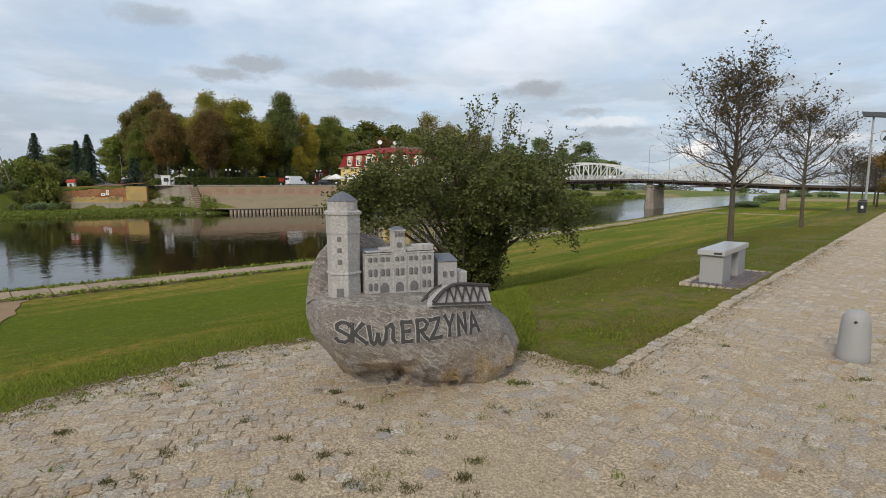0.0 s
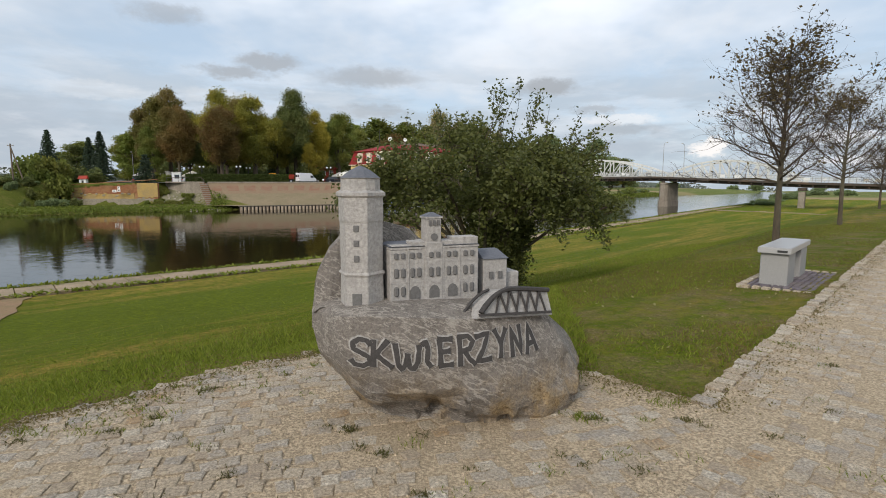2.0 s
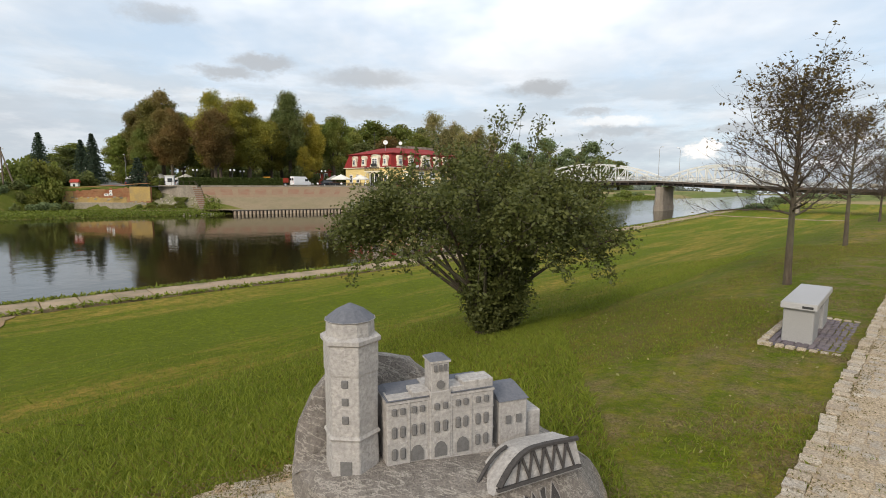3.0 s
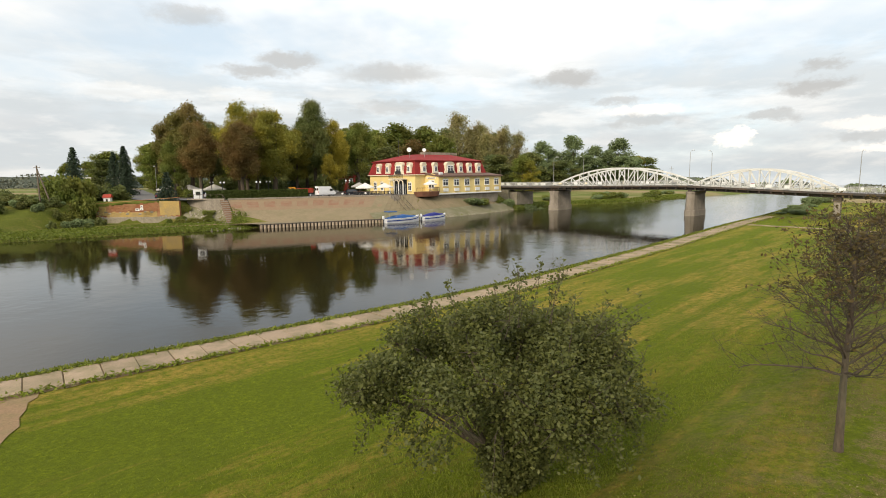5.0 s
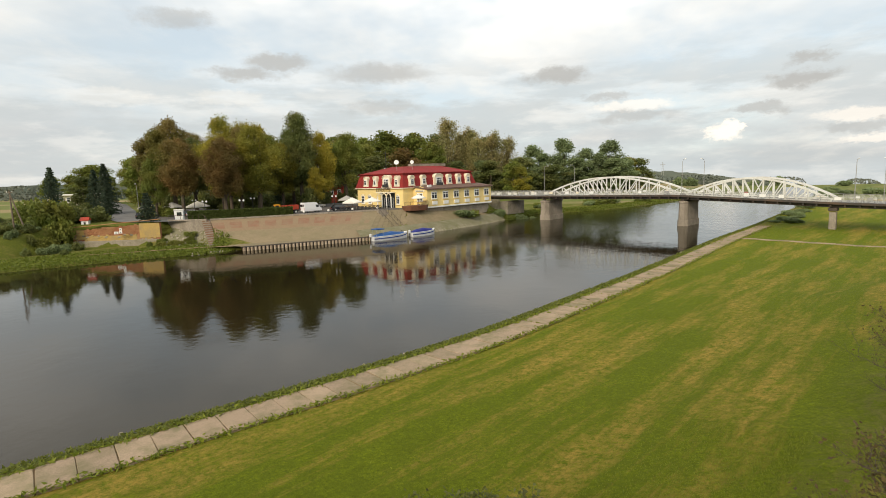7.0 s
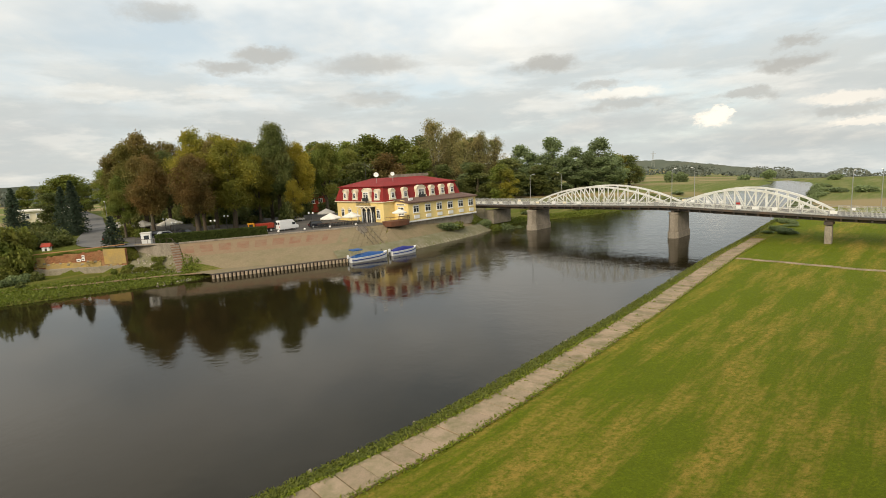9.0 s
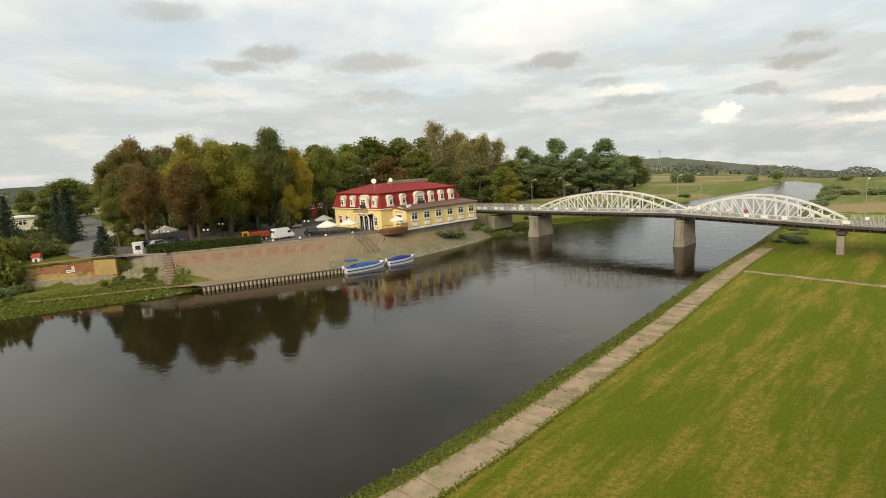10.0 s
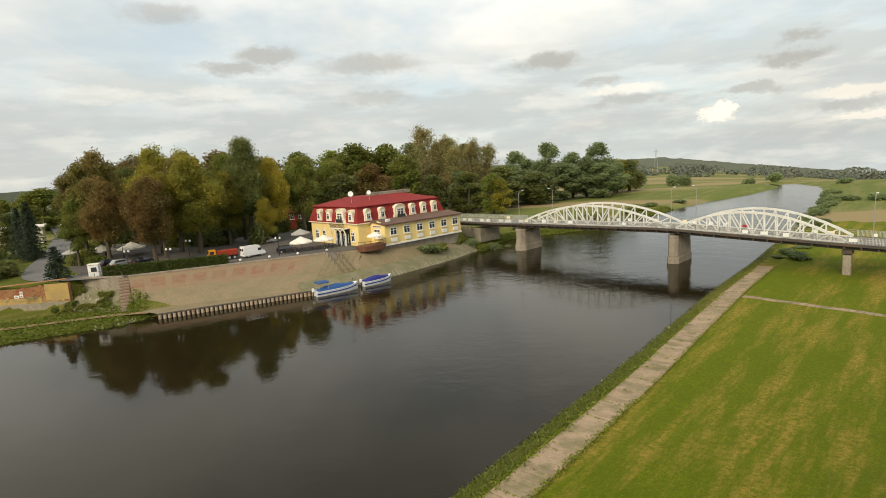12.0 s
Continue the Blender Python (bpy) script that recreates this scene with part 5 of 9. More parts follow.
def lumps(n, seed, rx, rz, z0, shape="round", r_lump=0.42):
    """Centres and sizes of the foliage masses that make up a crown."""
    r_ = random.Random(seed)
    out = []
    while len(out) < n:
        u, ang = r_.uniform(0.02, 0.98), r_.uniform(0, 6.283)
        if shape == "round":
            wid = math.sin(math.pi * min(1, u * 0.92 + 0.10)) ** 0.6
        elif shape == "egg":
            wid = math.sin(math.pi * min(1, 0.12 + u * 0.86)) ** 0.8 * (1.1 - 0.35 * u)
        else:
            wid = 0.55 + 0.45 * math.sin(math.pi * u)
        d = rx * wid * math.sqrt(r_.uniform(0.05, 1.0)) * 0.82
        k = r_lump * rx * r_.uniform(0.65, 1.25)
        out.append((d * math.cos(ang), d * math.sin(ang), z0 + u * rz, k))
    return out


def crown_points(lump, n, seed, fill=0.45):
    r_ = np.random.RandomState(seed)
    L = np.array(lump)
    pick = r_.choice(len(L), n, p=L[:, 3] ** 2 / (L[:, 3] ** 2).sum())
    d = r_.normal(size=(n, 3))
    d /= np.linalg.norm(d, axis=1)[:, None]
    rad = L[pick, 3] * (1 - fill * r_.uniform(0, 1, n) ** 2) * (1 + 0.18 * r_.normal(size=n))
    p = L[pick, :3] + d * rad[:, None] * np.array((1, 1, 0.85))
    return p


def limb(sh, p, d, length, r, rng_, bend=0.25, n=5, steps=5, lift=0.15):
    """A bending, tapering limb; gives back the points along it."""
    pts, rad = [Vector(p)], [r]
    d = Vector(d).normalized()
    for i in range(steps):
        d = (d + Vector((rng_.uniform(-bend, bend), rng_.uniform(-bend, bend), rng_.uniform(-bend, bend) + lift))).normalized()
        pts.append(pts[-1] + d * (length / steps))
        rad.append(r * (1 - 0.72 * (i + 1) / steps))
    sh.tube(pts, rad, n, False)
    return pts, rad, d


def broad_tree(kind, h, rx, seed, leaf=0.62, n=2600, crown_from=0.24, shape="round", n_lump=20, r_lump=0.42, fill=0.45):
    """A tall park tree: trunk with limbs, and a crown of many leaf blades in uneven masses with gaps."""
    rg = random.Random(seed)
    o = thing("tree", "tall tree", "tree")
    z0, rz = h * crown_from, h * (1 - crown_from)
    lm = lumps(n_lump, seed, rx, rz * 0.90, z0 + rz * 0.06, shape, r_lump)
    tr = Shape()
    pts, rad, _ = limb(tr, (0, 0, -0.4), (0, 0, 1), h * 0.72, 0.028 * h, rg, 0.05, 8, 6, 0.3)
    for k in range(9):
        i = rg.randint(2, 5)
        lx = lm[k % len(lm)]
        d = Vector((lx[0], lx[1], max(0.5, lx[2] - pts[i].z)))
        limb(tr, pts[i], d, d.length * 0.9, rad[i] * 0.5, rg, 0.12, 5, 4, 0.05)
    part("trunk", tr, BARK, o)
    part("crown", leaf_shape(crown_points(lm, n, seed, fill), leaf, seed + 1), LEAF[kind], o)
    return o


def bare_tree(kind, h, rx, seed):
    """A tall half-bare poplar: fan of limbs, fine twigs and thin leaf."""
    rg = random.Random(seed)
    o = thing("tree", "tall tree", "tree")
    tr = Shape()
    pts, rad, _ = limb(tr, (0, 0, -0.4), (0, 0, 1), h * 0.85, 0.018 * h, rg, 0.04, 7, 8, 0.3)
    tips = []
    for k in range(26):
        i = rg.randint(2, 7)
        ang = rg.uniform(0, 6.28)
        d = (math.cos(ang), math.sin(ang), rg.uniform(0.9, 1.8))
        L = rx * rg.uniform(0.9, 1.7) * (1.15 - i / 10)
        p2, r2, _ = limb(tr, pts[i], d, L, rad[i] * 0.45, rg, 0.15, 4, 4, 0.12)
        for j in range(7):
            q_ = p2[rg.randint(1, 4)]
            a2 = rg.uniform(0, 6.28)
            p3, _, _ = limb(tr, q_, (math.cos(a2), math.sin(a2), rg.uniform(0.5, 1.6)), L * 0.45, 0.05, rg, 0.2, 3, 3, 0.1)
            tips += p3[1:]
    part("trunk", tr, BARK, o)
    r_ = np.random.RandomState(seed)
    P3 = np.array([tuple(tips[i]) for i in r_.randint(0, len(tips), 9500)]) + r_.normal(0, 0.6, (9500, 3))
    part("crown", leaf_shape(P3, 0.38, seed), LEAF[kind], o, "thin brownish foliage")
    return o


def spruce(h, r, seed):
    rg = random.Random(seed)
    o = thing("spruce_tree", "tall dark spruce tree", "tree")
    part("trunk", Shape().tube([(0, 0, -0.3), (0, 0, h * 0.96)], [0.018 * h, 0.03], 6), BARK, o)
    P3 = []
    tiers = int(h * 2.0)
    for k in range(tiers):
        u = k / tiers
        z = h * (0.06 + 0.93 * u)
        R = r * (1 - u) ** 0.85 + 0.12
        for b in range(13):
            ang = rg.uniform(0, 6.28)
            for j in range(12):
                q_ = (j + 1) / 12
                P3.append((math.cos(ang) * R * q_ + rg.gauss(0, 0.08), math.sin(ang) * R * q_ + rg.gauss(0, 0.08), z - 0.32 * R * q_ + rg.gauss(0, 0.09)))
    part("crown", leaf_shape(P3, 0.36, seed, 0.0, 1.5), LEAF["spruce"], o)
    return o


def shrub(kind, seed, n=900, leaf=0.3):
    rg = random.Random(seed)
    o = thing("shrub", "shrub", "shrub")
    lm = [(rg.uniform(-0.55, 0.55), rg.uniform(-0.55, 0.55), rg.uniform(0.2, 0.75), rg.uniform(0.25, 0.42)) for _ in range(11)]
    st = Shape()
    for k in range(6):
        limb(st, (rg.uniform(-0.1, 0.1), rg.uniform(-0.1, 0.1), -0.1), (lm[k][0], lm[k][1], lm[k][2] + 0.2), 0.7, 0.03, rg, 0.1, 4, 3)
    part("trunk", st, TWIG, o)
    part("crown", leaf_shape(crown_points(lm, n, seed, 0.6), leaf * 0.4, seed), LEAF[kind], o)
    return o


def stand(ob, x, y, scale, rz, label, group, z=None, name=None):
    c = copy_thing(ob, Matrix.LocRotScale((x, y, on_ground(x, y) if z is None else z), Euler((0, 0, rz)), Vector(scale)))
    return tagged(c, label, "", group)


NAMES = {"rust": "tall park tree with rust-brown autumn leaves", "green": "tall leafy green tree at the park edge", "dark": "tall dark green tree with dense crown",
         "olive": "tall tree with olive and brown fading leaves", "yellow": "tall tree with yellow-green autumn leaves", "gold": "slender tree with golden yellow leaves",
         "brown": "tall half-bare poplar with thin brown leaves", "willow": "broad grey-green willow on the river bank"}
# the park: x, y, height, crown half width
PARK = {
    "rust": [(-94.0, 134.5, 18.0, 5.0), (-80.0, 132.5, 18.0, 5.0)],
    "olive": [(-105.0, 146, 24.5, 6.4), (-112.0, 147, 21.0, 5.4), (-86, 150, 22, 5.6), (-117, 175, 24, 6.4)],
    "yellow": [(-91.5, 150, 24.5, 5.8), (-78.2, 146.5, 21.8, 6.6), (-91.4, 163, 24, 5.5), (-83, 140, 18, 4.5), (-72, 150, 17, 4.2)],
    "dark": [(-68.2, 154.5, 24.4, 5.9), (-73.5, 160, 21, 5.0), (-87, 187, 20, 7.0), (-110, 163, 20, 6)],
    "gold": [(-64.0, 159.5, 20.0, 4.4), (-62.5, 152.0, 10.5, 3.0)],
}
PARK["green"] = [(-58.8, 167, 20.2, 5.2), (-122, 170, 20.5, 6.2), (-150, 188, 17, 6.5), (-96, 190, 23, 6.5), (-64, 203, 21, 7), (-101, 133, 10, 3.2), (-107, 142, 15, 4.2)]
BEHIND = {
    "green": [(-59, 216, 23.5, 9.5), (-50, 226, 23, 9.0), (-70, 222, 22, 8.5), (-8, 214, 12, 4.8), (-40, 214, 19, 7), (-80, 212, 22, 8)],
    "rust": [(-47, 197, 17.0, 6.8)],
    "dark": [(-33, 260, 22, 9), (-24, 266, 23, 10), (53, 297, 13, 7), (-44, 245, 24, 8)],
    "willow": [(13, 267, 21, 7.0), (20, 262, 13, 8.5), (36, 264, 12.5, 8.0), (5, 254, 10, 6.5), (-14, 250, 12, 8), (-22, 232, 13, 6), (-4, 252, 14, 5.5), (4, 264, 15.5, 6), (24, 272, 17, 6), (30, 270, 15, 6), (44, 284, 13, 6), (36, 277, 20, 7), (-1, 258, 18.5, 6.2)],
    "yellow": [(46, 290, 13, 6.0), (-5, 212, 10, 3.5)],
}
BEHIND["olive"] = [(-72, 196, 20, 8), (-104, 200, 22, 9), (-120, 196, 21, 9), (-136, 190, 19, 8), (-90, 206, 21, 9), (-56, 236, 21, 9), (-152, 200, 15, 8)]
for k_, rows_ in (("green", [(-112, 186, 20, 8), (-140, 178, 15, 6), (-160, 215, 16, 9), (-185, 205, 14, 9), (-175, 190, 9, 4.5), (-205, 214, 11, 5), (-222, 220, 11, 5), (-190, 235, 13, 6), (-198, 226, 11, 5)]), ("dark", [(-98, 178, 17, 7), (-80, 176, 18, 7), (-66, 180, 17, 7), (-55, 190, 15, 7), (-30, 212, 13, 6), (-18, 222, 13, 7), (-6, 236, 14, 8), (8, 246, 11, 8), (-128, 140, 9, 4)])):
    BEHIND[k_] += rows_
seed = 20
for table, grp in ((PARK, "park trees"), (BEHIND, "trees behind the hotel")):
    for kind, rows_ in table.items():
        big = broad_tree(kind, 20.0, 5.4, seed, leaf=0.34 if table is PARK else 0.54, n=25000 if table is PARK else 10000,
                         shape="egg" if kind in ("gold", "dark") else "round", n_lump=44, r_lump=0.33, fill=0.7, crown_from=0.26 if table is PARK else 0.06)
        if kind == "rust":
            row_tree = big
        rg = random.Random(seed)
        for k, (x, y, h, r) in enumerate(rows_):
            if table is PARK and y < 168:
                near_k = 0.87 if x < -75 else 0.93
                x, y, h, r = 4 + (x - 4) * near_k, 20 + (y - 20) * near_k, 9 + (h - 9) * near_k, r * near_k
            wide, high_ = (1.12, 1.08) if table is PARK else (1.15, 1.2)
            sc = (wide * r / 5.4, wide * r / 5.4, high_ * h / 20.0)
            ang = rg.uniform(0, 6.28)
            if k == 0:
                big.matrix_basis = Matrix.LocRotScale((x, y, on_ground(x, y)), Euler((0, 0, ang)), Vector(sc))
                tagged(big, NAMES[kind], "tree", grp)
            else:
                big_scale = Vector((big.scale[0], big.scale[1], big.scale[2]))
                stand(big, x, y, (sc[0] / big_scale[0], sc[1] / big_scale[1], sc[2] / big_scale[2]), ang, NAMES[kind], grp)
        seed += 3
pop = bare_tree("brown", 30.0, 6.0, 70)
pop.matrix_basis = Matrix.LocRotScale((-37, 238, 0.8), Euler((0, 0, 0)), Vector((1.45, 1.45, 1.22)))
tagged(pop, NAMES["brown"], "tree", "trees behind the hotel")
for x, y, k, a in ((-28.5, 244, 1.0, 1.0), (-18, 240, 0.92, 2.2), (-12, 246, 0.85, 3.3), (-24, 236, 0.85, 4.4), (-33, 250, 0.95, 5.1)):
    stand(pop, x, y, (k, k, k * 0.95), a, NAMES["brown"], "trees behind the hotel")
sp = spruce(14.0, 3.7, 90)
sp.matrix_basis = pose(-112.2, 131.2, 1.0)
tagged(sp, "", "", "spruce trees")
for x, y, k in ((-112.5, 115.5, 0.92), (-117.6, 133.4, 0.9), (-107, 110, 0.6), (-70.5, 146, 0.62), (-109, 128, 0.7)):
    stand(sp, x, y, (k, k, k), k * 9, "tall dark spruce tree", "spruce trees")
sp2 = spruce(6.3, 2.3, 91)
sp2.matrix_basis = pose(-78.6, 104.6, 1.0)
tagged(sp2, "small dense dark conifer at the corner of the lane", "", "spruce trees")

# shrubs along the far bank, by the lane and under the bridge
SH = {k: shrub(k, 100 + i, 1500, 0.42) for i, k in enumerate(("green", "dark", "willow"))}
first = set()
def place_shrub(kind, x, y, r, h, label, group):
    m = Matrix.LocRotScale((x, y, on_ground(x, y)), Euler((0, 0, x * 1.7)), Vector((r, r, h)))
    if kind not in first:
        first.add(kind)
        SH[kind].matrix_basis = m
        SH[kind]["base"] = 1
        tagged(SH[kind], label, "shrub", group)
        return
    b = SH[kind].scale
    tagged(copy_thing(SH[kind], Matrix.LocRotScale((x, y, on_ground(x, y)), Euler((0, 0, x * 1.7)), Vector((r / b[0], r / b[1], h / b[2])))), label, "shrub", group)
rg = random.Random(12)
for x, y, r, h in ((-92.0, 96.4, 2.9, 5.0), (-95.2, 96.6, 3.6, 5.8), (-99, 97.5, 3.6, 5.4), (-91.5, 92.4, 2.2, 3.0), (-96, 101, 3.2, 5.0), (-102, 100, 3.4, 4.8)):
    place_shrub("green", x, y, r, h, "large rounded green shrub on the far bank", "bank shrubs")
for k in range(44):
    u = rg.random()
    x, y = -93.5 - 32 * u + rg.uniform(-3, 1.5), 106 + 28 * u + rg.uniform(-5, 1.5)
    place_shrub("dark", x, y, rg.uniform(1.6, 3.0), rg.uniform(1.8, 3.6), "dark overgrown garden shrub beside the lane", "garden shrubs")
for k in range(16):
    u = rg.random()
    x, y = -85 - 20 * u + rg.uniform(-1, 2.5), 116 + 22 * u + rg.uniform(-1, 2.5)
    place_shrub("dark" if k % 2 else "green", x, y, rg.uniform(1.2, 2.2), rg.uniform(1.6, 3.0), "dark garden shrub between lane and park trees", "garden shrubs")
for k in range(46):
    x, y = -106 + rg.uniform(-22, 10), 92 + rg.uniform(-18, 14)
    place_shrub("dark" if k % 3 else "green", x, y, rg.uniform(1.4, 2.8), rg.uniform(1.2, 3.0), "tangled scrub on the grassy far bank", "bank shrubs")
for k in range(48):
    u = rg.random()
    x, y = -84 - 26 * u + rg.uniform(-2, 2), 90.5 - 2 * u + rg.uniform(-3.5, 4.5)
    place_shrub("dark" if k % 2 else "willow", x, y, rg.uniform(0.8, 1.7), rg.uniform(0.7, 1.8), "low tangled weeds on the far bank", "bank weeds")
for k in range(20):
    x, y = -72 + rg.uniform(-2.5, 5), 99.5 + rg.uniform(-2.0, 4)
    place_shrub("green", x, y, rg.uniform(0.6, 1.3), rg.uniform(0.6, 1.4), "weedy bush on the stony bank", "bank weeds")
for k in range(20):
    u = rg.random()
    x, y = 48 + 18 * u + rg.uniform(-1, 3), 126 + 28 * u + rg.uniform(-4, 2)
    place_shrub("willow", x, y, rg.uniform(1.0, 2.2), rg.uniform(0.5, 1.2), "low green riverside bush by the bridge", "bridge bushes")
for x, y, r, h in ((-9.5, 151.0, 2.2, 2.4), (-6.5, 150.5, 2.0, 2.0), (-3.5, 152.5, 2.4, 2.8), (-0.5, 154.5, 2.2, 2.2), (-12.5, 149.0, 1.6, 1.6)):
    place_shrub("willow" if r > 2.1 else "green", x, y, r, h, "rough bush before the bridge abutment", "bridge bushes")
for k in range(60):
    x, y = -116 + 58 * rg.random(), 150 + rg.uniform(-10, 22)
    place_shrub("dark", x, y, rg.uniform(2.4, 4.2), rg.uniform(3.0, 6.0), "dark undergrowth beneath the park trees", "park undergrowth")
for k in range(26):
    u = rg.random()
    i = int(len(FS_NEAR) * (0.50 + 0.33 * u))
    x, y = FS_NEAR[i][0] - 3 + rg.uniform(-3, 1), FS_NEAR[i][1] + 4 + rg.uniform(-1, 5)
    place_shrub("willow" if k % 2 else "green", x, y, rg.uniform(1.5, 3.6), rg.uniform(1.0, 2.6), "rough bush on the far river bank", "far bank bushes")
for k in range(22):
    i = int(np.argmin(np.abs(NS[:, 1] - (165 + 4.6 * k)))) if k < 20 else 0
    if i:
        p_ = offset_line(NS[i - 1:i + 2], rg.uniform(1.5, 6.0))[1]
        place_shrub("willow", p_[0], p_[1], rg.uniform(1.6, 3.0), rg.uniform(1.0, 2.6), "rough scrub on the near bank beyond the bridge", "bridge bushes")
for x, y, r, h in ((97, 367, 5, 8), (92, 372, 5, 8), (120, 332, 4, 5), (138, 345, 5, 6), (75, 390, 6, 9), (118, 218, 4.5, 2.6), (111, 222, 3.5, 2.0), (150, 300, 4, 3)):
    place_shrub("willow", x, y, r, h, "lone bush in the distant meadow", "meadow bushes")

# forest on the horizon: a long low wooded ridge and nearer field woods
ridge = Shape()
rg = random.Random(6)
az = np.radians(np.arange(-78, 79, 0.22))
for row, (R, hh) in enumerate(((1450, 17), (1500, 20), (1560, 22))):
    top = []
    for a_ in az:
        x, y = 5 + R * math.sin(a_), 25 + R * math.cos(a_)
        hill = 3.5 * noise.noise(Vector((a_ * 6, row, 0))) + 2.4 * noise.noise(Vector((a_ * 60, row, 3))) + 1.5 * noise.noise(Vector((a_ * 260, row, 7)))
        left_up = max(0.0, min(1.0, (-0.55 - a_) / 0.3)) * 5
        top.append((x, y, hh + hill + left_up))
    g_ = height(np.array([t[0] for t in top]), np.array([t[1] for t in top]))
    n0 = len(ridge.v)
    m = len(top)
    ridge.v += [(t[0], t[1], float(z) - 30) for t, z in zip(top, g_)] + [(t[0], t[1], float(z) + t[2]) for t, z in zip(top, g_)] + [(t[0] * 1.03, t[1] * 1.03, float(z) - 30) for t, z in zip(top, g_)]
    for i in range(m - 1):
        ridge.f += [(n0 + i, n0 + i + 1, n0 + m + i + 1, n0 + m + i), (n0 + m + i, n0 + m + i + 1, n0 + 2 * m + i + 1, n0 + 2 * m + i)]
# distance haze is mixed into this paler, greyer forest colour
FOREST = surface("haze_tinted_forest", (0.150, 0.175, 0.150), (0.120, 0.145, 0.125), (0.17, 0.165, 0.12), 0.01, 0.05, 1.0, 0.0, spec=0.0)
single("distant_forest", ridge, FOREST, "long wooded ridge on the horizon, tinted pale for haze", "forest", "stuff")
woods = []
for k in range(260):
    a_ = radians(rg.choice((rg.uniform(-70, -24), rg.uniform(-70, -30), rg.uniform(2, 34))))
    R = rg.uniform(520, 1150)
    x, y = 5 + R * math.sin(a_), 25 + R * math.cos(a_)
    woods.append((x, y, on_ground(x, y), rg.uniform(5, 12)))
WP = []
r_ = np.random.RandomState(3)
for x, y, z, r in woods:
    q_ = r_.normal(size=(230, 3))
    q_ /= np.linalg.norm(q_, axis=1)[:, None]
    WP.append(np.array((x, y, z + r * 0.5)) + q_ * np.array((r * 1.4, r * 1.4, r * 0.55)))
single("distant_woods", leaf_shape(np.concatenate(WP), 2.3, 8), FOREST, "clumps of distant field trees, tinted pale for haze", "trees", "stuff")
py = thing("power_pylon", "thin grey lattice pylon on the horizon", "pylon", x=5 + 1400 * math.sin(radians(12.4)), y=25 + 1400 * math.cos(radians(12.4)), z=-22)
for sx in (-1, 1):
    part("leg", Shape().tube([(3.5 * sx, 0, 0), (0.4 * sx, 0, 44)], [0.5, 0.4], 4), RAIL, py)
part("crossarm", Shape().box((0, 0, 38), (12, 0.6, 0.8)), RAIL, py)

# waterside weeds and loose stones
rg = random.Random(33)
NS_OFF = [offset_line(NS, d) for d in (0.4, 0.9, 1.4, 1.9)]
PTS, STO = [], Shape()
for i in range(len(NS) - 1):
    if not (-32 < NS[i][0] < 60) or NS[i][1] > 200:
        continue
    for k in range(110 if NS[i][1] < 80 else 50):
        p_ = at_run(NS_OFF[k % 4], run[i] + rg.random()) + np.array((rg.gauss(0, 0.2), rg.gauss(0, 0.2)))
        PTS.append((p_[0], p_[1]))
PTS = np.array(PTS)
dd, _ = to_line(PTS[:, 0], PTS[:, 1], NS)
PTS = PTS[(-dd > 0.1) & (-dd < 2.3)]
pz = height(PTS[:, 0], PTS[:, 1])
wv = np.c_[PTS, pz + np.random.RandomState(1).uniform(0.0, 0.14, len(PTS))]
single("waterside_weeds", leaf_shape(wv, 0.13, 5, 1.5, 2.4), VERGE, "rough green weeds along the water edge", "weeds", "stuff")
for k in range(150):
    i = rg.randrange(len(NS))
    if NS[i][1] > 200 or not (-22 < NS[i][0] < 30) or (k % 3 and not (-16 < NS[i][0] < -8)):
        continue
    p_ = offset_line(NS[max(0, i - 1):i + 2], rg.uniform(-0.3, 0.9))[0]
    s_ = rg.uniform(0.08, 0.2)
    b_ = Shape().box((p_[0], p_[1], on_ground(*p_) + 0.16), (s_ * 1.5, s_ * 1.2, s_), rg.uniform(0, 3), 0.6)
    STO.add(b_.v, b_.f)
single("shore_stones", STO, RUBBLE, "scattered pale stones at the water edge", "stones", "stuff")
RIP = Shape()
for k in range(900):
    i = int(np.argmin(np.abs(FS_NEAR[:, 1] - rg.uniform(116, 152)))) if k % 4 else int(np.argmin(np.abs(FS_NEAR[:, 0] + rg.uniform(53, 58))))
    p_ = offset_line(FS_NEAR[max(0, i - 1):i + 2], -rg.uniform(0.1, 2.4))[0]
    s_ = rg.uniform(0.1, 0.32)
    b_ = Shape().box((p_[0], p_[1], on_ground(*p_) + (0.22 if k % 4 else 0.05)), (s_ * 1.4, s_ * 1.2, s_), rg.uniform(0, 3), 0.6)
    RIP.add(b_.v, b_.f)
for k in range(260):
    if k < 150:
        p_ = np.array((rg.uniform(-73, -62), rg.uniform(98.8, 105)))
    else:
        p_ = np.array((-57.5, 92.8)) + np.array((4.6, 2.4)) * rg.random() + np.array((rg.gauss(0, 0.8), rg.gauss(0.6, 0.6)))
    s_ = rg.uniform(0.12, 0.34)
    b_ = Shape().box((p_[0], p_[1], on_ground(*p_) + 0.12), (s_ * 1.4, s_ * 1.2, s_), rg.uniform(0, 3), 0.6)
    RIP.add(b_.v, b_.f)
single("riprap_stones", RIP, RUBBLE, "loose grey and pale riprap along the far bank", "stones", "stuff")
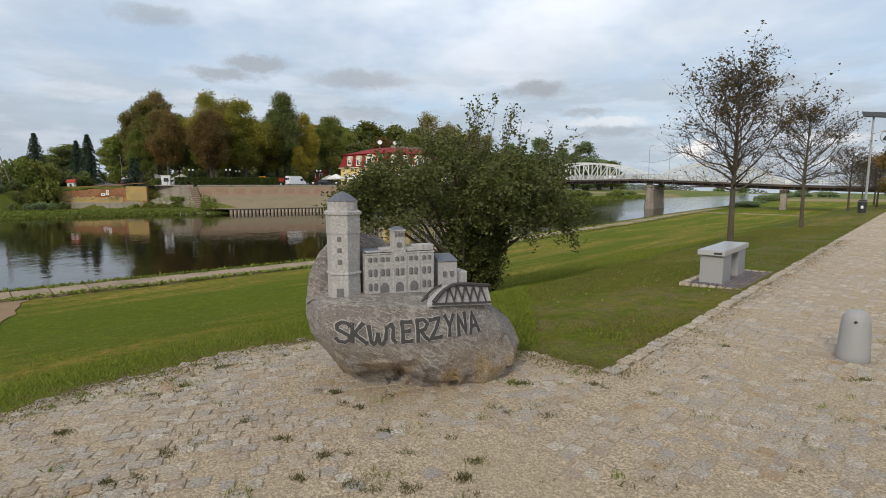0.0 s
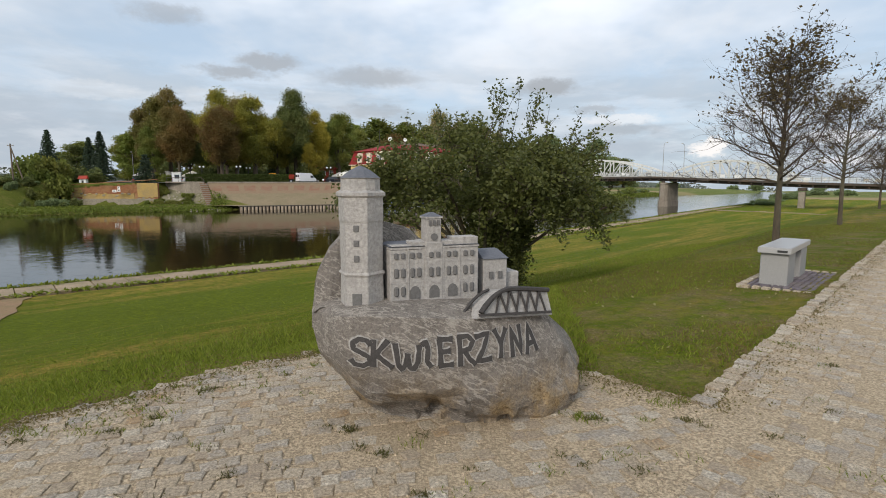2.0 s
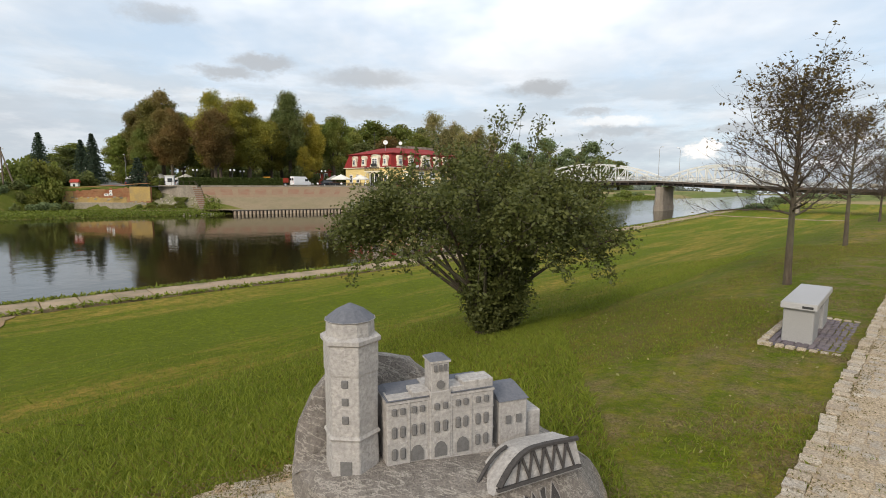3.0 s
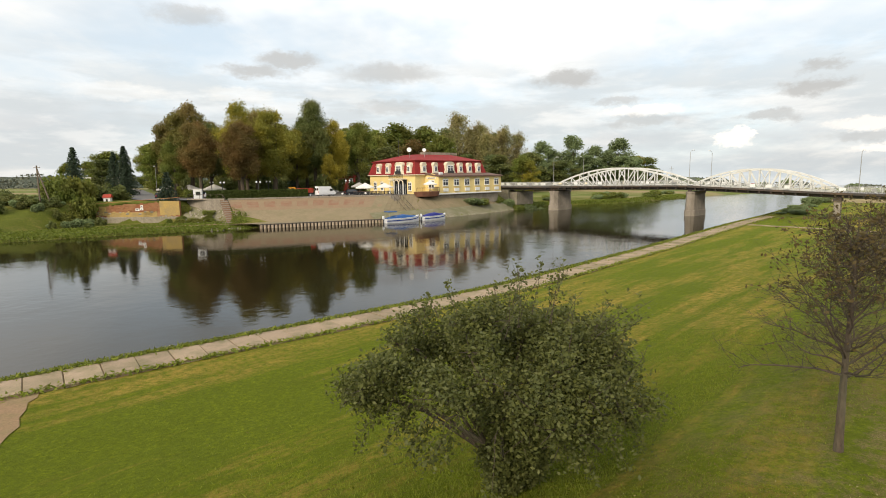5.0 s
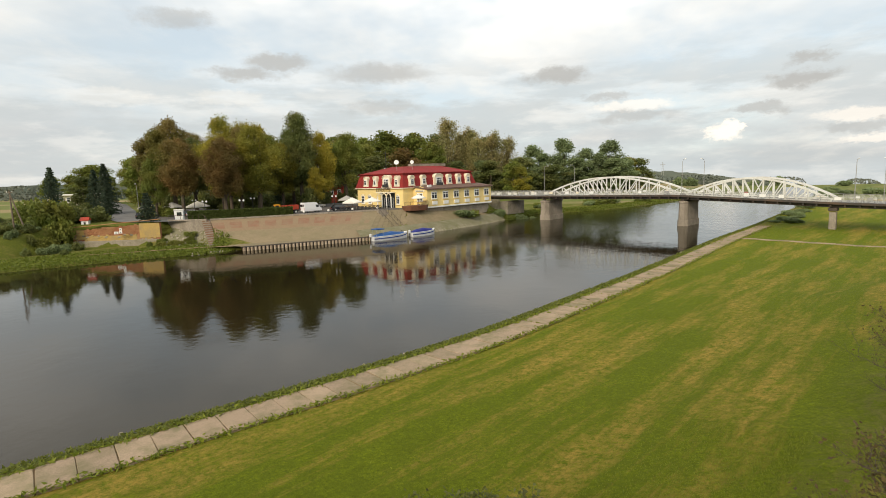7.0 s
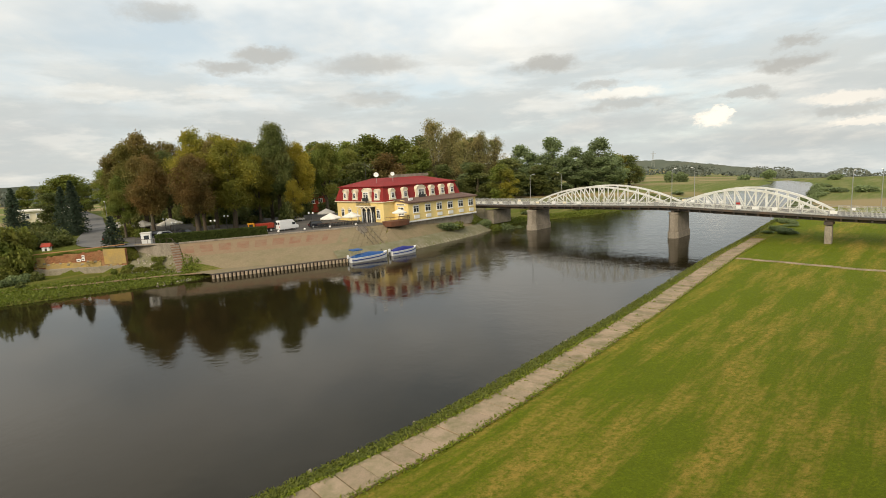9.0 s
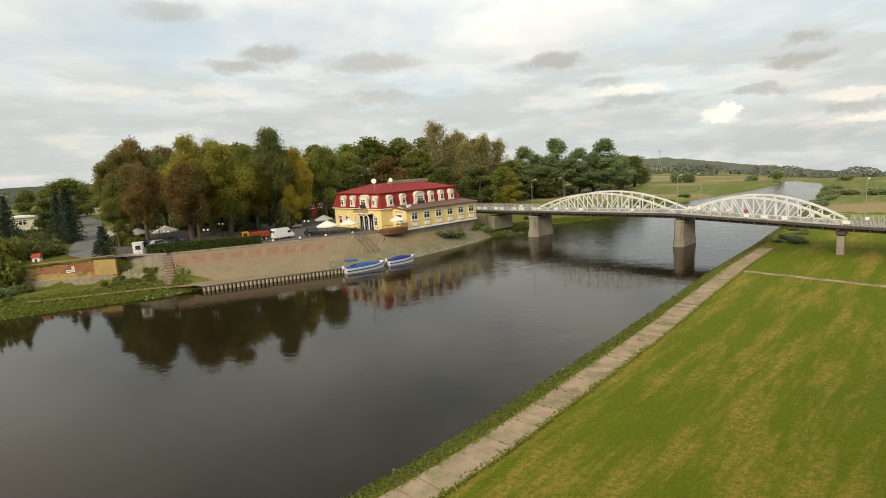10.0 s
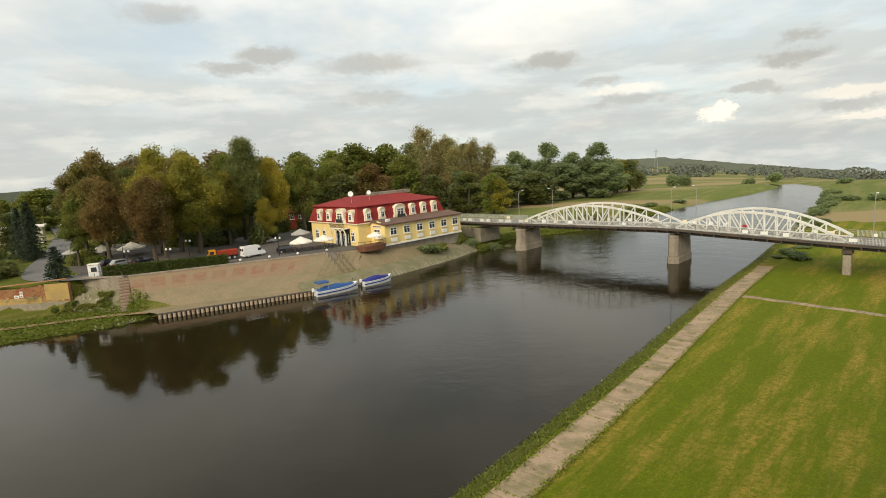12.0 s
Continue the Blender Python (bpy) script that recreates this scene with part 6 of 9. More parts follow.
# grass creeping over the edges and joints of the slab path
EDGE = []
for i in keep_idx[:-2]:
    for k in range(60 if NS[i][1] < 70 else 24):
        ln_ = gpath if k % 3 else wpath
        q_ = at_run(ln_, run[i] + rg.random()) + np.array((rg.gauss(0, 0.17), rg.gauss(0, 0.17)))
        EDGE.append((q_[0], q_[1]))
    if i % 3 == 0:
        for k in range(26):
            q_ = at_run(gpath, s_first + 1.5 * (i // 3 * 2)) * (1 - k / 26) + at_run(wpath, s_first + 1.5 * (i // 3 * 2)) * (k / 26)
            if rg.random() < 0.4:
                EDGE.append((q_[0] + rg.gauss(0, 0.05), q_[1] + rg.gauss(0, 0.05)))
EDGE = np.array(EDGE)
single("path_grass", leaf_shape(np.c_[EDGE, np.full(len(EDGE), P + 0.04)], 0.13, 15, 1.2, 2.2), BLADE, "grass creeping over the edges of the slab path", "grass", "stuff")
# tall weeds on the far bank
FP = []
for k in range(38000):
    i = int(np.argmin(np.abs(FS_NEAR[:, 0] + rg.uniform(54, 100)))) if k % 2 else rg.randrange(int(len(FS_NEAR) * 0.36), int(len(FS_NEAR) * 0.8))
    d = rg.uniform(0.2, 13) if k % 2 else rg.uniform(0.2, 4)
    t_ = FS_NEAR[min(i + 1, len(FS_NEAR) - 1)] - FS_NEAR[max(0, i - 1)]
    t_ = t_ / max(1e-6, np.hypot(*t_))
    FP.append((FS_NEAR[i][0] - t_[1] * d + rg.gauss(0, 0.3), FS_NEAR[i][1] + t_[0] * d + rg.gauss(0, 0.3)))
FP = np.array(FP)
fd, _ = to_line(FP[:, 0], FP[:, 1], FS)
FP = FP[(fd > 0.2) & ~((FP[:, 0] > -36) & (FP[:, 1] > 108) & (FP[:, 1] < 152) & (np.random.RandomState(5).uniform(0, 1, len(FP)) < 0.7)) & ~((FP[:, 0] > -55) & (FP[:, 1] < 118) & (FP[:, 1] > 90))]
fz = height(FP[:, 0], FP[:, 1])
single("bank_weeds", leaf_shape(np.c_[FP, fz + np.random.RandomState(2).uniform(0, 0.32, len(FP))], 0.30, 6, 0.5, 1.5), WEED, "tall rank weeds along the far bank", "weeds", "stuff")


# ---- the hotel: yellow house with a red mansard roof, low river wing, terrace ----
HD, HN = Vector((0.596, 0.803, 0)), Vector((-0.803, 0.596, 0))
G0 = Vector((-24.8, 130.2, 0))
HROT = math.atan2(0.803, 0.596)
hotel = thing("hotel", "yellow riverside hotel with red mansard roof and dormers", "hotel", x=G0.x, y=G0.y, rz=HROT)
X0, X1, Y0, Y1 = -3.2, 21.7, 5.0, 24.0
FL, EAVE, BREAK, TOP = 1.0, 5.8, 9.3, 11.0
part("wall", Shape().prism([(X0, Y0), (X1, Y0), (X1, Y1), (X0, Y1)], FL - 2.5, EAVE), PLASTER, hotel)


def ringed(lo, hi, z0, z1):
    a, b = lo, hi
    return Shape().prism([(X0 - a, Y0 - a), (X1 + a, Y0 - a), (X1 + a, Y1 + a), (X0 - a, Y1 + a)], z0, z1,
                         [(X0 - b, Y0 - b), (X1 + b, Y0 - b), (X1 + b, Y1 + b), (X0 - b, Y1 + b)])


mans = part("mansard_roof", ringed(0.35, -0.75, EAVE, BREAK), ROOF, hotel)
part("upper_roof", ringed(-0.35, -6.5, BREAK, TOP), ROOF, hotel)
part("eaves_trim", ringed(-0.28, -0.28, BREAK - 0.12, BREAK + 0.04), ROOF, hotel, "dark red eaves board")
part("gutter", ringed(0.45, 0.45, EAVE - 0.16, EAVE + 0.02), CREAM, hotel, "cream cornice under the mansard")
# standing ribs of the metal tiles
for k in range(1, 25):
    u = k / 25
    x = X0 + (X1 - X0) * u
    part("roof_rib", Shape().tube([(x, Y0 - 0.36, EAVE), (x, Y0 + 0.74, BREAK)], [0.04, 0.04], 4), ROOF, mans)
for k in range(1, 19):
    y = Y0 + (Y1 - Y0) * k / 19
    part("roof_rib", Shape().tube([(X0 - 0.36, y, EAVE), (X0 + 0.74, y, BREAK)], [0.04, 0.04], 4), ROOF, mans)


def window(parent, w, h, sill=True, arched=False):
    """A white casement window: frame, panes, cross bar; built facing -y with its foot at the origin."""
    o = new("window")
    o.parent = parent
    part("frame", bevelled(Shape().box((0, 0, h / 2), (w + 0.24, 0.14, h + 0.24)), 0.02), WHITE, o)
    for sx in (-1, 1):
        part("pane", Shape().box((sx * w * 0.26, -0.06, h * 0.36), (w * 0.42, 0.06, h * 0.58)), GLASS, o)
        part("pane", Shape().box((sx * w * 0.26, -0.06, h * 0.84), (w * 0.42, 0.06, h * 0.24)), GLASS, o)
    if sill:
        part("sill", Shape().box((0, -0.12, -0.12), (w + 0.5, 0.3, 0.1)), CREAM, o)
    if arched:
        part("hood", Shape().tube([(-w * 0.62, -0.08, h + 0.1), (-w * 0.3, -0.1, h + 0.34), (0, -0.1, h + 0.42), (w * 0.3, -0.1, h + 0.34), (w * 0.62, -0.08, h + 0.1)], [0.1] * 5, 5), CREAM, o)
    return o


def dormer(x, y, rz, big=False):
    """A cream dormer with a curved head and flared cheeks standing on the mansard."""
    w, h = (2.9, 3.0) if big else (1.45, 2.55)
    o = new("dormer")
    o.parent = hotel
    o.matrix_basis = Matrix.LocRotScale((x, y, EAVE + (0.35 if not big else 0.1)), Euler((0, 0, rz)), None)
    head = [(-w * 0.5, h * 0.72), (-w * 0.4, h * 0.9), (-w * 0.18, h), (w * 0.18, h), (w * 0.4, h * 0.9), (w * 0.5, h * 0.72)]
    prof = [(-w * 0.72, 0), (w * 0.72, 0), (w * 0.52, h * 0.35)] + [(a, b) for a, b in reversed(head)] + [(-w * 0.52, h * 0.35)]
    n = len(prof)
    face = Shape().add([(a, -0.12, b) for a, b in prof] + [(a, 2.0 if big else 1.5, b) for a, b in prof], [tuple(range(n))] + [(i, n + i, n + (i + 1) % n, (i + 1) % n) for i in range(n)])
    part("face", face, CREAM, o, "cream surround")
    hd = Shape()
    m = len(head)
    hd.add([(a * 1.08, -0.3, b + 0.06) for a, b in head] + [(a * 1.08, 2.2 if big else 1.7, b + 0.06) for a, b in head] + [(a * 1.08, -0.3, b - 0.08) for a, b in head],
           [(i, i + 1, m + i + 1, m + i) for i in range(m - 1)] + [(2 * m + i, 2 * m + i + 1, i + 1, i) for i in range(m - 1)])
    part("head", hd, CREAM, o)
    if big:
        for sx in (-0.45, 0.45):
            wi = window(o, 0.75, 1.5, False)
            wi.location = (sx, -0.16, 0.55)
        part("balcony_rail", Shape().box((0, -0.5, 0.45), (2.3, 0.08, 0.7)), DARK, o, "dark iron balcony rail")
    else:
        wi = window(o, 0.72, 1.2, False)
        wi.location = (0, -0.16, 0.42)
    return o


for k, x in enumerate((-0.6, 3.2, 8.2, 12.0, 15.4, 18.8)):
    dormer(x, Y0 - 0.28, 0.0, k == 2)
for k, y in enumerate((6.9, 10.9, 15.6, 19.6)):
    dormer(X0 - 0.28, y, -math.pi / 2, k == 1)
# ground floor of the left front: arched doors, windows
for y in (7.0, 18.5, 21.5):
    wi = window(hotel, 1.1, 1.9, True, True)
    wi.matrix_basis = Matrix.LocRotScale((X0 - 0.06, y, FL + 0.9), Euler((0, 0, -math.pi / 2)), None)
porch = new("porch")
porch.parent = hotel
PY = 10.9
part("balcony_slab", bevelled(Shape().box((X0 - 0.75, PY, FL + 3.75), (1.5, 6.0, 0.26)), 0.04), CREAM, porch, "cream balcony slab")
part("balcony_rail", Shape().box((X0 - 1.42, PY, FL + 4.75), (0.06, 5.8, 0.08)), DARK, porch, "dark iron rail")
for k in range(20):
    part("baluster", Shape().box((X0 - 1.42, PY - 2.8 + 0.295 * k, FL + 4.3), (0.05, 0.09, 0.86)), DARK, porch)
# flat dark sheet on the wall, painted shade of the entrance interior
part("entrance_shade", Shape().box((X0 - 0.03, PY, FL + 1.8), (0.08, 5.4, 3.6)), DARK, porch, "dark sheet standing for the shaded entrance")
for k in range(4):
    y = PY - 2.7 + 1.8 * k
    part("column", Shape().cyl((X0 - 1.25, y, FL), 0.14, 2.5, 10), WHITE, porch, "pale portal column")
    part("capital", bevelled(Shape().box((X0 - 1.25, y, FL + 2.55), (0.4, 0.4, 0.14)), 0.03), CREAM, porch)
for k in range(3):
    y = PY - 1.8 + 1.8 * k
    part("arch", Shape().tube([(X0 - 1.25, y - 0.9 * math.cos(a_), FL + 2.6 + 0.9 * math.sin(a_)) for a_ in np.linspace(0, math.pi, 11)], [0.13] * 11, 6), CREAM, porch, "cream arch")
    part("door", Shape().box((X0 - 0.1, y, FL + 1.25), (0.08, 1.5, 2.5)), GLASS, porch, "dark glazed door")
    for dy in (-0.4, 0.4):
        part("door_frame", Shape().box((X0 - 0.16, y + dy, FL + 1.25), (0.05, 0.09, 2.45)), WHITE, porch)
# river wing
wing = new("river_wing")
wing.parent = hotel
part("wing_wall", Shape().prism([(0, 0), (22.6, 0), (22.6, Y0), (0, Y0)], FL + 0.15, 5.15), PLASTER, wing)
part("wing_base", bevelled(Shape().box((11.3, 0.1, FL + 0.05), (22.9, 0.5, 0.35)), 0.04), WHITE, wing, "white base beam")
part("support_slab", Shape().prism([(0.3, 0.7), (22.3, 0.7), (22.3, Y0), (0.3, Y0)], FL - 2.6, FL + 0.1), CONCRETE, wing)
part("wing_roof", Shape().add([(-0.3, -0.5, 5.15), (22.9, -0.5, 5.15), (22.9, Y0, 5.85), (-0.3, Y0, 5.85), (-0.3, -0.5, 5.45), (22.9, -0.5, 5.45), (22.9, Y0, 6.15), (-0.3, Y0, 6.15)],
                              [(3, 2, 1, 0), (4, 5, 6, 7), (0, 1, 5, 4), (1, 2, 6, 5), (2, 3, 7, 6), (3, 0, 4, 7)]), ROOF_G, wing, "low brown flat roof")
for k in range(6):
    wi = window(wing, 1.55, 1.5, True, True)
    wi.location = (2.2 + k * 3.7, -0.04, FL + 2.0)
    part("flower_box", Shape().box((2.2 + k * 3.7, -0.2, FL + 1.0), (1.5, 0.25, 0.8)), WHITE, wing, "pale panel under the window")
part("name_gable", Shape().add([(-0.02 - 0.05, 0.1, FL), (-0.07, 4.9, FL), (-0.07, 4.9, 5.2), (-0.07, 4.0, 5.6), (-0.07, 2.5, 6.0), (-0.07, 1.0, 5.6), (-0.07, 0.1, 5.2)] +
                               [(0.25, 0.1, FL), (0.25, 4.9, FL), (0.25, 4.9, 5.2), (0.25, 4.0, 5.6), (0.25, 2.5, 6.0), (0.25, 1.0, 5.6), (0.25, 0.1, 5.2)],
                               [(6, 5, 4, 3, 2, 1, 0), tuple(range(7, 14))] + [(i, (i + 1) % 7, 7 + (i + 1) % 7, 7 + i) for i in range(7)]), PLASTER, wing, "curved parapet gable")
part("name_board", Shape().box((-0.14, 2.5, 4.9), (0.06, 3.4, 0.5)), CREAM, wing, "cream board with faded dark lettering")
part("lettering", Shape().box((-0.18, 2.5, 4.9), (0.02, 2.6, 0.18)), DARK, wing, "row of unreadable dark lettering")
wi = window(wing, 1.9, 1.8, True)
wi.matrix_basis = Matrix.LocRotScale((-0.1, 2.5, FL + 1.5), Euler((0, 0, -math.pi / 2)), None)
for dx, dy in ((1.9, 0.0), (2.6, 0.2)):
    part("air_unit", bevelled(Shape().box((dx, 1.6 + dy, 6.0), (0.6, 0.45, 0.6)), 0.04), WHITE, wing, "white roof ventilation unit")
# roof fittings
part("ridge_box", Shape().box((11.5, 12.5, TOP + 0.3), (12.0, 1.6, 0.7)), CONCRETE, hotel, "long grey roof light")
for x, y, r in ((-1.2, 9.5, 0.6), (3.0, 8.6, 0.48)):
    d_ = thing("satellite_dish", "white satellite dish on the hotel roof", "satellite dish", "roof dishes")
    d_.matrix_basis = Matrix.Translation(G0 + HD * x + HN * y + Vector((0, 0, 10.0))) @ pose(0, 0, 0, 0, 0, 0)
    part("mast", Shape().cyl((0, 0, 0), 0.05, 1.9, 6), RAIL, d_)
    ds = part("bowl", Shape().lathe([(0.05, 0.0), (r * 0.5, 0.06), (r, 0.24), (r * 0.97, 0.27), (r * 0.5, 0.1), (0.03, 0.04)], 18), WHITE, d_, smooth=True)
    ds.matrix_basis = Matrix.LocRotScale((0, -0.1, 1.9), Euler((radians(72), 0, radians(15))), None)
am = G0 + HD * 0.5 + HN * 16
an = thing("roof_aerial", "thin dark radio mast on the hotel roof", "aerial", x=am.x, y=am.y, z=10.5)
part("mast", Shape().cyl((0, 0, 0), 0.07, 4.6, 6), DARK, an)
part("crossbar", Shape().box((0, 0, 4.0), (1.2, 0.06, 0.06)), DARK, an)
# terrace planter in the shape of a barge, with an umbrella
tp = G0 + HD * -3.4 + HN * 0.5
terr = thing("terrace_deck", "brown boarded terrace deck shaped like a barge", "terrace", x=tp.x, y=tp.y, z=1.2, rz=HROT)
outl = [(-3.1, -0.2), (-2.4, -1.2), (-0.8, -1.7), (1.6, -1.7), (2.7, -1.2), (2.7, 1.2), (-2.6, 1.4)]
part("hull", bevelled(Shape().prism(outl, -0.6, 0.55, [(a * 1.08, b * 1.12) for a, b in outl]), 0.04), WOOD, terr)
part("rail", Shape().tube([(a * 1.06, b * 1.1, 1.45) for a, b in outl[:5]], [0.05] * 5, 5), WOOD, terr)
for a, b in outl[:5]:
    part("rail_post", Shape().cyl((a * 1.06, b * 1.1, 0.5), 0.04, 0.95, 6), WOOD, terr)


def umbrella(x, y, z, r, h, label, group, mat=CANVAS):
    o = thing("parasol", label, "parasol", group, x=x, y=y, z=z)
    part("pole", Shape().cyl((0, 0, 0), 0.05, h * 0.95, 8), WOOD, o)
    n = 8
    vs = [(0, 0, h)] + [(r * math.cos(math.pi * 2 * k / n), r * math.sin(math.pi * 2 * k / n), h - 0.46 * r) for k in range(n)] + [(r * math.cos(math.pi * 2 * k / n), r * math.sin(math.pi * 2 * k / n), h - 0.46 * r - 0.22) for k in range(n)]
    fs = [(0, 1 + k, 1 + (k + 1) % n) for k in range(n)] + [(1 + k, 1 + n + k, 1 + n + (k + 1) % n, 1 + (k + 1) % n) for k in range(n)]
    part("canopy", Shape().add(vs, fs), mat, o)
    part("base", bevelled(Shape().box((0, 0, 0.06), (0.6, 0.6, 0.12)), 0.03), CONCRETE, o)
    return o


umbrella(-42.6, 128.0, YARD, 2.5, 3.0, "large cream market parasol over cafe tables", "cafe parasols")
umbrella(-38.4, 130.3, YARD, 2.2, 2.9, "large cream market parasol over cafe tables", "cafe parasols")
umbrella(tp.x + 0.8, tp.y + 0.2, 1.9, 1.7, 2.4, "cream parasol on the terrace deck", "cafe parasols")
umbrella(-49.5, 143, YARD, 2.4, 3.0, "grey-beige parasol beside the red house", "cafe parasols", CANVAS_G)
for k, (x, y) in enumerate(((-85.5, 131.0), (-90.5, 128.0), (-96.0, 126.5))):
    umbrella(x, y, YARD, 3.0 - 0.2 * k, 3.1, "pale canvas beer garden canopy under the trees", "garden canopies", CANVAS if k == 0 else CANVAS_G)
for k in range(5):
    x, y = -43.5 + 1.6 * k, 124.6 + 1.25 * k
    f = thing("cafe_fence_panel", "dark low fence panel round the cafe tables", "fence", "cafe fence", x=x, y=y, z=YARD + 0.02, rz=0.66)
    for i in range(6):
        part("slat", Shape().box((-0.8 + 0.32 * i, 0, 0.5), (0.2, 0.04, 0.8)), DARK, f)
    part("rail", Shape().box((0, 0.04, 0.9), (2.0, 0.06, 0.08)), WOOD, f)

# red-roofed house behind the trees
rh = thing("red_house", "small house with dark red walls and a red tiled roof", "house", x=-69.0, y=177.0, z=YARD, rz=HROT - 0.2)
part("wall", Shape().box((0, 0, 2.2), (9, 8, 5.0)), TANK_R, rh)
part("roof", Shape().prism([(-5, -4.6), (5, -4.6), (5, 4.6), (-5, 4.6)], 4.6, 7.4, [(-3, -0.2), (3, -0.2), (3, 0.2), (-3, 0.2)]), ROOF, rh)
for x in (-2.5, 0.2, 2.8):
    wi = window(rh, 1.1, 1.3)
    wi.location = (x, -4.05, 2.6)
wi = window(rh, 1.1, 1.3)
wi.matrix_basis = Matrix.LocRotScale((-4.55, 0, 2.6), Euler((0, 0, -math.pi / 2)), None)
# flat-roofed house on the left and its neighbour
lh = thing("flat_house", "pale flat-roofed house half hidden by gardens", "house", x=-150.0, y=160.0, z=0.9, rz=0.75)
part("wall", Shape().box((0, 0, 2.6), (15, 9, 5.2)), CREAM, lh)
part("roof", bevelled(Shape().box((0, 0, 5.4), (16.4, 10.4, 0.5)), 0.05), CANVAS, lh, "pale overhanging roof slab")
part("chimney", Shape().box((2, 1, 6.2), (1.2, 1.0, 1.4)), CONCRETE, lh)
for x in (-5.2, -1.5, 2.2, 5.6):
    wi = window(lh, 1.9, 1.5)
    wi.location = (x, -4.55, 3.0)
mh = thing("garden_playhouse", "tiny white playhouse with a red roof", "playhouse", x=-90.6, y=101.4, z=0.75, rz=0.4)
part("wall", Shape().box((0, 0, 0.5), (1.3, 1.1, 1.2)), WHITE, mh)
part("roof", Shape().prism([(-0.85, -0.75), (0.85, -0.75), (0.85, 0.75), (-0.85, 0.75)], 1.05, 1.75, [(-0.8, -0.05), (0.8, -0.05), (0.8, 0.05), (-0.8, 0.05)]), TANK_R, mh)
part("door", Shape().box((0, -0.56, 0.4), (0.35, 0.03, 0.7)), DARK, mh)

# kiosk, hedge, lamps, pole
ki = thing("ticket_kiosk", "small white and blue kiosk box beside the hedge", "kiosk", x=-72.9, y=106.6, z=YARD, rz=0.5)
part("body", bevelled(Shape().box((0, 0, 1.1), (1.7, 1.5, 2.2)), 0.05), WHITE, ki)
part("side_panel", Shape().box((-0.87, 0, 1.1), (0.04, 1.3, 1.9)), NAVY, ki, "blue side panel")
part("roof", bevelled(Shape().box((0, 0, 2.25), (1.9, 1.7, 0.14)), 0.03), CANVAS, ki)
part("hatch", Shape().box((0.1, -0.77, 1.35), (0.9, 0.04, 0.8)), GLASS, ki)
HA, HB = EA + np.array((-5.2, 0.4)), EA + (EB - EA) * 0.47 + np.array((-0.6, 1.0))
hedge = thing("hedge", "long clipped dark green hedge along the promenade", "hedge", x=0, y=0, z=0)
r_ = np.random.RandomState(44)
u_ = r_.uniform(0, 1, 9000)
face_ = r_.randint(0, 3, 9000)
off = np.where(face_ == 0, -0.55, np.where(face_ == 1, 0.55, r_.uniform(-0.55, 0.55, 9000))) + r_.normal(0, 0.05, 9000)
hz = np.where(face_ == 2, 1.8, r_.uniform(0.0, 1.8, 9000)) + r_.normal(0, 0.05, 9000)
hd_ = (HB - HA) / np.hypot(*(HB - HA))
hp = HA + u_[:, None] * (HB - HA) + off[:, None] * np.array((-hd_[1], hd_[0]))
part("foliage", leaf_shape(np.c_[hp, YARD + hz], 0.30, 45), HEDGE, hedge)
part("core", Shape().box(((HA[0] + HB[0]) / 2, (HA[1] + HB[1]) / 2, YARD + 0.85), (float(np.hypot(*(HB - HA))), 0.95, 1.7), math.atan2(hd_[1], hd_[0])), HEDGE, hedge)
for k, u in enumerate((0.53, 0.68, 0.83, 0.99)):
    p_ = EA + (EB - EA) * u
    gl = thing("globe_light", "low white globe light on the promenade kerb", "lamp", "promenade globes", x=p_[0], y=p_[1], z=YARD + 0.26)
    part("stem", Shape().cyl((0, 0, 0), 0.06, 0.25, 8), DARK, gl)
    part("globe", Shape().lathe([(0.05, 0.2), (0.2, 0.3), (0.26, 0.45), (0.2, 0.6), (0.05, 0.68)], 12), WHITE, gl, smooth=True)
for k, (x, y) in enumerate(((-62.0, 112.5), (-44.8, 122.2), (-70.5, 112.0), (-80, 122), (-37, 135), (-66, 124))):
    pl = thing("park_lamp", "dark park lamp post with twin white globes", "lamp", "park lamps", x=x, y=y, z=YARD)
    part("post", Shape().tube([(0, 0, 0), (0, 0, 3.4)], [0.09, 0.06], 8), DARK, pl)
    part("crossarm", Shape().box((0, 0, 3.35), (0.9, 0.06, 0.06)), DARK, pl)
    for sx in (-0.45, 0.45):
        part("globe", Shape().lathe([(0.04, -0.02), (0.17, 0.08), (0.21, 0.22), (0.16, 0.36), (0.04, 0.43)], 10, (sx, 0, 3.36)), WHITE, pl, smooth=True)
road_lamp(-101.0, 129.0, YARD, 8.0, 2.4, "lane lamps")
ap = thing("utility_pole", "braced wooden A-frame utility pole", "utility pole", x=-96.4, y=91.2, z=on_ground(-96.4, 91.2))
part("pole", Shape().tube([(0, 0, -0.5), (0.1, 0, 7.6)], [0.16, 0.12], 8), WIRE, ap)
part("brace", Shape().tube([(2.0, 0.6, -0.5), (0.1, 0, 7.0)], [0.15, 0.11], 8), WIRE, ap)
part("crossarm", Shape().box((0.1, 0, 7.2), (1.4, 0.1, 0.1)), WIRE, ap)
for sx in (-0.5, 0.1, 0.7):
    part("insulator", Shape().cyl((sx, 0, 7.25), 0.05, 0.2, 8), WHITE, ap)
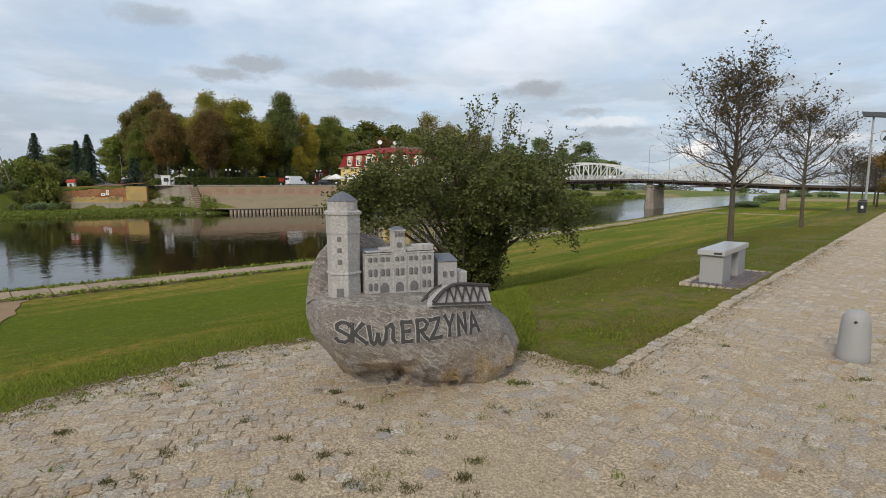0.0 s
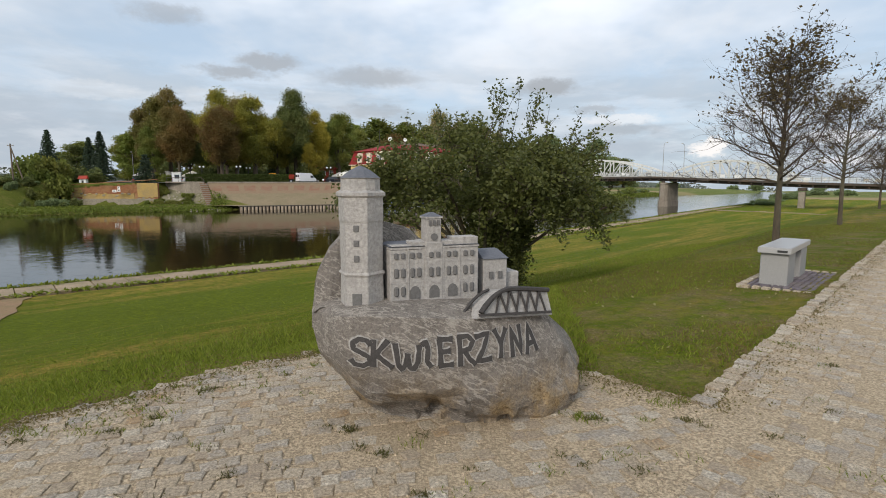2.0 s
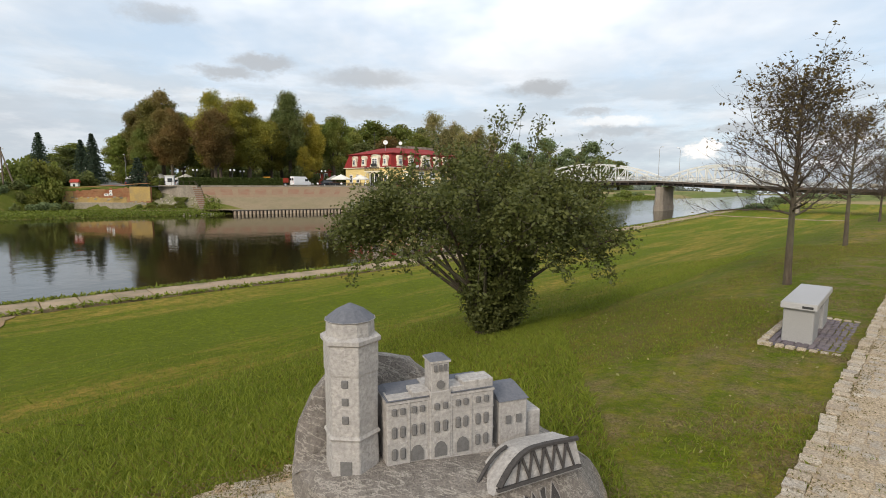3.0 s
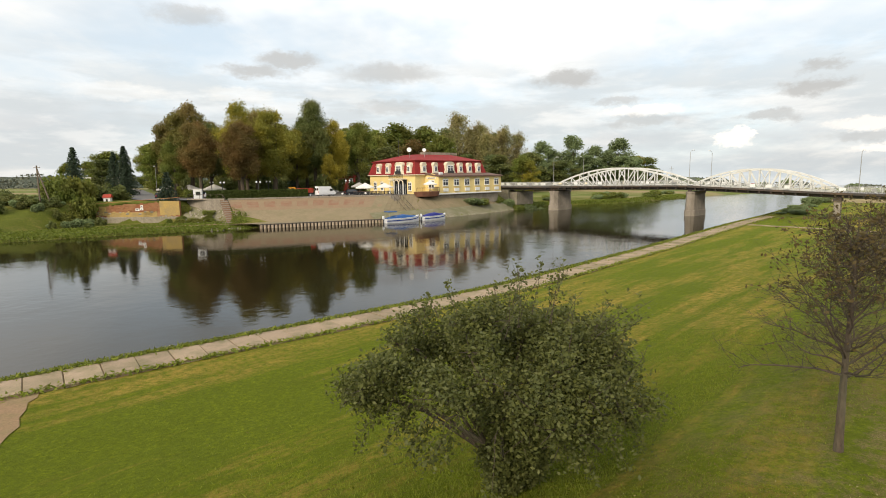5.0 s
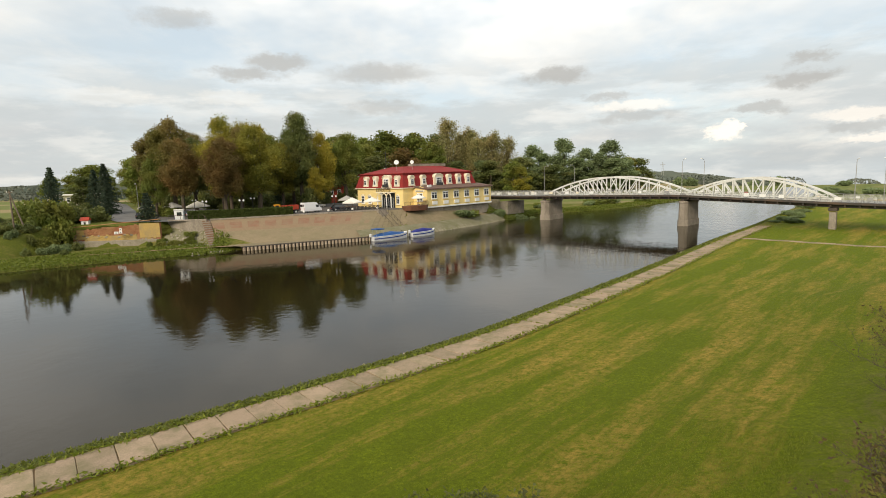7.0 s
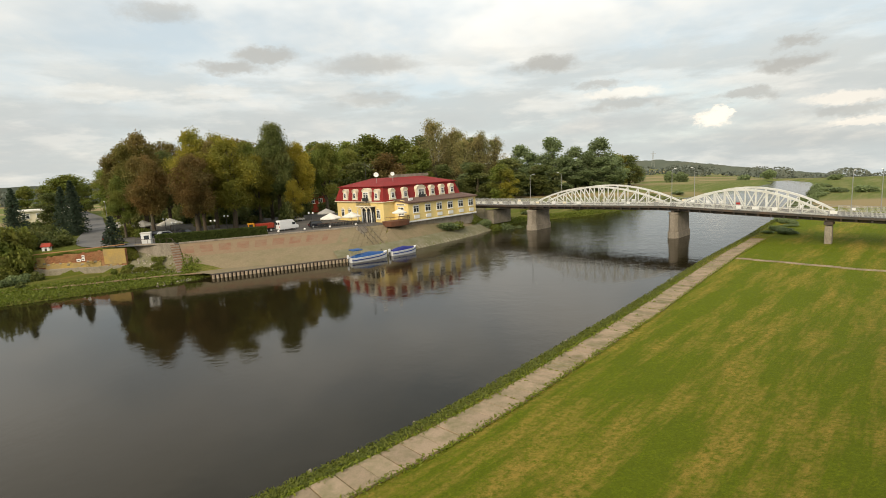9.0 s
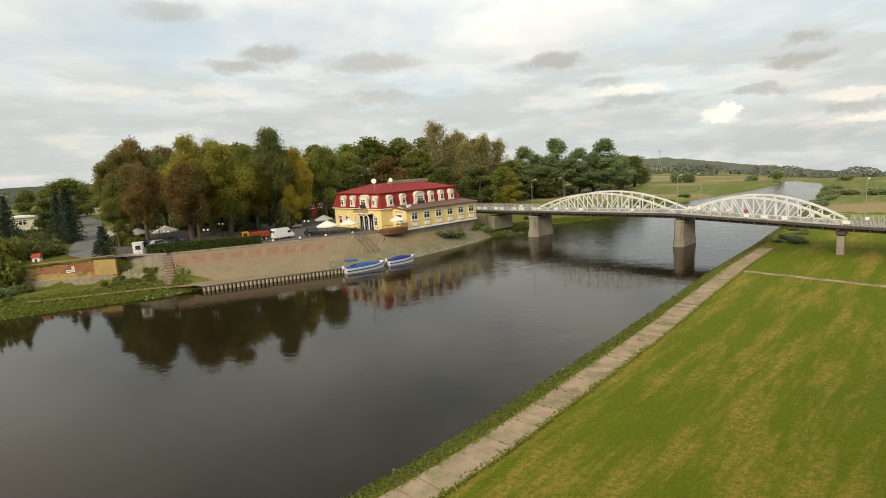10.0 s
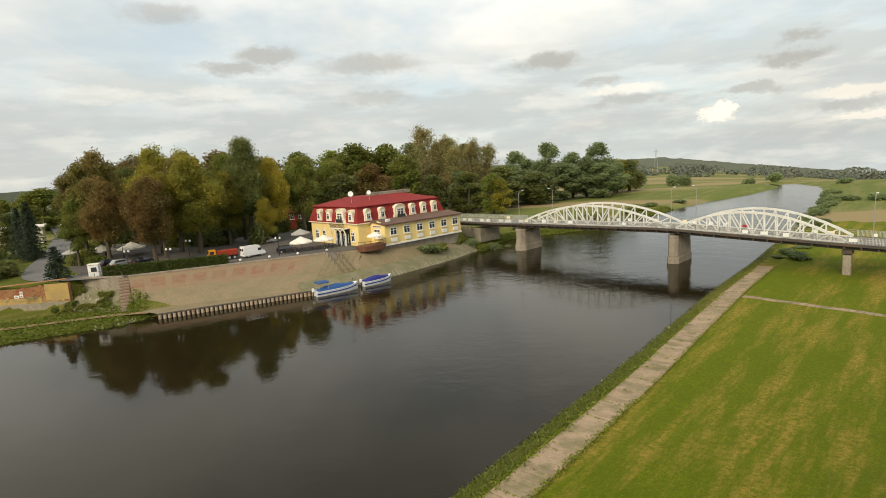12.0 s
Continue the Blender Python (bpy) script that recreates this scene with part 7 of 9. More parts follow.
# stairs with railing from the promenade to the landing
s0, s1 = np.array((-34.0, 122.6)), np.array((-28.9, 118.6))
lst = thing("landing_stairs", "concrete stairs with steel railings down to the landing", "stairs", kind="structure")
sa = math.atan2(*(s1 - s0)[::-1])
for k in range(24):
    p_ = s0 + (s1 - s0) * (k + 0.5) / 24
    part("step", Shape().box((0, 0, -0.25), (0.36, 2.2, 0.5)), CONCRETE, lst).matrix_basis = Matrix.LocRotScale((p_[0], p_[1], YARD + 0.35 - 4.3 * (k + 1) / 24), Euler((0, 0, sa)), None)
sn = np.array((-math.sin(sa), math.cos(sa)))
for sd in (-1.25, 0.0, 1.25):
    a_, b_ = s0 + sn * sd, s1 + sn * sd
    part("railing", Shape().tube([(*a_, YARD + 1.2), (*b_, YARD - 3.1)], [0.04, 0.04], 6), STEEL_D, lst)
    for k in range(7):
        p_ = a_ + (b_ - a_) * k / 6
        part("baluster", Shape().cyl((p_[0], p_[1], YARD - 4.3 * k / 6 + 0.15), 0.035, 1.05, 6), STEEL_D, lst)


# ---- vehicles ----
def wheels(o, xs, y, r=0.32):
    for x in xs:
        for sy in (-1, 1):
            w = new("wheel")
            w.parent = o
            w.location = (x, sy * y, r)
            part("tyre", Shape().tube([(0, -0.1, 0), (0, 0.1, 0)], [r, r], 16), RUBBER, w)
            part("rim", Shape().tube([(0, -0.115, 0), (0, 0.115, 0)], [r * 0.6, r * 0.6], 12), CAR_S, w)


def loft_body(prof_low, prof_top, w, wt):
    """A body from a side outline: lower box and tapering cabin."""
    sh = Shape()
    for prof, wa, wb in ((prof_low, w, w), (prof_top, w * 0.96, wt)):
        n = len(prof)
        zs = [p[1] for p in prof]
        lo, hi = min(zs), max(zs)
        def half(z):
            return (wa + (wb - wa) * (z - lo) / max(1e-6, hi - lo)) / 2
        sh.add([(x, -half(z), z) for x, z in prof] + [(x, half(z), z) for x, z in prof],
               [tuple(range(n)), tuple(reversed(range(n, 2 * n)))] + [(i, n + i, n + (i + 1) % n, (i + 1) % n) for i in range(n)])
    return bevelled(sh, 0.05, 2)


def car(x, y, rz, mat, label, long=4.3, tall=1.45, estate=True):
    o = thing("car", label, "car", "parked cars", x=x, y=y, z=YARD + 0.02, rz=rz)
    L = long / 2
    low = [(-L, 0.3), (L, 0.3), (L, 0.62), (L * 0.92, 0.78), (-L * 0.97, 0.88), (-L, 0.7)]
    back = -L * 0.9 if estate else -L * 0.62
    top = [(back, 0.85), (L * 0.5, 0.8), (L * 0.16, tall - 0.03), (back * 0.75, tall)]
    part("body", loft_body(low, top, 1.72, 1.25), mat, o, smooth=False)
    part("windscreen", Shape().add([(L * 0.46, -0.66, 0.86), (L * 0.46, 0.66, 0.86), (L * 0.19, 0.58, tall - 0.08), (L * 0.19, -0.58, tall - 0.08), (L * 0.42, -0.66, 0.84), (L * 0.42, 0.66, 0.84), (L * 0.15, 0.58, tall - 0.1), (L * 0.15, -0.58, tall - 0.1)],
                                   [(0, 1, 2, 3), (7, 6, 5, 4), (0, 4, 5, 1), (1, 5, 6, 2), (2, 6, 7, 3), (3, 7, 4, 0)]), GLASS, o)
    for sy in (-1, 1):
        part("side_window", Shape().add([(back * 0.9, sy * 0.81, 0.92), (L * 0.38, sy * 0.81, 0.9), (L * 0.14, sy * 0.68, tall - 0.14), (back * 0.74, sy * 0.68, tall - 0.14), (back * 0.9, sy * 0.7, 0.92), (L * 0.38, sy * 0.7, 0.9), (L * 0.14, sy * 0.6, tall - 0.14), (back * 0.74, sy * 0.6, tall - 0.14)],
                                        [(0, 1, 2, 3), (4, 5, 6, 7), (0, 4, 5, 1), (1, 5, 6, 2), (2, 6, 7, 3), (3, 7, 4, 0)]), GLASS, o)
        part("headlight", bevelled(Shape().box((L * 0.97, sy * 0.62, 0.62), (0.12, 0.36, 0.16)), 0.03), WHITE, o)
        part("tail_light", bevelled(Shape().box((-L * 0.99, sy * 0.66, 0.7), (0.08, 0.26, 0.2)), 0.02), SIGN_R, o)
    wheels(o, (L * 0.62, -L * 0.6), 0.76)
    return o


def van(x, y, rz):
    o = thing("van", "white panel van parked on the promenade", "van", "parked vehicles", x=x, y=y, z=YARD + 0.02, rz=rz)
    low = [(-2.7, 0.4), (2.7, 0.4), (2.7, 0.9), (2.45, 1.15), (-2.7, 1.2)]
    top = [(-2.7, 1.15), (2.3, 1.1), (1.55, 2.0), (1.2, 2.4), (-2.62, 2.45)]
    part("body", loft_body(low, top, 1.98, 1.72), CAR_W, o)
    part("windscreen", Shape().add([(2.33, -0.8, 1.18), (2.33, 0.8, 1.18), (1.6, 0.74, 2.02), (1.6, -0.74, 2.02), (2.2, -0.8, 1.18), (2.2, 0.8, 1.18), (1.5, 0.74, 2.02), (1.5, -0.74, 2.02)], [(0, 1, 2, 3), (7, 6, 5, 4), (0, 4, 5, 1), (1, 5, 6, 2), (2, 6, 7, 3), (3, 7, 4, 0)]), GLASS, o)
    for sy in (-1, 1):
        part("side_window", Shape().box((1.3, sy * 0.93, 1.55), (0.9, 0.08, 0.55)), GLASS, o)
        part("rear_window", Shape().box((-2.7, sy * 0.42, 1.75), (0.06, 0.6, 0.55)), GLASS, o)
        part("tail_light", Shape().box((-2.71, sy * 0.86, 1.0), (0.06, 0.14, 0.4)), SIGN_R, o)
    part("bumper", bevelled(Shape().box((2.7, 0, 0.5), (0.16, 1.9, 0.28)), 0.04), DARK, o)
    wheels(o, (1.75, -1.6), 0.86, 0.35)
    return o


def truck(x, y, rz):
    o = thing("tipper_truck", "old truck with orange-yellow cab and red tipper body", "truck", "parked vehicles", x=x, y=y, z=YARD + 0.02, rz=rz)
    part("chassis", Shape().box((-0.4, 0, 0.75), (6.4, 0.9, 0.3)), DARK, o)
    part("cab", loft_body([(1.5, 0.6), (3.3, 0.6), (3.35, 1.5), (1.5, 1.55)], [(1.5, 1.5), (3.33, 1.5), (3.1, 2.55), (1.6, 2.6)], 2.25, 2.05), CAB_Y, o, "orange-yellow cab")
    part("windscreen", Shape().box((3.27, 0, 2.0), (0.08, 1.8, 0.75)), GLASS, o)
    for sy in (-1, 1):
        part("side_window", Shape().box((2.5, sy * 1.07, 2.0), (0.9, 0.08, 0.65)), GLASS, o)
    n = 12
    part("tank", bevelled(Shape().prism([(-3.4, -1.15), (1.2, -1.15), (1.2, 1.15), (-3.4, 1.15)], 1.0, 2.25, [(-3.5, -1.25), (1.35, -1.25), (1.35, 1.25), (-3.5, 1.25)]), 0.12, 2), TANK_R, o, "red tipper body")
    for xx in (-3.0, -1.9, -0.8, 0.3):
        for sy in (-1, 1):
            part("rib", Shape().box((xx, sy * 1.24, 1.62), (0.12, 0.1, 1.15)), TANK_R, o)
    part("bumper", Shape().box((3.4, 0, 0.65), (0.2, 2.2, 0.3)), DARK, o)
    wheels(o, (2.45, -1.3, -2.5), 0.95, 0.48)
    return o


PA = math.atan2(*(EB - EA)[::-1])
truck(-55.4, 119.4, PA + math.pi + 0.15).scale = (0.82, 0.82, 0.86)
van(-50.6, 122.4, PA + 0.45).scale = (0.86, 0.92, 0.95)
car(-45.0, 126.2, PA + 0.1, CAR_K, "dark blue estate car parked on the promenade", 4.4, 1.5)
car(-57.5, 142.0, 0.9, CAR_S, "silver car parked before the red house", 4.2, 1.45)
car(-76.0, 116.6, 1.2, CAR_S, "silver car parked under the trees", 4.1, 1.45)
car(-79.2, 117.4, 1.3, CAR_K, "black car parked under the trees", 4.3, 1.45)
car(-72.4, 118.2, 1.2, CAR_K, "dark car parked under the trees", 4.3, 1.45)
car(-88.0, 113.4, 2.3, CAR_K, "dark car driving up the lane", 4.2, 1.45)


# ---- boats at the quay ----
def boat(x, y, rz, L, Bm, cover, hull, label, cabin=True):
    o = thing("motor_boat", label, "boat", "moored boats", x=x, y=y, z=W, rz=rz)
    sec = [(-0.5, 0.86, 0.0), (-0.3, 0.98, 0.02), (0.0, 1.0, 0.04), (0.25, 0.85, 0.10), (0.42, 0.48, 0.22), (0.5, 0.04, 0.34)]
    vs, fs = [], []
    for u, w, lift in sec:
        b = Bm / 2 * w
        vs += [(u * L, -b, 0.62 + lift), (u * L, -b * 0.82, -0.12 + lift * 0.7), (u * L, 0, -0.3 + lift * 0.7), (u * L, b * 0.82, -0.12 + lift * 0.7), (u * L, b, 0.62 + lift)]
    m = len(sec)
    for i in range(m - 1):
        fs += [(i * 5 + k, (i + 1) * 5 + k, (i + 1) * 5 + k + 1, i * 5 + k + 1) for k in range(4)]
    fs += [(4, 3, 2, 1, 0), tuple((m - 1) * 5 + k for k in range(5))]
    fs += [(i * 5, i * 5 + 4, (i + 1) * 5 + 4, (i + 1) * 5) for i in range(m - 1)]
    part("hull", Shape().add(vs, fs), hull, o)
    part("gunwale", Shape().tube([(u * L, -Bm / 2 * w, 0.64 + l) for u, w, l in sec] + [(u * L, Bm / 2 * w, 0.64 + l) for u, w, l in reversed(sec)], [0.05] * (2 * m), 5), HULL, o)
    cv = Shape()
    cs = [(-0.44, 0.86, 0.72), (-0.25, 0.9, 0.98), (0.02, 0.9, 1.12), (0.22, 0.74, 0.95), (0.4, 0.36, 0.86)]
    cvv = []
    for u, w, z in cs:
        b = Bm / 2 * w
        cvv += [(u * L, -b, 0.64), (u * L, -b * 0.7, z), (u * L, 0, z + 0.12), (u * L, b * 0.7, z), (u * L, b, 0.64)]
    cv.add(cvv, [(i * 5 + k, (i + 1) * 5 + k, (i + 1) * 5 + k + 1, i * 5 + k + 1) for i in range(4) for k in range(4)] + [(0, 1, 2, 3, 4), (20, 24, 23, 22, 21)])
    part("cover", cv, cover, o, "stretched canvas cover")
    if cabin:
        part("bimini", bevelled(Shape().box((-0.33 * L, 0, 1.75), (0.26 * L, Bm * 0.8, 0.14)), 0.05), cover, o, "raised blue canopy")
        for sx in (-0.43, -0.23):
            for sy in (-1, 1):
                part("canopy_pole", Shape().cyl((sx * L, sy * Bm * 0.36, 0.6), 0.03, 1.12, 6), RAIL, o)
    part("stripe", Shape().strip([(u * L, -Bm / 2 * w - 0.012, 0.42 + l) for u, w, l in sec], [(u * L, -Bm / 2 * w * 0.985 - 0.012, 0.27 + l) for u, w, l in sec]), HULL_B, o, "blue hull stripe")
    ob = new("outboard_motor")
    ob.parent = o
    part("cowling", bevelled(Shape().box((-0.54 * L, 0, 0.85), (0.4, 0.34, 0.5)), 0.06), HULL, ob)
    part("leg", Shape().box((-0.54 * L, 0, 0.25), (0.16, 0.12, 0.9)), DARK, ob)
    return o


boat(-28.9, 111.0, math.atan2(4.9, 5.2), 8.0, 2.6, BLUE, HULL, "white motor boat under a bright blue cover at the quay").scale = (1, 1, 1.3)
boat(-23.4, 117.2, math.atan2(4.8, 4.4), 6.2, 2.2, NAVY, HULL, "white motor boat under a navy blue canopy at the quay", False).scale = (1, 1, 1.3)
jet = thing("landing_stage", "short timber landing stage on dark piles", "jetty", x=-27.6, y=115.2, z=W, rz=-0.9)
for k in range(8):
    part("plank", Shape().box((-1.2 + 0.34 * k, 0, 0.78), (0.3, 1.4, 0.07)), WIRE, jet)
for sx in (-1.2, 1.2):
    for sy in (-0.6, 0.6):
        part("pile", Shape().cyl((sx, sy, -1.0), 0.11, 2.2, 8), STEEL_D, jet)


# ---- the near promenade: sett paving, carved boulder, bench, bollard, small trees, bush ----
PLAZA = [(1.5, 5.95), (1.1, 6.2), (0.8, 6.42), (-0.2, 6.62), (-1.4, 6.5), (-1.9, 6.1), (-2.2, 5.55), (-2.6, 5.1), (-2.75, 4.6), (-3.0, 3.6), (-4.2, 2.0), (-6.0, -1.0), (-6, -9), (-1, -9)]
ED, EN = Vector((0.578, 0.816, 0)), Vector((-0.816, 0.578, 0))
E0 = Vector((1.5, 5.95, 0))


def inside(x, y, poly):
    r = False
    j = len(poly) - 1
    for i in range(len(poly)):
        xi, yi = poly[i]
        xj, yj = poly[j]
        if (yi > y) != (yj > y) and x < (xj - xi) * (y - yi) / (yj - yi) + xi:
            r = not r
        j = i
    return r


PW = 6.2
corner = [E0 + ED * 60, E0 + ED * 60 - EN * PW, E0 - ED * 14 - EN * PW]
paved = PLAZA + [(p.x, p.y) for p in reversed(corner)]
pv = thing("sett_pavement", "sandy paved square and promenade of small granite setts", "pavement", kind="structure")
bedp = Shape().prism(paved, -0.25, -0.006)
part("sand_bed", bedp, SAND, pv, "trodden sand between the setts")


def sett(cx_, cy_, rot, a, b, z, rg_):
    co, si = math.cos(rot), math.sin(rot)
    vs = []
    for k, zz_ in ((1.0, -0.05), (0.99, z - 0.003), (0.82, z)):
        for dx, dy in ((-1, -1), (1, -1), (1, 1), (-1, 1)):
            x, y = dx * a * k / 2 * rg_.uniform(0.84, 1.1), dy * b * k / 2 * rg_.uniform(0.84, 1.1)
            vs.append((cx_ + x * co - y * si, cy_ + x * si + y * co, zz_))
    fs = [(8, 9, 10, 11)] + [(r * 4 + k, r * 4 + (k + 1) % 4, r * 4 + 4 + (k + 1) % 4, r * 4 + 4 + k) for r in range(2) for k in range(4)]
    return vs, fs


rg = random.Random(77)
joined = Shape()
singles = 0
rot0 = math.atan2(ED.y, ED.x)
pitch = 0.100
proto = []
for k in range(6):
    s_ = Shape()
    s_.add(*sett(0, 0, 0, rg.uniform(0.084, 0.102), rg.uniform(0.082, 0.098), 0.012, rg))
    me = s_.mesh("sett")
    me.materials.append(COBBLE)
    proto.append(me)


def lay(cx_, cy_, rot, sand_cover):
    global singles
    n_ = noise.noise(Vector((cx_ * 0.9, cy_ * 0.9, 3.1))) + 0.5 * noise.noise(Vector((cx_ * 3.2, cy_ * 3.2, 1.0)))
    if n_ * 0.5 + rg.random() * 0.35 < sand_cover:
        return
    z = -0.001 + 0.0035 * rg.random() + 0.003 * n_
    if -1.9 < cx_ < 0.1 and 3.3 < cy_ < 5.0 and singles < 290:
        o = part("sett", rg.choice(proto), None, pv)
        o.matrix_basis = Matrix.LocRotScale((cx_, cy_, z - 0.010), Euler((rg.uniform(-0.03, 0.03), rg.uniform(-0.03, 0.03), rot)), None)
        singles += 1
        return
    joined.add(*sett(cx_, cy_, rot, rg.uniform(0.084, 0.108), rg.uniform(0.080, 0.102), z, rg))


# promenade rows
na = int(26 / pitch)
for i in range(-125, na):
    for j in range(int(PW / pitch)):
        c_ = E0 + ED * (i * pitch + (0.5 * pitch if j % 2 else 0)) - EN * (j * pitch + 0.06)
        far_ = i * pitch
        if far_ > 10 and (j * pitch > 5.0):
            continue
        if far_ < 0 and j < 2:
            continue
        lay(c_.x + rg.gauss(0, 0.009), c_.y + rg.gauss(0, 0.009), rot0 + rg.gauss(0, 0.12), 0.11)
# the square's own coursing, turned a little
rot1 = rot0 - radians(28)
for i in range(-90, 78):
    for j in range(-78, 66):
        x = -1.5 + (i * pitch + (0.5 * pitch if j % 2 else 0)) * math.cos(rot1) - j * pitch * math.sin(rot1)
        y = 4.2 + (i * pitch + (0.5 * pitch if j % 2 else 0)) * math.sin(rot1) + j * pitch * math.cos(rot1)
        if y < 1.5 or not inside(x, y, PLAZA):
            continue
        if (x - E0.x) * -EN.x + (y - E0.y) * -EN.y > 0.03:
            continue
        if (x + 0.12) ** 2 / 0.5 + (y - 5.9) ** 2 / 0.16 < 1:
            continue
        d_c = math.hypot(x - 0.2, y - 4.3)
        lay(x + rg.gauss(0, 0.010), y + rg.gauss(0, 0.010), rot1 + rg.gauss(0, 0.13), 0.22 - 0.09 * d_c)
tagged(part("setts", joined, COBBLE, pv, "worn grey-beige granite setts"), kind="stuff")
grit = Shape()
for k in range(24000):
    x, y = rg.uniform(-3.4, 5.5), rg.uniform(2.3, 8.6)
    if rg.random() < 0.45 and math.hypot(x - 0.3, y - 4.6) > 1.6:
        continue
    if not inside(x, y, paved):
        continue
    s_ = rg.uniform(0.004, 0.011)
    a_ = rg.uniform(0, 6.28)
    p4 = [(x + s_ * rg.uniform(0.7, 1.3) * math.cos(a_ + q * 1.571), y + s_ * rg.uniform(0.7, 1.3) * math.sin(a_ + q * 1.571), -0.008) for q in range(4)]
    grit.add(p4 + [(x, y, -0.004 + s_ * 0.8)], [(0, 1, 4), (1, 2, 4), (2, 3, 4), (3, 0, 4)])
tagged(part("grit", grit, GRIT, pv, "loose coarse sand and grit"), kind="stuff")
# edging stones along the grass
for k in range(260):
    c_ = E0 + ED * (k * 0.14) + EN * 0.06
    if k > 240:
        break
    s_ = Shape()
    s_.add(*sett(0, 0, 0, rg.uniform(0.11, 0.135), rg.uniform(0.11, 0.14), rg.uniform(0.002, 0.014), rg))
    me = s_.mesh("edging_stone")
    me.materials.append(COBBLE)
    part("edging_stone", me, None, pv).matrix_basis = Matrix.LocRotScale((c_.x + rg.gauss(0, 0.012), c_.y + rg.gauss(0, 0.012), 0.0), Euler((0, 0, rot0 + rg.gauss(0, 0.1))), None)


# the carved boulder
RO = Vector((-0.12, 5.75, 0))
RROT = radians(29.5)
stone = thing("carved_town_stone", "grey carved boulder with miniature tower, town hall, bridge and lettering", "monument", x=RO.x, y=RO.y, rz=RROT)
ST = [-0.87, -0.83, -0.75, -0.6, -0.3, 0.0, 0.3, 0.5, 0.68, 0.84, 0.92]
TAB = {
    "lip": [0.58, 0.63, 0.665, 0.68, 0.665, 0.64, 0.62, 0.61, 0.55, 0.40, 0.30],
    "front": [-0.02, -0.15, -0.27, -0.38, -0.455, -0.475, -0.42, -0.34, -0.26, -0.16, -0.10],
    "foot": [0.10, 0.06, 0.0, -0.10, -0.28, -0.34, -0.34, -0.31, -0.26, -0.18, -0.12],
    "ledge": [0.62, 0.66, 0.69, 0.71, 0.71, 0.70, 0.685, 0.66, 0.58, 0.42, 0.31],
    "back": [0.86, 1.00, 1.08, 1.17, 1.14, 0.98, 0.80, 0.68, 0.58, 0.42, 0.31],
}


def tab(key, x):
    return float(np.interp(x, ST, TAB[key]))


def ends(z):
    """How far the boulder reaches to either side at a height: a narrow foot, a bulge, a sloping shoulder."""
    return (float(np.interp(z, [-0.12, 0.0, 0.12, 0.25, 0.4, 0.55, 0.65, 0.85, 1.0, 1.2], [-0.50, -0.50, -0.62, -0.75, -0.84, -0.87, -0.87, -0.83, -0.78, -0.70])),
            float(np.interp(z, [-0.12, 0.03, 0.15, 0.4, 0.62, 0.8, 1.2], [0.88, 0.92, 0.97, 0.85, 0.73, 0.66, 0.55])))


def rounding(u):
    """Flat face with a blunt edge at its left end and a plane broken back at its right."""
    if not 0 <= u <= 1:
        return 0.06
    return max(0.06, min(1.0, 0.30 + u / 0.075, 0.22 + 0.80 * (1 - u) / 0.145) * (1 - 0.04 * abs(2 * u - 1)))


def profile_y(xt, z):
    u = z / max(0.05, tab("lip", xt))
    return float(np.interp(u, [0, 0.12, 0.35, 0.7, 1.0], [tab("foot", xt), tab("foot", xt) - 0.05, tab("front", xt) - 0.01, tab("front", xt), tab("front", xt) + 0.045]))


def face_y(x, z):
    """Where the boulder's front face lies."""
    lo, hi = ends(z)
    u = (x - lo) / (hi - lo)
    return 0.12 + (profile_y(-0.87 + 1.79 * u, z) - 0.12) * rounding(u)


bs_ = Shape()
xs = -0.87 + 1.79 * (0.5 - 0.5 * np.cos(np.linspace(0, math.pi, 96)))
prof_n = None
for x in xs:
    lip, ledge, back = tab("lip", x), tab("ledge", x), tab("back", x)
    pr = [(profile_y(x, lip * u), lip * u) for u in np.linspace(0, 1, 20)]
    pr[0] = (pr[0][0], -0.12)
    fy = tab("front", x)
    pr += [(fy + 0.08, lip + 0.012), (fy + 0.16, ledge), (min(-0.04, fy + 0.30), ledge + 0.005), (0.04, ledge + 0.02), (0.10, ledge + (back - ledge) * 0.55), (0.15, back * 0.99), (0.22, back), (0.30, back * 0.9), (0.36, back * 0.6), (0.38, back * 0.3), (0.33, -0.12)]
    prof_n = len(pr)
    u_ = (x + 0.87) / 1.79
    for y, z in pr:
        lo, hi = ends(z)
        v = Vector((lo + (hi - lo) * u_, 0.12 + (y - 0.12) * rounding(u_), z))
        rough = 0.022 if z < 0.3 or y > 0.05 else 0.003
        big = noise.noise(v * 4.0) * rough * 1.6 + noise.noise(v * 14) * rough * 0.8
        if y < 0.05 and z < 0.30:
            cell = noise.cell(Vector((v.x * 4.6 + v.z * 2.4, v.y * 3.0, v.z * 8.0 - v.x * 2.4)) + Vector((3, 1, 7))) - 0.5
            big += 0.05 * cell * (1 - max(0.0, z) / 0.30)
        bs_.v.append((v.x + big * 0.4, v.y + big, v.z + big * 0.4))
for i in range(len(xs) - 1):
    for k in range(prof_n - 1):
        bs_.f.append((i * prof_n + k, (i + 1) * prof_n + k, (i + 1) * prof_n + k + 1, i * prof_n + k + 1))
bs_.f += [tuple(range(prof_n)), tuple(reversed(range((len(xs) - 1) * prof_n, len(xs) * prof_n)))]
raw = bs_.mesh("raw")
bm = bmesh.new()
bm.from_mesh(raw)
bmesh.ops.remove_doubles(bm, verts=bm.verts[:], dist=0.0005)
bmesh.ops.holes_fill(bm, edges=[e_ for e_ in bm.edges if e_.is_boundary], sides=0)
bmesh.ops.recalc_face_normals(bm, faces=bm.faces)
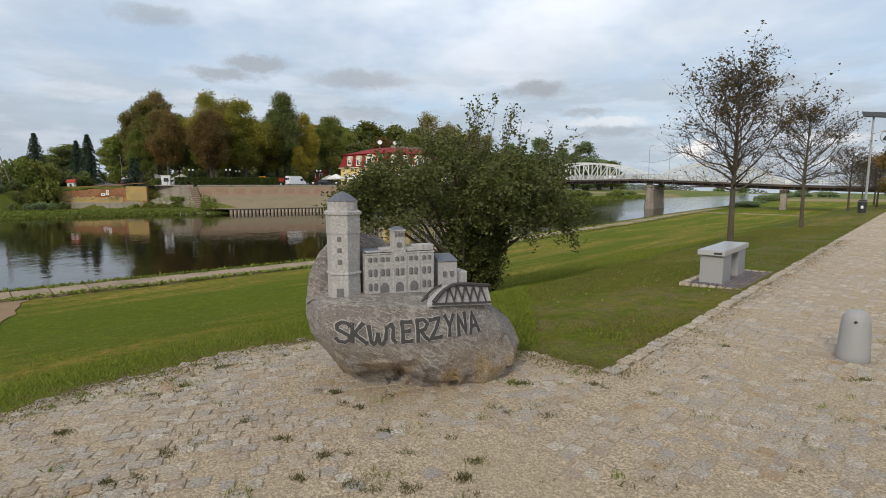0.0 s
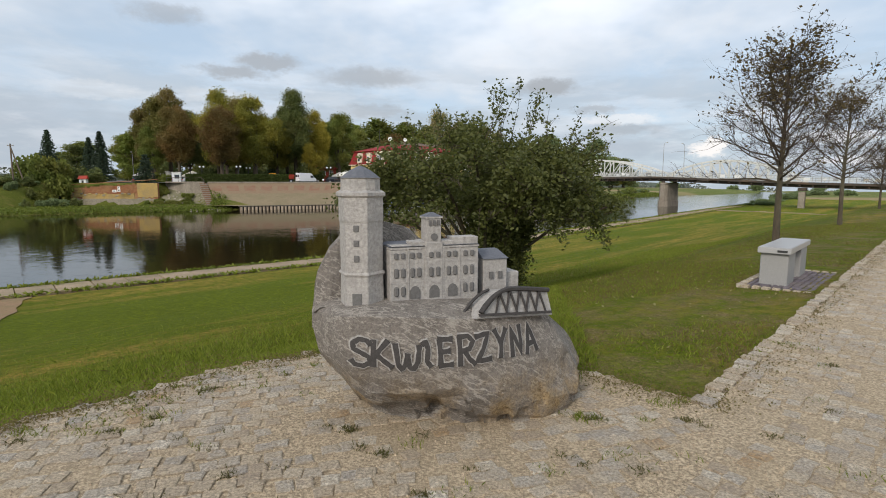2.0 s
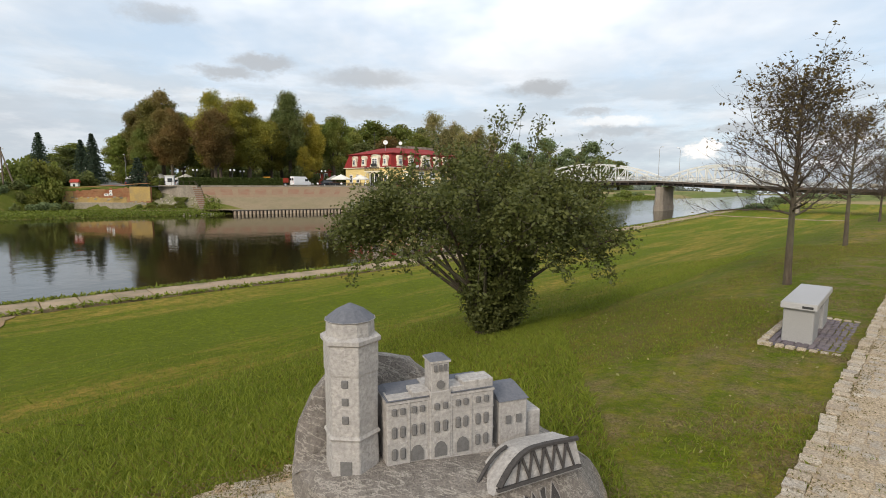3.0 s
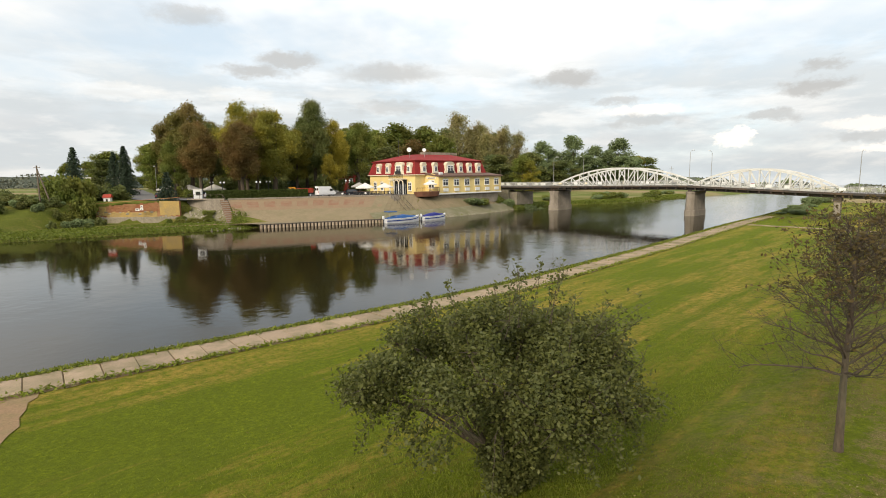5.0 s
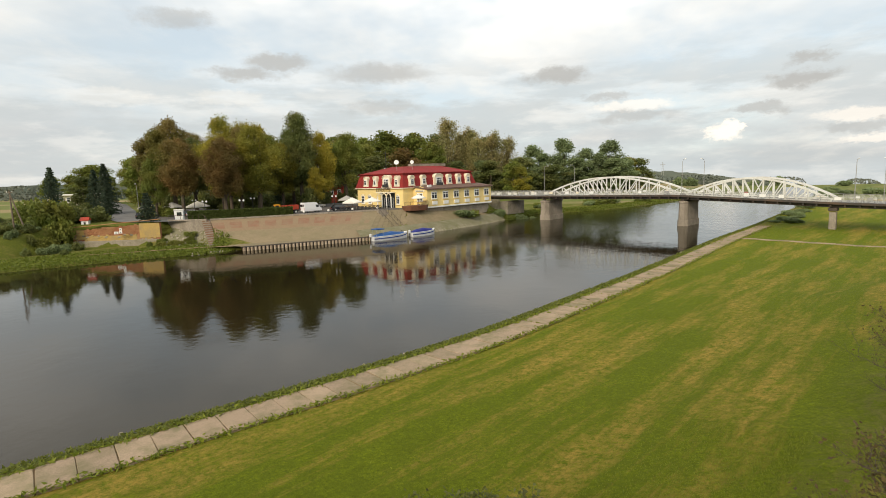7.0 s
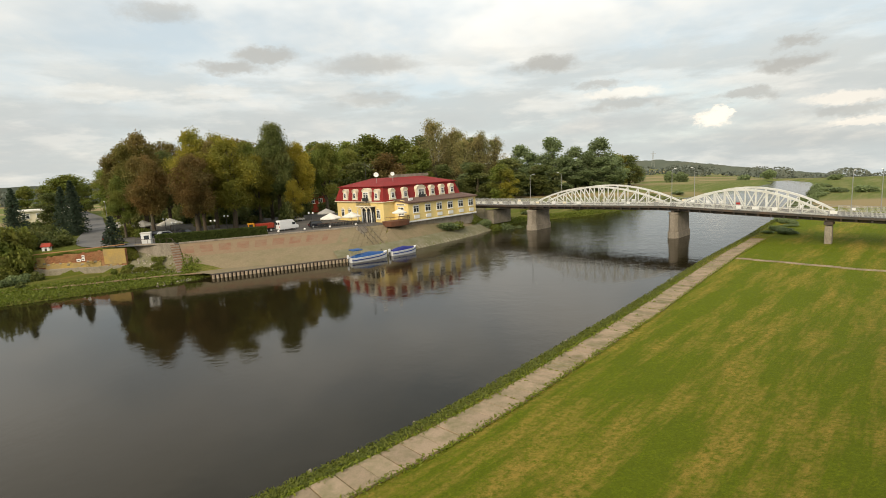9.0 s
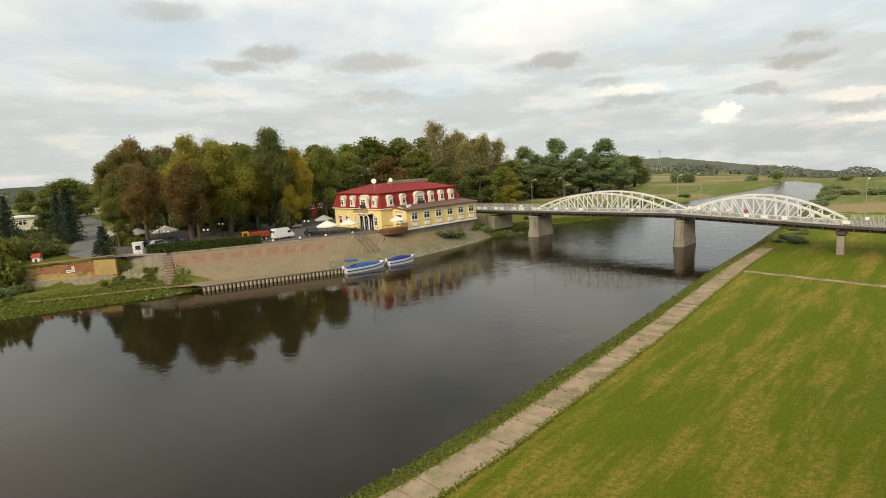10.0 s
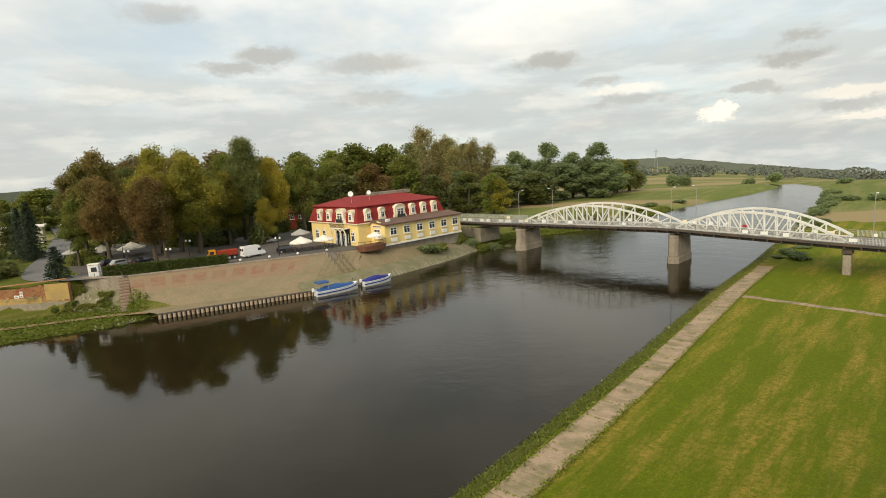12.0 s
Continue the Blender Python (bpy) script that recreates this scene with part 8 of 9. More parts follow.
FACETS = [((0.62, -0.20, 0.58), (0.80, -0.22, 0.56)), ((0.82, -0.16, 0.20), (0.74, -0.66, 0.12)), ((0.56, -0.40, 0.17), (0.28, -0.95, -0.14)), ((0.22, -0.455, 0.13), (0.05, -0.96, -0.26)),
          ((-0.28, -0.455, 0.20), (-0.14, -0.90, -0.40)), ((-0.58, -0.34, 0.27), (-0.55, -0.72, -0.42)), ((-0.80, -0.10, 0.30), (-0.90, -0.15, -0.40)), ((-0.80, -0.19, 0.62), (-0.86, -0.50, 0.10)),
          ((-0.76, 0.10, 1.02), (-0.80, 0.05, 0.60)), ((-0.36, 0.20, 1.12), (0.25, 0.1, 0.96)), ((0.10, 0.22, 0.90), (0.48, 0.05, 0.87)), ((0.95, 0.05, 0.10), (0.98, -0.1, -0.12))]
for at_, out_ in FACETS:
    cut_ = bmesh.ops.bisect_plane(bm, geom=bm.verts[:] + bm.edges[:] + bm.faces[:], plane_co=at_, plane_no=out_, clear_outer=True)
    rim_ = [g_ for g_ in cut_["geom_cut"] if isinstance(g_, bmesh.types.BMEdge)]
    if rim_:
        bmesh.ops.holes_fill(bm, edges=rim_, sides=0)
bmesh.ops.recalc_face_normals(bm, faces=bm.faces)
for f_ in bm.faces:
    f_.smooth = True
bm.to_mesh(raw)
bm.free()
raw.set_sharp_from_angle(angle=radians(24))
raw.name = "boulder"
part("boulder", raw, ROCK, stone, "rough grey boulder, ochre at the foot")
# water tower, six-sided
tw = new("carved_tower")
tw.parent = stone
tw.matrix_basis = Matrix.LocRotScale((-0.607, -0.06, 0.66), Euler((0, 0, radians(-26.6))), None)
part("shaft", bevelled(Shape().lathe([(0.128, 0.0), (0.123, 0.21)], 6), 0.004), CARVED, tw)
part("ring", Shape().lathe([(0.128, 0.205), (0.134, 0.214), (0.126, 0.226)], 6), CARVED, tw)
part("upper_shaft", bevelled(Shape().lathe([(0.122, 0.222), (0.124, 0.50), (0.128, 0.505), (0.128, 0.64)], 6), 0.003), CARVED, tw)
part("cornice", Shape().lathe([(0.128, 0.635), (0.141, 0.645), (0.141, 0.662), (0.116, 0.676)], 6), CARVED, tw)
part("drum", Shape().lathe([(0.112, 0.672), (0.110, 0.735), (0.116, 0.742)], 12), CARVED, tw)
part("roof", Shape().lathe([(0.116, 0.740), (0.062, 0.782), (0.008, 0.808)], 12), CARVED_ROOF, tw)
# tower openings stand proud of the stone; their grey is painted shade
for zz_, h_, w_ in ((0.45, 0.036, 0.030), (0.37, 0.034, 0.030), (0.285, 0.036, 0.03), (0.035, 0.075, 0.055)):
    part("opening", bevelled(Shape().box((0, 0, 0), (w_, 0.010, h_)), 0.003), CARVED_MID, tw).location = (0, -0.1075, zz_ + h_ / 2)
# town hall
th = new("carved_town_hall")
th.parent = stone
th.location = (-0.20, -0.165, 0.70)
part("front", bevelled(Shape().box((0, 0.10, 0.15), (0.54, 0.2, 0.31)), 0.005), CARVED, th)
part("middle_bay", bevelled(Shape().box((-0.01, 0.0935, 0.165), (0.105, 0.2, 0.35)), 0.003), CARVED, th)
for x in (-0.165, -0.065, 0.045, 0.15):
    part("pilaster", Shape().box((x, -0.001, 0.155), (0.008, 0.006, 0.30)), CARVED, th)
part("cornice", Shape().box((0, 0.0985, 0.310), (0.543, 0.205, 0.010)), CARVED, th)
for x, w_, h_ in ((-0.19, 0.14, 0.012), (-0.10, 0.09, 0.030), (0.085, 0.09, 0.030), (0.19, 0.16, 0.048)):
    part("attic", bevelled(Shape().box((x, 0.06, 0.315 + h_ / 2), (w_, 0.10, h_)), 0.003), CARVED, th)
part("string_course", Shape().box((0, 0.092, 0.115), (0.542, 0.187, 0.006)), CARVED, th)
part("string_course", Shape().box((0, 0.092, 0.225), (0.542, 0.187, 0.006)), CARVED, th)
part("plinth", Shape().box((0, 0.095, -0.005), (0.555, 0.215, 0.03)), CARVED, th)
part("hipped_roof", Shape().prism([(-0.27, 0.0), (0.27, 0.0), (0.27, 0.2), (-0.27, 0.2)], 0.32, 0.332, [(-0.24, 0.12), (0.25, 0.12), (0.25, 0.2), (-0.24, 0.2)]), CARVED_ROOF, th)
part("clock_turret", bevelled(Shape().box((-0.01, 0.05, 0.41), (0.088, 0.1, 0.15)), 0.003), CARVED, th)
part("turret_cornice", Shape().box((-0.01, 0.05, 0.480), (0.102, 0.112, 0.010)), CARVED, th)
part("turret_roof", Shape().prism([(-0.062, -0.005), (0.042, -0.005), (0.042, 0.105), (-0.062, 0.105)], 0.485, 0.508, [(-0.02, 0.04), (0.0, 0.04), (0.0, 0.06), (-0.02, 0.06)]), CARVED_ROOF, th)
# windows and doors as shallow grey blocks, shade given by colour alone
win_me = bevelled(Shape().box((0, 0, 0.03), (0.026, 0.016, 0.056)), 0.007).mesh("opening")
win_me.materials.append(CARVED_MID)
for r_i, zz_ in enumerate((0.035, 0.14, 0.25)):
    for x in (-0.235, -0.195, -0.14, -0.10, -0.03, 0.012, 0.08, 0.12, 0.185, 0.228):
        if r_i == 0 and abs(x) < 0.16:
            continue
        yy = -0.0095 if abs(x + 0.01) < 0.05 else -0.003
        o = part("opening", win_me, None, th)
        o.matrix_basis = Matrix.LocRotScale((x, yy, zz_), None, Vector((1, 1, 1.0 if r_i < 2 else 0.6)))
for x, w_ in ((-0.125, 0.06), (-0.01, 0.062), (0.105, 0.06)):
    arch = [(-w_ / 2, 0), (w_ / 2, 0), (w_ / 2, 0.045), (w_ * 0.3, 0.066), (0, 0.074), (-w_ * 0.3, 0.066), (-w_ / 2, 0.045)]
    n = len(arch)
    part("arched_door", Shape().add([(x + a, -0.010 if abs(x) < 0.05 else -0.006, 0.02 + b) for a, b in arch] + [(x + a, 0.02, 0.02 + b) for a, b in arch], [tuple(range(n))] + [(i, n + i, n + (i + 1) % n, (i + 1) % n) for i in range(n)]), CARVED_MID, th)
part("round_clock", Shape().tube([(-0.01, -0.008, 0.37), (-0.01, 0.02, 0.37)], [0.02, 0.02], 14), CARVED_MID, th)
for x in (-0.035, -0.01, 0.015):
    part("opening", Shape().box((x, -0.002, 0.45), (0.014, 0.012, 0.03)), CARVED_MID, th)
# stepped annexes
an_ = new("carved_annex")
an_.parent = stone
an_.location = (0.20, -0.13, 0.68)
part("house", bevelled(Shape().box((0, 0.09, 0.12), (0.16, 0.18, 0.24)), 0.005), CARVED, an_)
part("house_roof", Shape().prism([(-0.085, -0.01), (0.085, -0.01), (0.085, 0.19), (-0.085, 0.19)], 0.24, 0.285, [(-0.07, 0.12), (0.07, 0.12), (0.07, 0.16), (-0.07, 0.16)]), CARVED_ROOF, an_)
part("low_block", bevelled(Shape().box((0.13, 0.12, 0.07), (0.11, 0.16, 0.15)), 0.005), CARVED, an_)
for x in (-0.03, 0.03):
    part("opening", Shape().box((x, -0.004, 0.14), (0.026, 0.012, 0.04)), CARVED_MID, an_)
# carved arch bridge at the right end
br = new("carved_bridge")
br.parent = stone
br.matrix_basis = Matrix.LocRotScale((0.205, -0.385, 0.650), Euler((radians(-16), radians(6), radians(14))), Vector((1.28, 1, 1.0)))
n = 14
def arc(k):
    u = k / n
    return -0.20 + 0.42 * u, 0.13 * (1 - max(0.0, (0.45 - u) / 0.45) ** 2.0) - 0.025 * max(0.0, u - 0.6)
body = [(-0.22, -0.03)] + [(arc(k)[0], arc(k)[1] - 0.004) for k in range(n + 1)] + [(0.24, -0.03)]
m = len(body)
part("web", Shape().add([(a, 0.012, b) for a, b in body] + [(a, 0.16, b + 0.02) for a, b in body], [tuple(range(m)), tuple(reversed(range(m, 2 * m)))] + [(i, m + i, m + (i + 1) % m, (i + 1) % m) for i in range(m)]), CARVED, br)
part("arch_chord", Shape().tube([(arc(k)[0], 0.0, arc(k)[1]) for k in range(n + 1)], [0.014] * (n + 1), 6), CARVED_DARK, br, "dark carved arch")
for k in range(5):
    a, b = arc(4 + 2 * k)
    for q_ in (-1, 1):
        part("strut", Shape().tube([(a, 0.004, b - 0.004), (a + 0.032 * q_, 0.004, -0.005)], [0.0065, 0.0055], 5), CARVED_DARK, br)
part("side_chord", Shape().tube([(arc(k)[0] - 0.03, 0.10, arc(k)[1] + 0.012) for k in range(6)], [0.009] * 6, 5), CARVED_DARK, br, "dark carved arch")
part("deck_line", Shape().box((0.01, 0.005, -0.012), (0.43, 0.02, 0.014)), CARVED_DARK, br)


STROKES = {
    "S": [[(0.95, 0.80), (0.78, 0.97), (0.42, 1.0), (0.12, 0.84), (0.15, 0.62), (0.50, 0.50), (0.86, 0.36), (0.92, 0.16), (0.60, 0.0), (0.22, 0.03), (0.02, 0.20)]],
    "K": [[(0.12, 0.02), (0.14, 1.0)], [(0.80, 0.97), (0.22, 0.50)], [(0.22, 0.50), (0.60, 0.24), (0.98, 0.0)]],
    "W": [[(0.02, 0.98), (0.12, 0.25), (0.26, 0.03), (0.42, 0.20), (0.52, 0.62)], [(0.50, 0.50), (0.60, 0.10), (0.76, 0.03), (0.92, 0.30), (1.0, 0.90)]],
    "I": [[(0.20, 0.86), (0.48, 0.98), (0.60, 0.70), (0.52, 0.25), (0.82, 0.03)]],
    "E": [[(0.16, 0.02), (0.14, 0.98)], [(0.05, 0.98), (0.92, 0.96)], [(0.16, 0.53), (0.76, 0.54)], [(0.06, 0.03), (0.94, 0.03)]],
    "R": [[(0.16, 0.0), (0.14, 0.98)], [(0.06, 0.96), (0.60, 0.98), (0.86, 0.80), (0.66, 0.56), (0.18, 0.50)], [(0.40, 0.50), (0.62, 0.24), (0.98, 0.02)]],
    "Z": [[(0.04, 0.90), (0.90, 0.96), (0.50, 0.48), (0.06, 0.06), (0.98, 0.10)]],
    "Y": [[(0.04, 0.98), (0.46, 0.50)], [(0.96, 0.96), (0.46, 0.50), (0.36, 0.0)]],
    "N": [[(0.10, 0.0), (0.14, 0.98), (0.84, 0.06), (0.92, 1.0)]],
    "A": [[(0.02, 0.0), (0.44, 1.0), (0.98, 0.03)], [(0.20, 0.34), (0.80, 0.36)]],
}


def stroke_shape(ch, x0, z0, w, h, half, proud):
    """Cut strokes of a hand-lettered capital, following the face of the stone."""
    sh = Shape()
    for line in STROKES[ch]:
        pts = [Vector((x0 + w * a, 0, z0 + h * b)) for a, b in line]
        fine_ = [pts[0]]
        for a, b in zip(pts[:-1], pts[1:]):
            fine_ += [a.lerp(b, q_ / 3) for q_ in (1, 2, 3)]
        for i, p_ in enumerate(fine_):
            d_ = (fine_[min(i + 1, len(fine_) - 1)] - fine_[max(i - 1, 0)]).normalized()
            nrm = Vector((-d_.z, 0, d_.x))
            wide = half * (1.0 + 0.22 * (i in (0, len(fine_) - 1)) + 0.10 * math.sin(i * 2.3 + x0 * 40))
            for sg_ in (-1, 1):
                q_ = p_ + nrm * wide * sg_
                y_ = face_y(q_.x, q_.z)
                sh.v += [(q_.x, y_ - proud, q_.z), (q_.x, y_ + 0.02, q_.z)]
        n0 = len(sh.v) - 4 * len(fine_)
        for i in range(len(fine_) - 1):
            a = n0 + 4 * i
            sh.f += [(a, a + 4, a + 6, a + 2), (a + 1, a + 5, a + 4, a), (a + 2, a + 6, a + 7, a + 3)]
        e_ = n0 + 4 * (len(fine_) - 1)
        sh.f += [(n0, n0 + 2, n0 + 3, n0 + 1), (e_, e_ + 1, e_ + 3, e_ + 2)]
    return sh


ins = new("inscription")
ins.parent = stone
TXT = "SKWIERZYNA"
LX = [-0.724, -0.633, -0.512, -0.392, -0.292, -0.185, -0.085, 0.045, 0.152, 0.265]
LW = [0.100, 0.112, 0.125, 0.080, 0.090, 0.105, 0.102, 0.090, 0.085, 0.092]
LZ = [0.415, 0.412, 0.395, 0.405, 0.410, 0.400, 0.410, 0.415, 0.405, 0.400]
LH = [0.145, 0.150, 0.148, 0.145, 0.145, 0.162, 0.155, 0.158, 0.162, 0.158]
for ch, x, w_, z, h in zip(TXT, LX, LW, LZ, LH):
    lt = part("letter", stroke_shape(ch, x, z, w_, h, 0.0125, 0.0085), CARVED_DARK, ins, "dark carved capital letter")
    part("chiselled_rim", stroke_shape(ch, x, z, w_, h, 0.0185, 0.0055), CARVED, lt, "pale chiselled rim")

# granite bench on its gravel bed
BC = Vector((4.30, 11.0, 0))
bz = on_ground(BC.x, BC.y) + 0.01
gb = thing("sett_bed", "dark basalt setts edged with pale stones under the bench", "paving", kind="structure", x=BC.x, y=BC.y, z=bz, rz=rot0)
part("bedding", bevelled(Shape().box((0.0, 0.0, -0.07), (2.0, 0.86, 0.14)), 0.02), GRAVEL, gb)
peb = Shape()
for i in range(27):
    for j in range(11):
        peb.add(*sett(-0.91 + 0.07 * i + rg.gauss(0, 0.006), -0.36 + 0.072 * j + rg.gauss(0, 0.006), rg.gauss(0, 0.12), rg.uniform(0.05, 0.066), rg.uniform(0.05, 0.066), 0.014 + rg.uniform(0, 0.006), rg))
tagged(part("basalt_setts", peb, BASALT, gb, "small dark basalt setts"), kind="stuff")
for k in range(18):
    for yy in (-0.45, 0.46):
        part("edging_stone", rg.choice(proto), None, gb).matrix_basis = Matrix.LocRotScale((-1.03 + 0.121 * k, yy, 0.004), Euler((0, 0, rg.gauss(0, 0.1))), None)
for k in range(7):
    for xx in (-1.05, 1.05):
        part("edging_stone", rg.choice(proto), None, gb).matrix_basis = Matrix.LocRotScale((xx, -0.35 + 0.12 * k, 0.004), Euler((0, 0, rg.gauss(0, 0.1))), None)
bench = thing("granite_bench", "grey granite bench of thick slab on two block legs", "bench", x=4.17, y=11.05, z=bz, rz=rot0 + 0.03)
part("seat", bevelled(Shape().box((0, 0, 0.500), (1.64, 0.40, 0.085)), 0.008, 2), GRANITE_TOP, bench, "polished granite slab")
for sx in (-0.50, 0.50):
    part("leg", bevelled(Shape().box((sx, 0, 0.22), (0.52, 0.34, 0.47)), 0.008), GRANITE, bench)
part("plaque", Shape().box((-0.822, -0.10, 0.495), (0.006, 0.12, 0.03)), DARK, bench, "small dark plaque")

# bollard with a rounded head
bo = thing("stone_bollard", "short round-headed granite bollard on the setts", "bollard", x=3.58, y=6.55, z=0.0)
part("post", Shape().lathe([(0.125, -0.05), (0.122, 0.05), (0.112, 0.25), (0.105, 0.34), (0.096, 0.39), (0.074, 0.425), (0.04, 0.445), (0.01, 0.45)], 24), GRANITE, bo, smooth=True)
part("hole", Shape().tube([(-0.055, -0.09, 0.35), (-0.05, -0.075, 0.35)], [0.014, 0.014], 8), DARK, bo)


# small promenade trees, nearly bare, with leaves left at the top
def street_tree(h, seed, fork=1.55):
    rg_ = random.Random(seed)
    o = thing("young_tree", "young half-bare promenade tree with sparse dark leaves", "tree", "promenade trees")
    tr = Shape()
    lean = rg_.uniform(-0.05, 0.05)
    def stem_at(z):
        return Vector((lean * min(1.2, z / fork), 0.02 * math.sin(z * 1.3), z))
    zs_ = [-0.2, 0.3, 1.0, fork, 2.4, 3.3, 4.2, h * 0.96]
    tr.tube([tuple(stem_at(z)) for z in zs_], [0.10, 0.078, 0.068, 0.060, 0.045, 0.030, 0.018, 0.006], 8, False)
    tw_ = Shape()
    tips = []
    for k in range(40):
        u = (k / 39) ** 1.1
        z = fork - 0.05 + (h * 0.86 - fork) * u
        ang = k * 2.4 + rg_.uniform(-0.35, 0.35)
        reach = float(np.interp(u, [0, 0.15, 0.4, 0.7, 1.0], [1.5, 1.8, 1.7, 1.25, 0.7])) * rg_.uniform(0.7, 1.12)
        d = Vector((math.cos(ang), math.sin(ang), 0.35 + 0.75 * u + rg_.uniform(-0.15, 0.3)))
        pts, rad, _ = limb(tr, stem_at(z), d, reach * 1.05, 0.024 * (1.15 - 0.7 * u), rg_, 0.30, 5, 8, 0.05)
        for j in range(13):
            i = rg_.randint(1, 8)
            a2 = ang + rg_.uniform(-1.5, 1.5)
            L2 = reach * rg_.uniform(0.25, 0.5)
            p2, _, _ = limb(tw_, pts[i], (math.cos(a2), math.sin(a2), rg_.uniform(-0.1, 1.2)), L2, 0.0070, rg_, 0.36, 3, 5, 0.08)
            tips += p2[2:]
            for q_ in range(5):
                a3 = a2 + rg_.uniform(-1.4, 1.4)
                p3, _, _ = limb(tw_, p2[rg_.randint(1, 5)], (math.cos(a3), math.sin(a3), rg_.uniform(-0.2, 1.1)), L2 * 0.6, 0.0038, rg_, 0.4, 3, 3, 0.05)
                tips += p3[1:]
    part("trunk", tr, BARK, o)
    tagged(part("twigwork", tw_, TWIG, o), kind="stuff")
    r2 = np.random.RandomState(seed)
    T3 = np.array([tuple(t) for t in tips])
    wgt = np.clip((T3[:, 2] - h * 0.5) / (h * 0.40), 0.16, 1) ** 1.4
    wgt = wgt * (0.12 + np.clip(np.hypot(T3[:, 0], T3[:, 1]) / 1.0, 0, 1) ** 1.3)
    pick = r2.choice(len(T3), 3000, p=wgt / wgt.sum())
    part("foliage", leaf_shape(T3[pick] + r2.normal(0, 0.04, (3000, 3)), 0.060, seed, 0, 1.25), LEAF["tree_near"], o, "sparse dark autumn leaves")
    return o


st1 = street_tree(4.6, 301, 1.5)
st1.matrix_basis = pose(5.86, 15.2, on_ground(5.86, 15.2))
st2 = street_tree(4.8, 305, 1.6)
st2.matrix_basis = pose(11.5, 23.3, on_ground(11.5, 23.3), 0, 0, 40)
for src, x, y, k, a_ in ((st1, 21.3, 37.6, 0.85, 70), (st2, 26.0, 42.6, 0.78, 160), (st1, 29.5, 48.6, 0.8, 250), (st2, 23.6, 40.2, 0.7, 300)):
    copy_thing(src, Matrix.LocRotScale((x, y, on_ground(x, y)), Euler((0, 0, radians(a_))), Vector((k, k, k))))

# denser low trees farther along the promenade
for x, y, k, a_ in ((24.5, 38.5, 0.24, 0.0), (28.5, 43.5, 0.26, 1.3), (33.0, 50.0, 0.26, 2.2)):
    stand(row_tree, x, y, (k / row_tree.scale[0], k / row_tree.scale[1], k * 1.05 / row_tree.scale[2]), a_, "low dense promenade tree with brownish leaves", "promenade trees")

# solar lamp with round sign and a litter bin
sl_ = thing("solar_lamp", "slim grey solar lamp post with panel and hanging lamp", "street lamp", x=18.4, y=31.2, z=0.0)
part("pole", Shape().tube([(0, 0, 0), (0, 0, 4.85)], [0.06, 0.045], 8), RAIL, sl_)
part("solar_panel", bevelled(Shape().box((0, 0, 0), (1.0, 0.6, 0.06)), 0.01), DARK, sl_, "tilted dark solar panel").matrix_basis = Matrix.LocRotScale((0.05, 0, 4.95), Euler((radians(28), radians(6), radians(-20))), None)
part("bracket", Shape().tube([(0, 0, 4.0), (0.5, -0.1, 4.15), (0.72, -0.12, 3.9)], [0.03, 0.03, 0.02], 6), RAIL, sl_)
part("ring", Shape().tube([(0.62 + 0.30 * math.cos(a_), -0.12, 3.85 + 0.30 * math.sin(a_)) for a_ in np.linspace(0, 6.283, 20)], [0.02] * 20, 5), RAIL, sl_)
part("lamp_shade", Shape().lathe([(0.17, 0.0), (0.14, 0.1), (0.04, 0.26), (0.02, 0.3)], 12, (0.62, -0.12, 3.68)), DARK, sl_)
lb = thing("litter_bin", "dark metal litter bin at the lamp post", "litter bin", x=18.15, y=31.0, z=0.0)
part("body", Shape().lathe([(0.17, 0.05), (0.20, 0.55), (0.20, 0.62)], 14), DARK, lb)
part("lid", Shape().lathe([(0.21, 0.64), (0.16, 0.72), (0.03, 0.75)], 14), DARK, lb)
part("label_plate", Shape().box((-0.1, -0.17, 0.36), (0.12, 0.02, 0.14)), WHITE, lb)


# the big bush on the slope
bush = thing("bush_tree", "broad many-stemmed bushy tree with dense dark green leaves", "tree", x=-0.55, y=14.9, z=on_ground(-0.55, 14.9))
rg = random.Random(404)
stem, twg = Shape(), Shape()
crown = []
while len(crown) < 112:
    x, y, u = rg.uniform(-3.3, 2.9), rg.uniform(-2.9, 2.9), rg.random()
    e_ = ((x + 0.22) / 3.05) ** 2 + (y / 2.85) ** 2
    if e_ > 1:
        continue
    top = 4.12 - 1.28 * e_ + rg.uniform(-0.3, 0.15)
    low = float(np.interp(e_, [0, 0.15, 0.5, 1.0], [1.85, 2.25, 2.2, 1.9])) + rg.uniform(-0.1, 0.25)
    crown.append((x, y, low + (top - low) * u, rg.uniform(0.30, 0.52)))
for k in range(26):
    cx_, cy_, cz_, _ = crown[k]
    tgt = Vector((cx_, cy_, cz_))
    foot = Vector((rg.uniform(-0.18, 0.18), rg.uniform(-0.18, 0.18), -0.1))
    knee = foot + Vector((cx_ * 0.16, cy_ * 0.16, rg.uniform(0.8, 1.25)))
    mid_ = knee.lerp(tgt, 0.5) + Vector((0, 0, 0.22))
    stem.tube([foot, foot.lerp(knee, 0.5) + Vector((0.03, 0.02, 0)), knee, mid_, tgt], [0.065, 0.058, 0.050, 0.036, 0.016], 6, False)
for cx_, cy_, cz_, k_ in crown:
    for j in range(8):
        a2 = rg.uniform(0, 6.28)
        limb(twg, (cx_, cy_, cz_ - 0.15), (math.cos(a2), math.sin(a2), rg.uniform(-0.5, 1.0)), k_ * rg.uniform(0.8, 1.4), 0.010, rg, 0.2, 4, 4, 0.0)
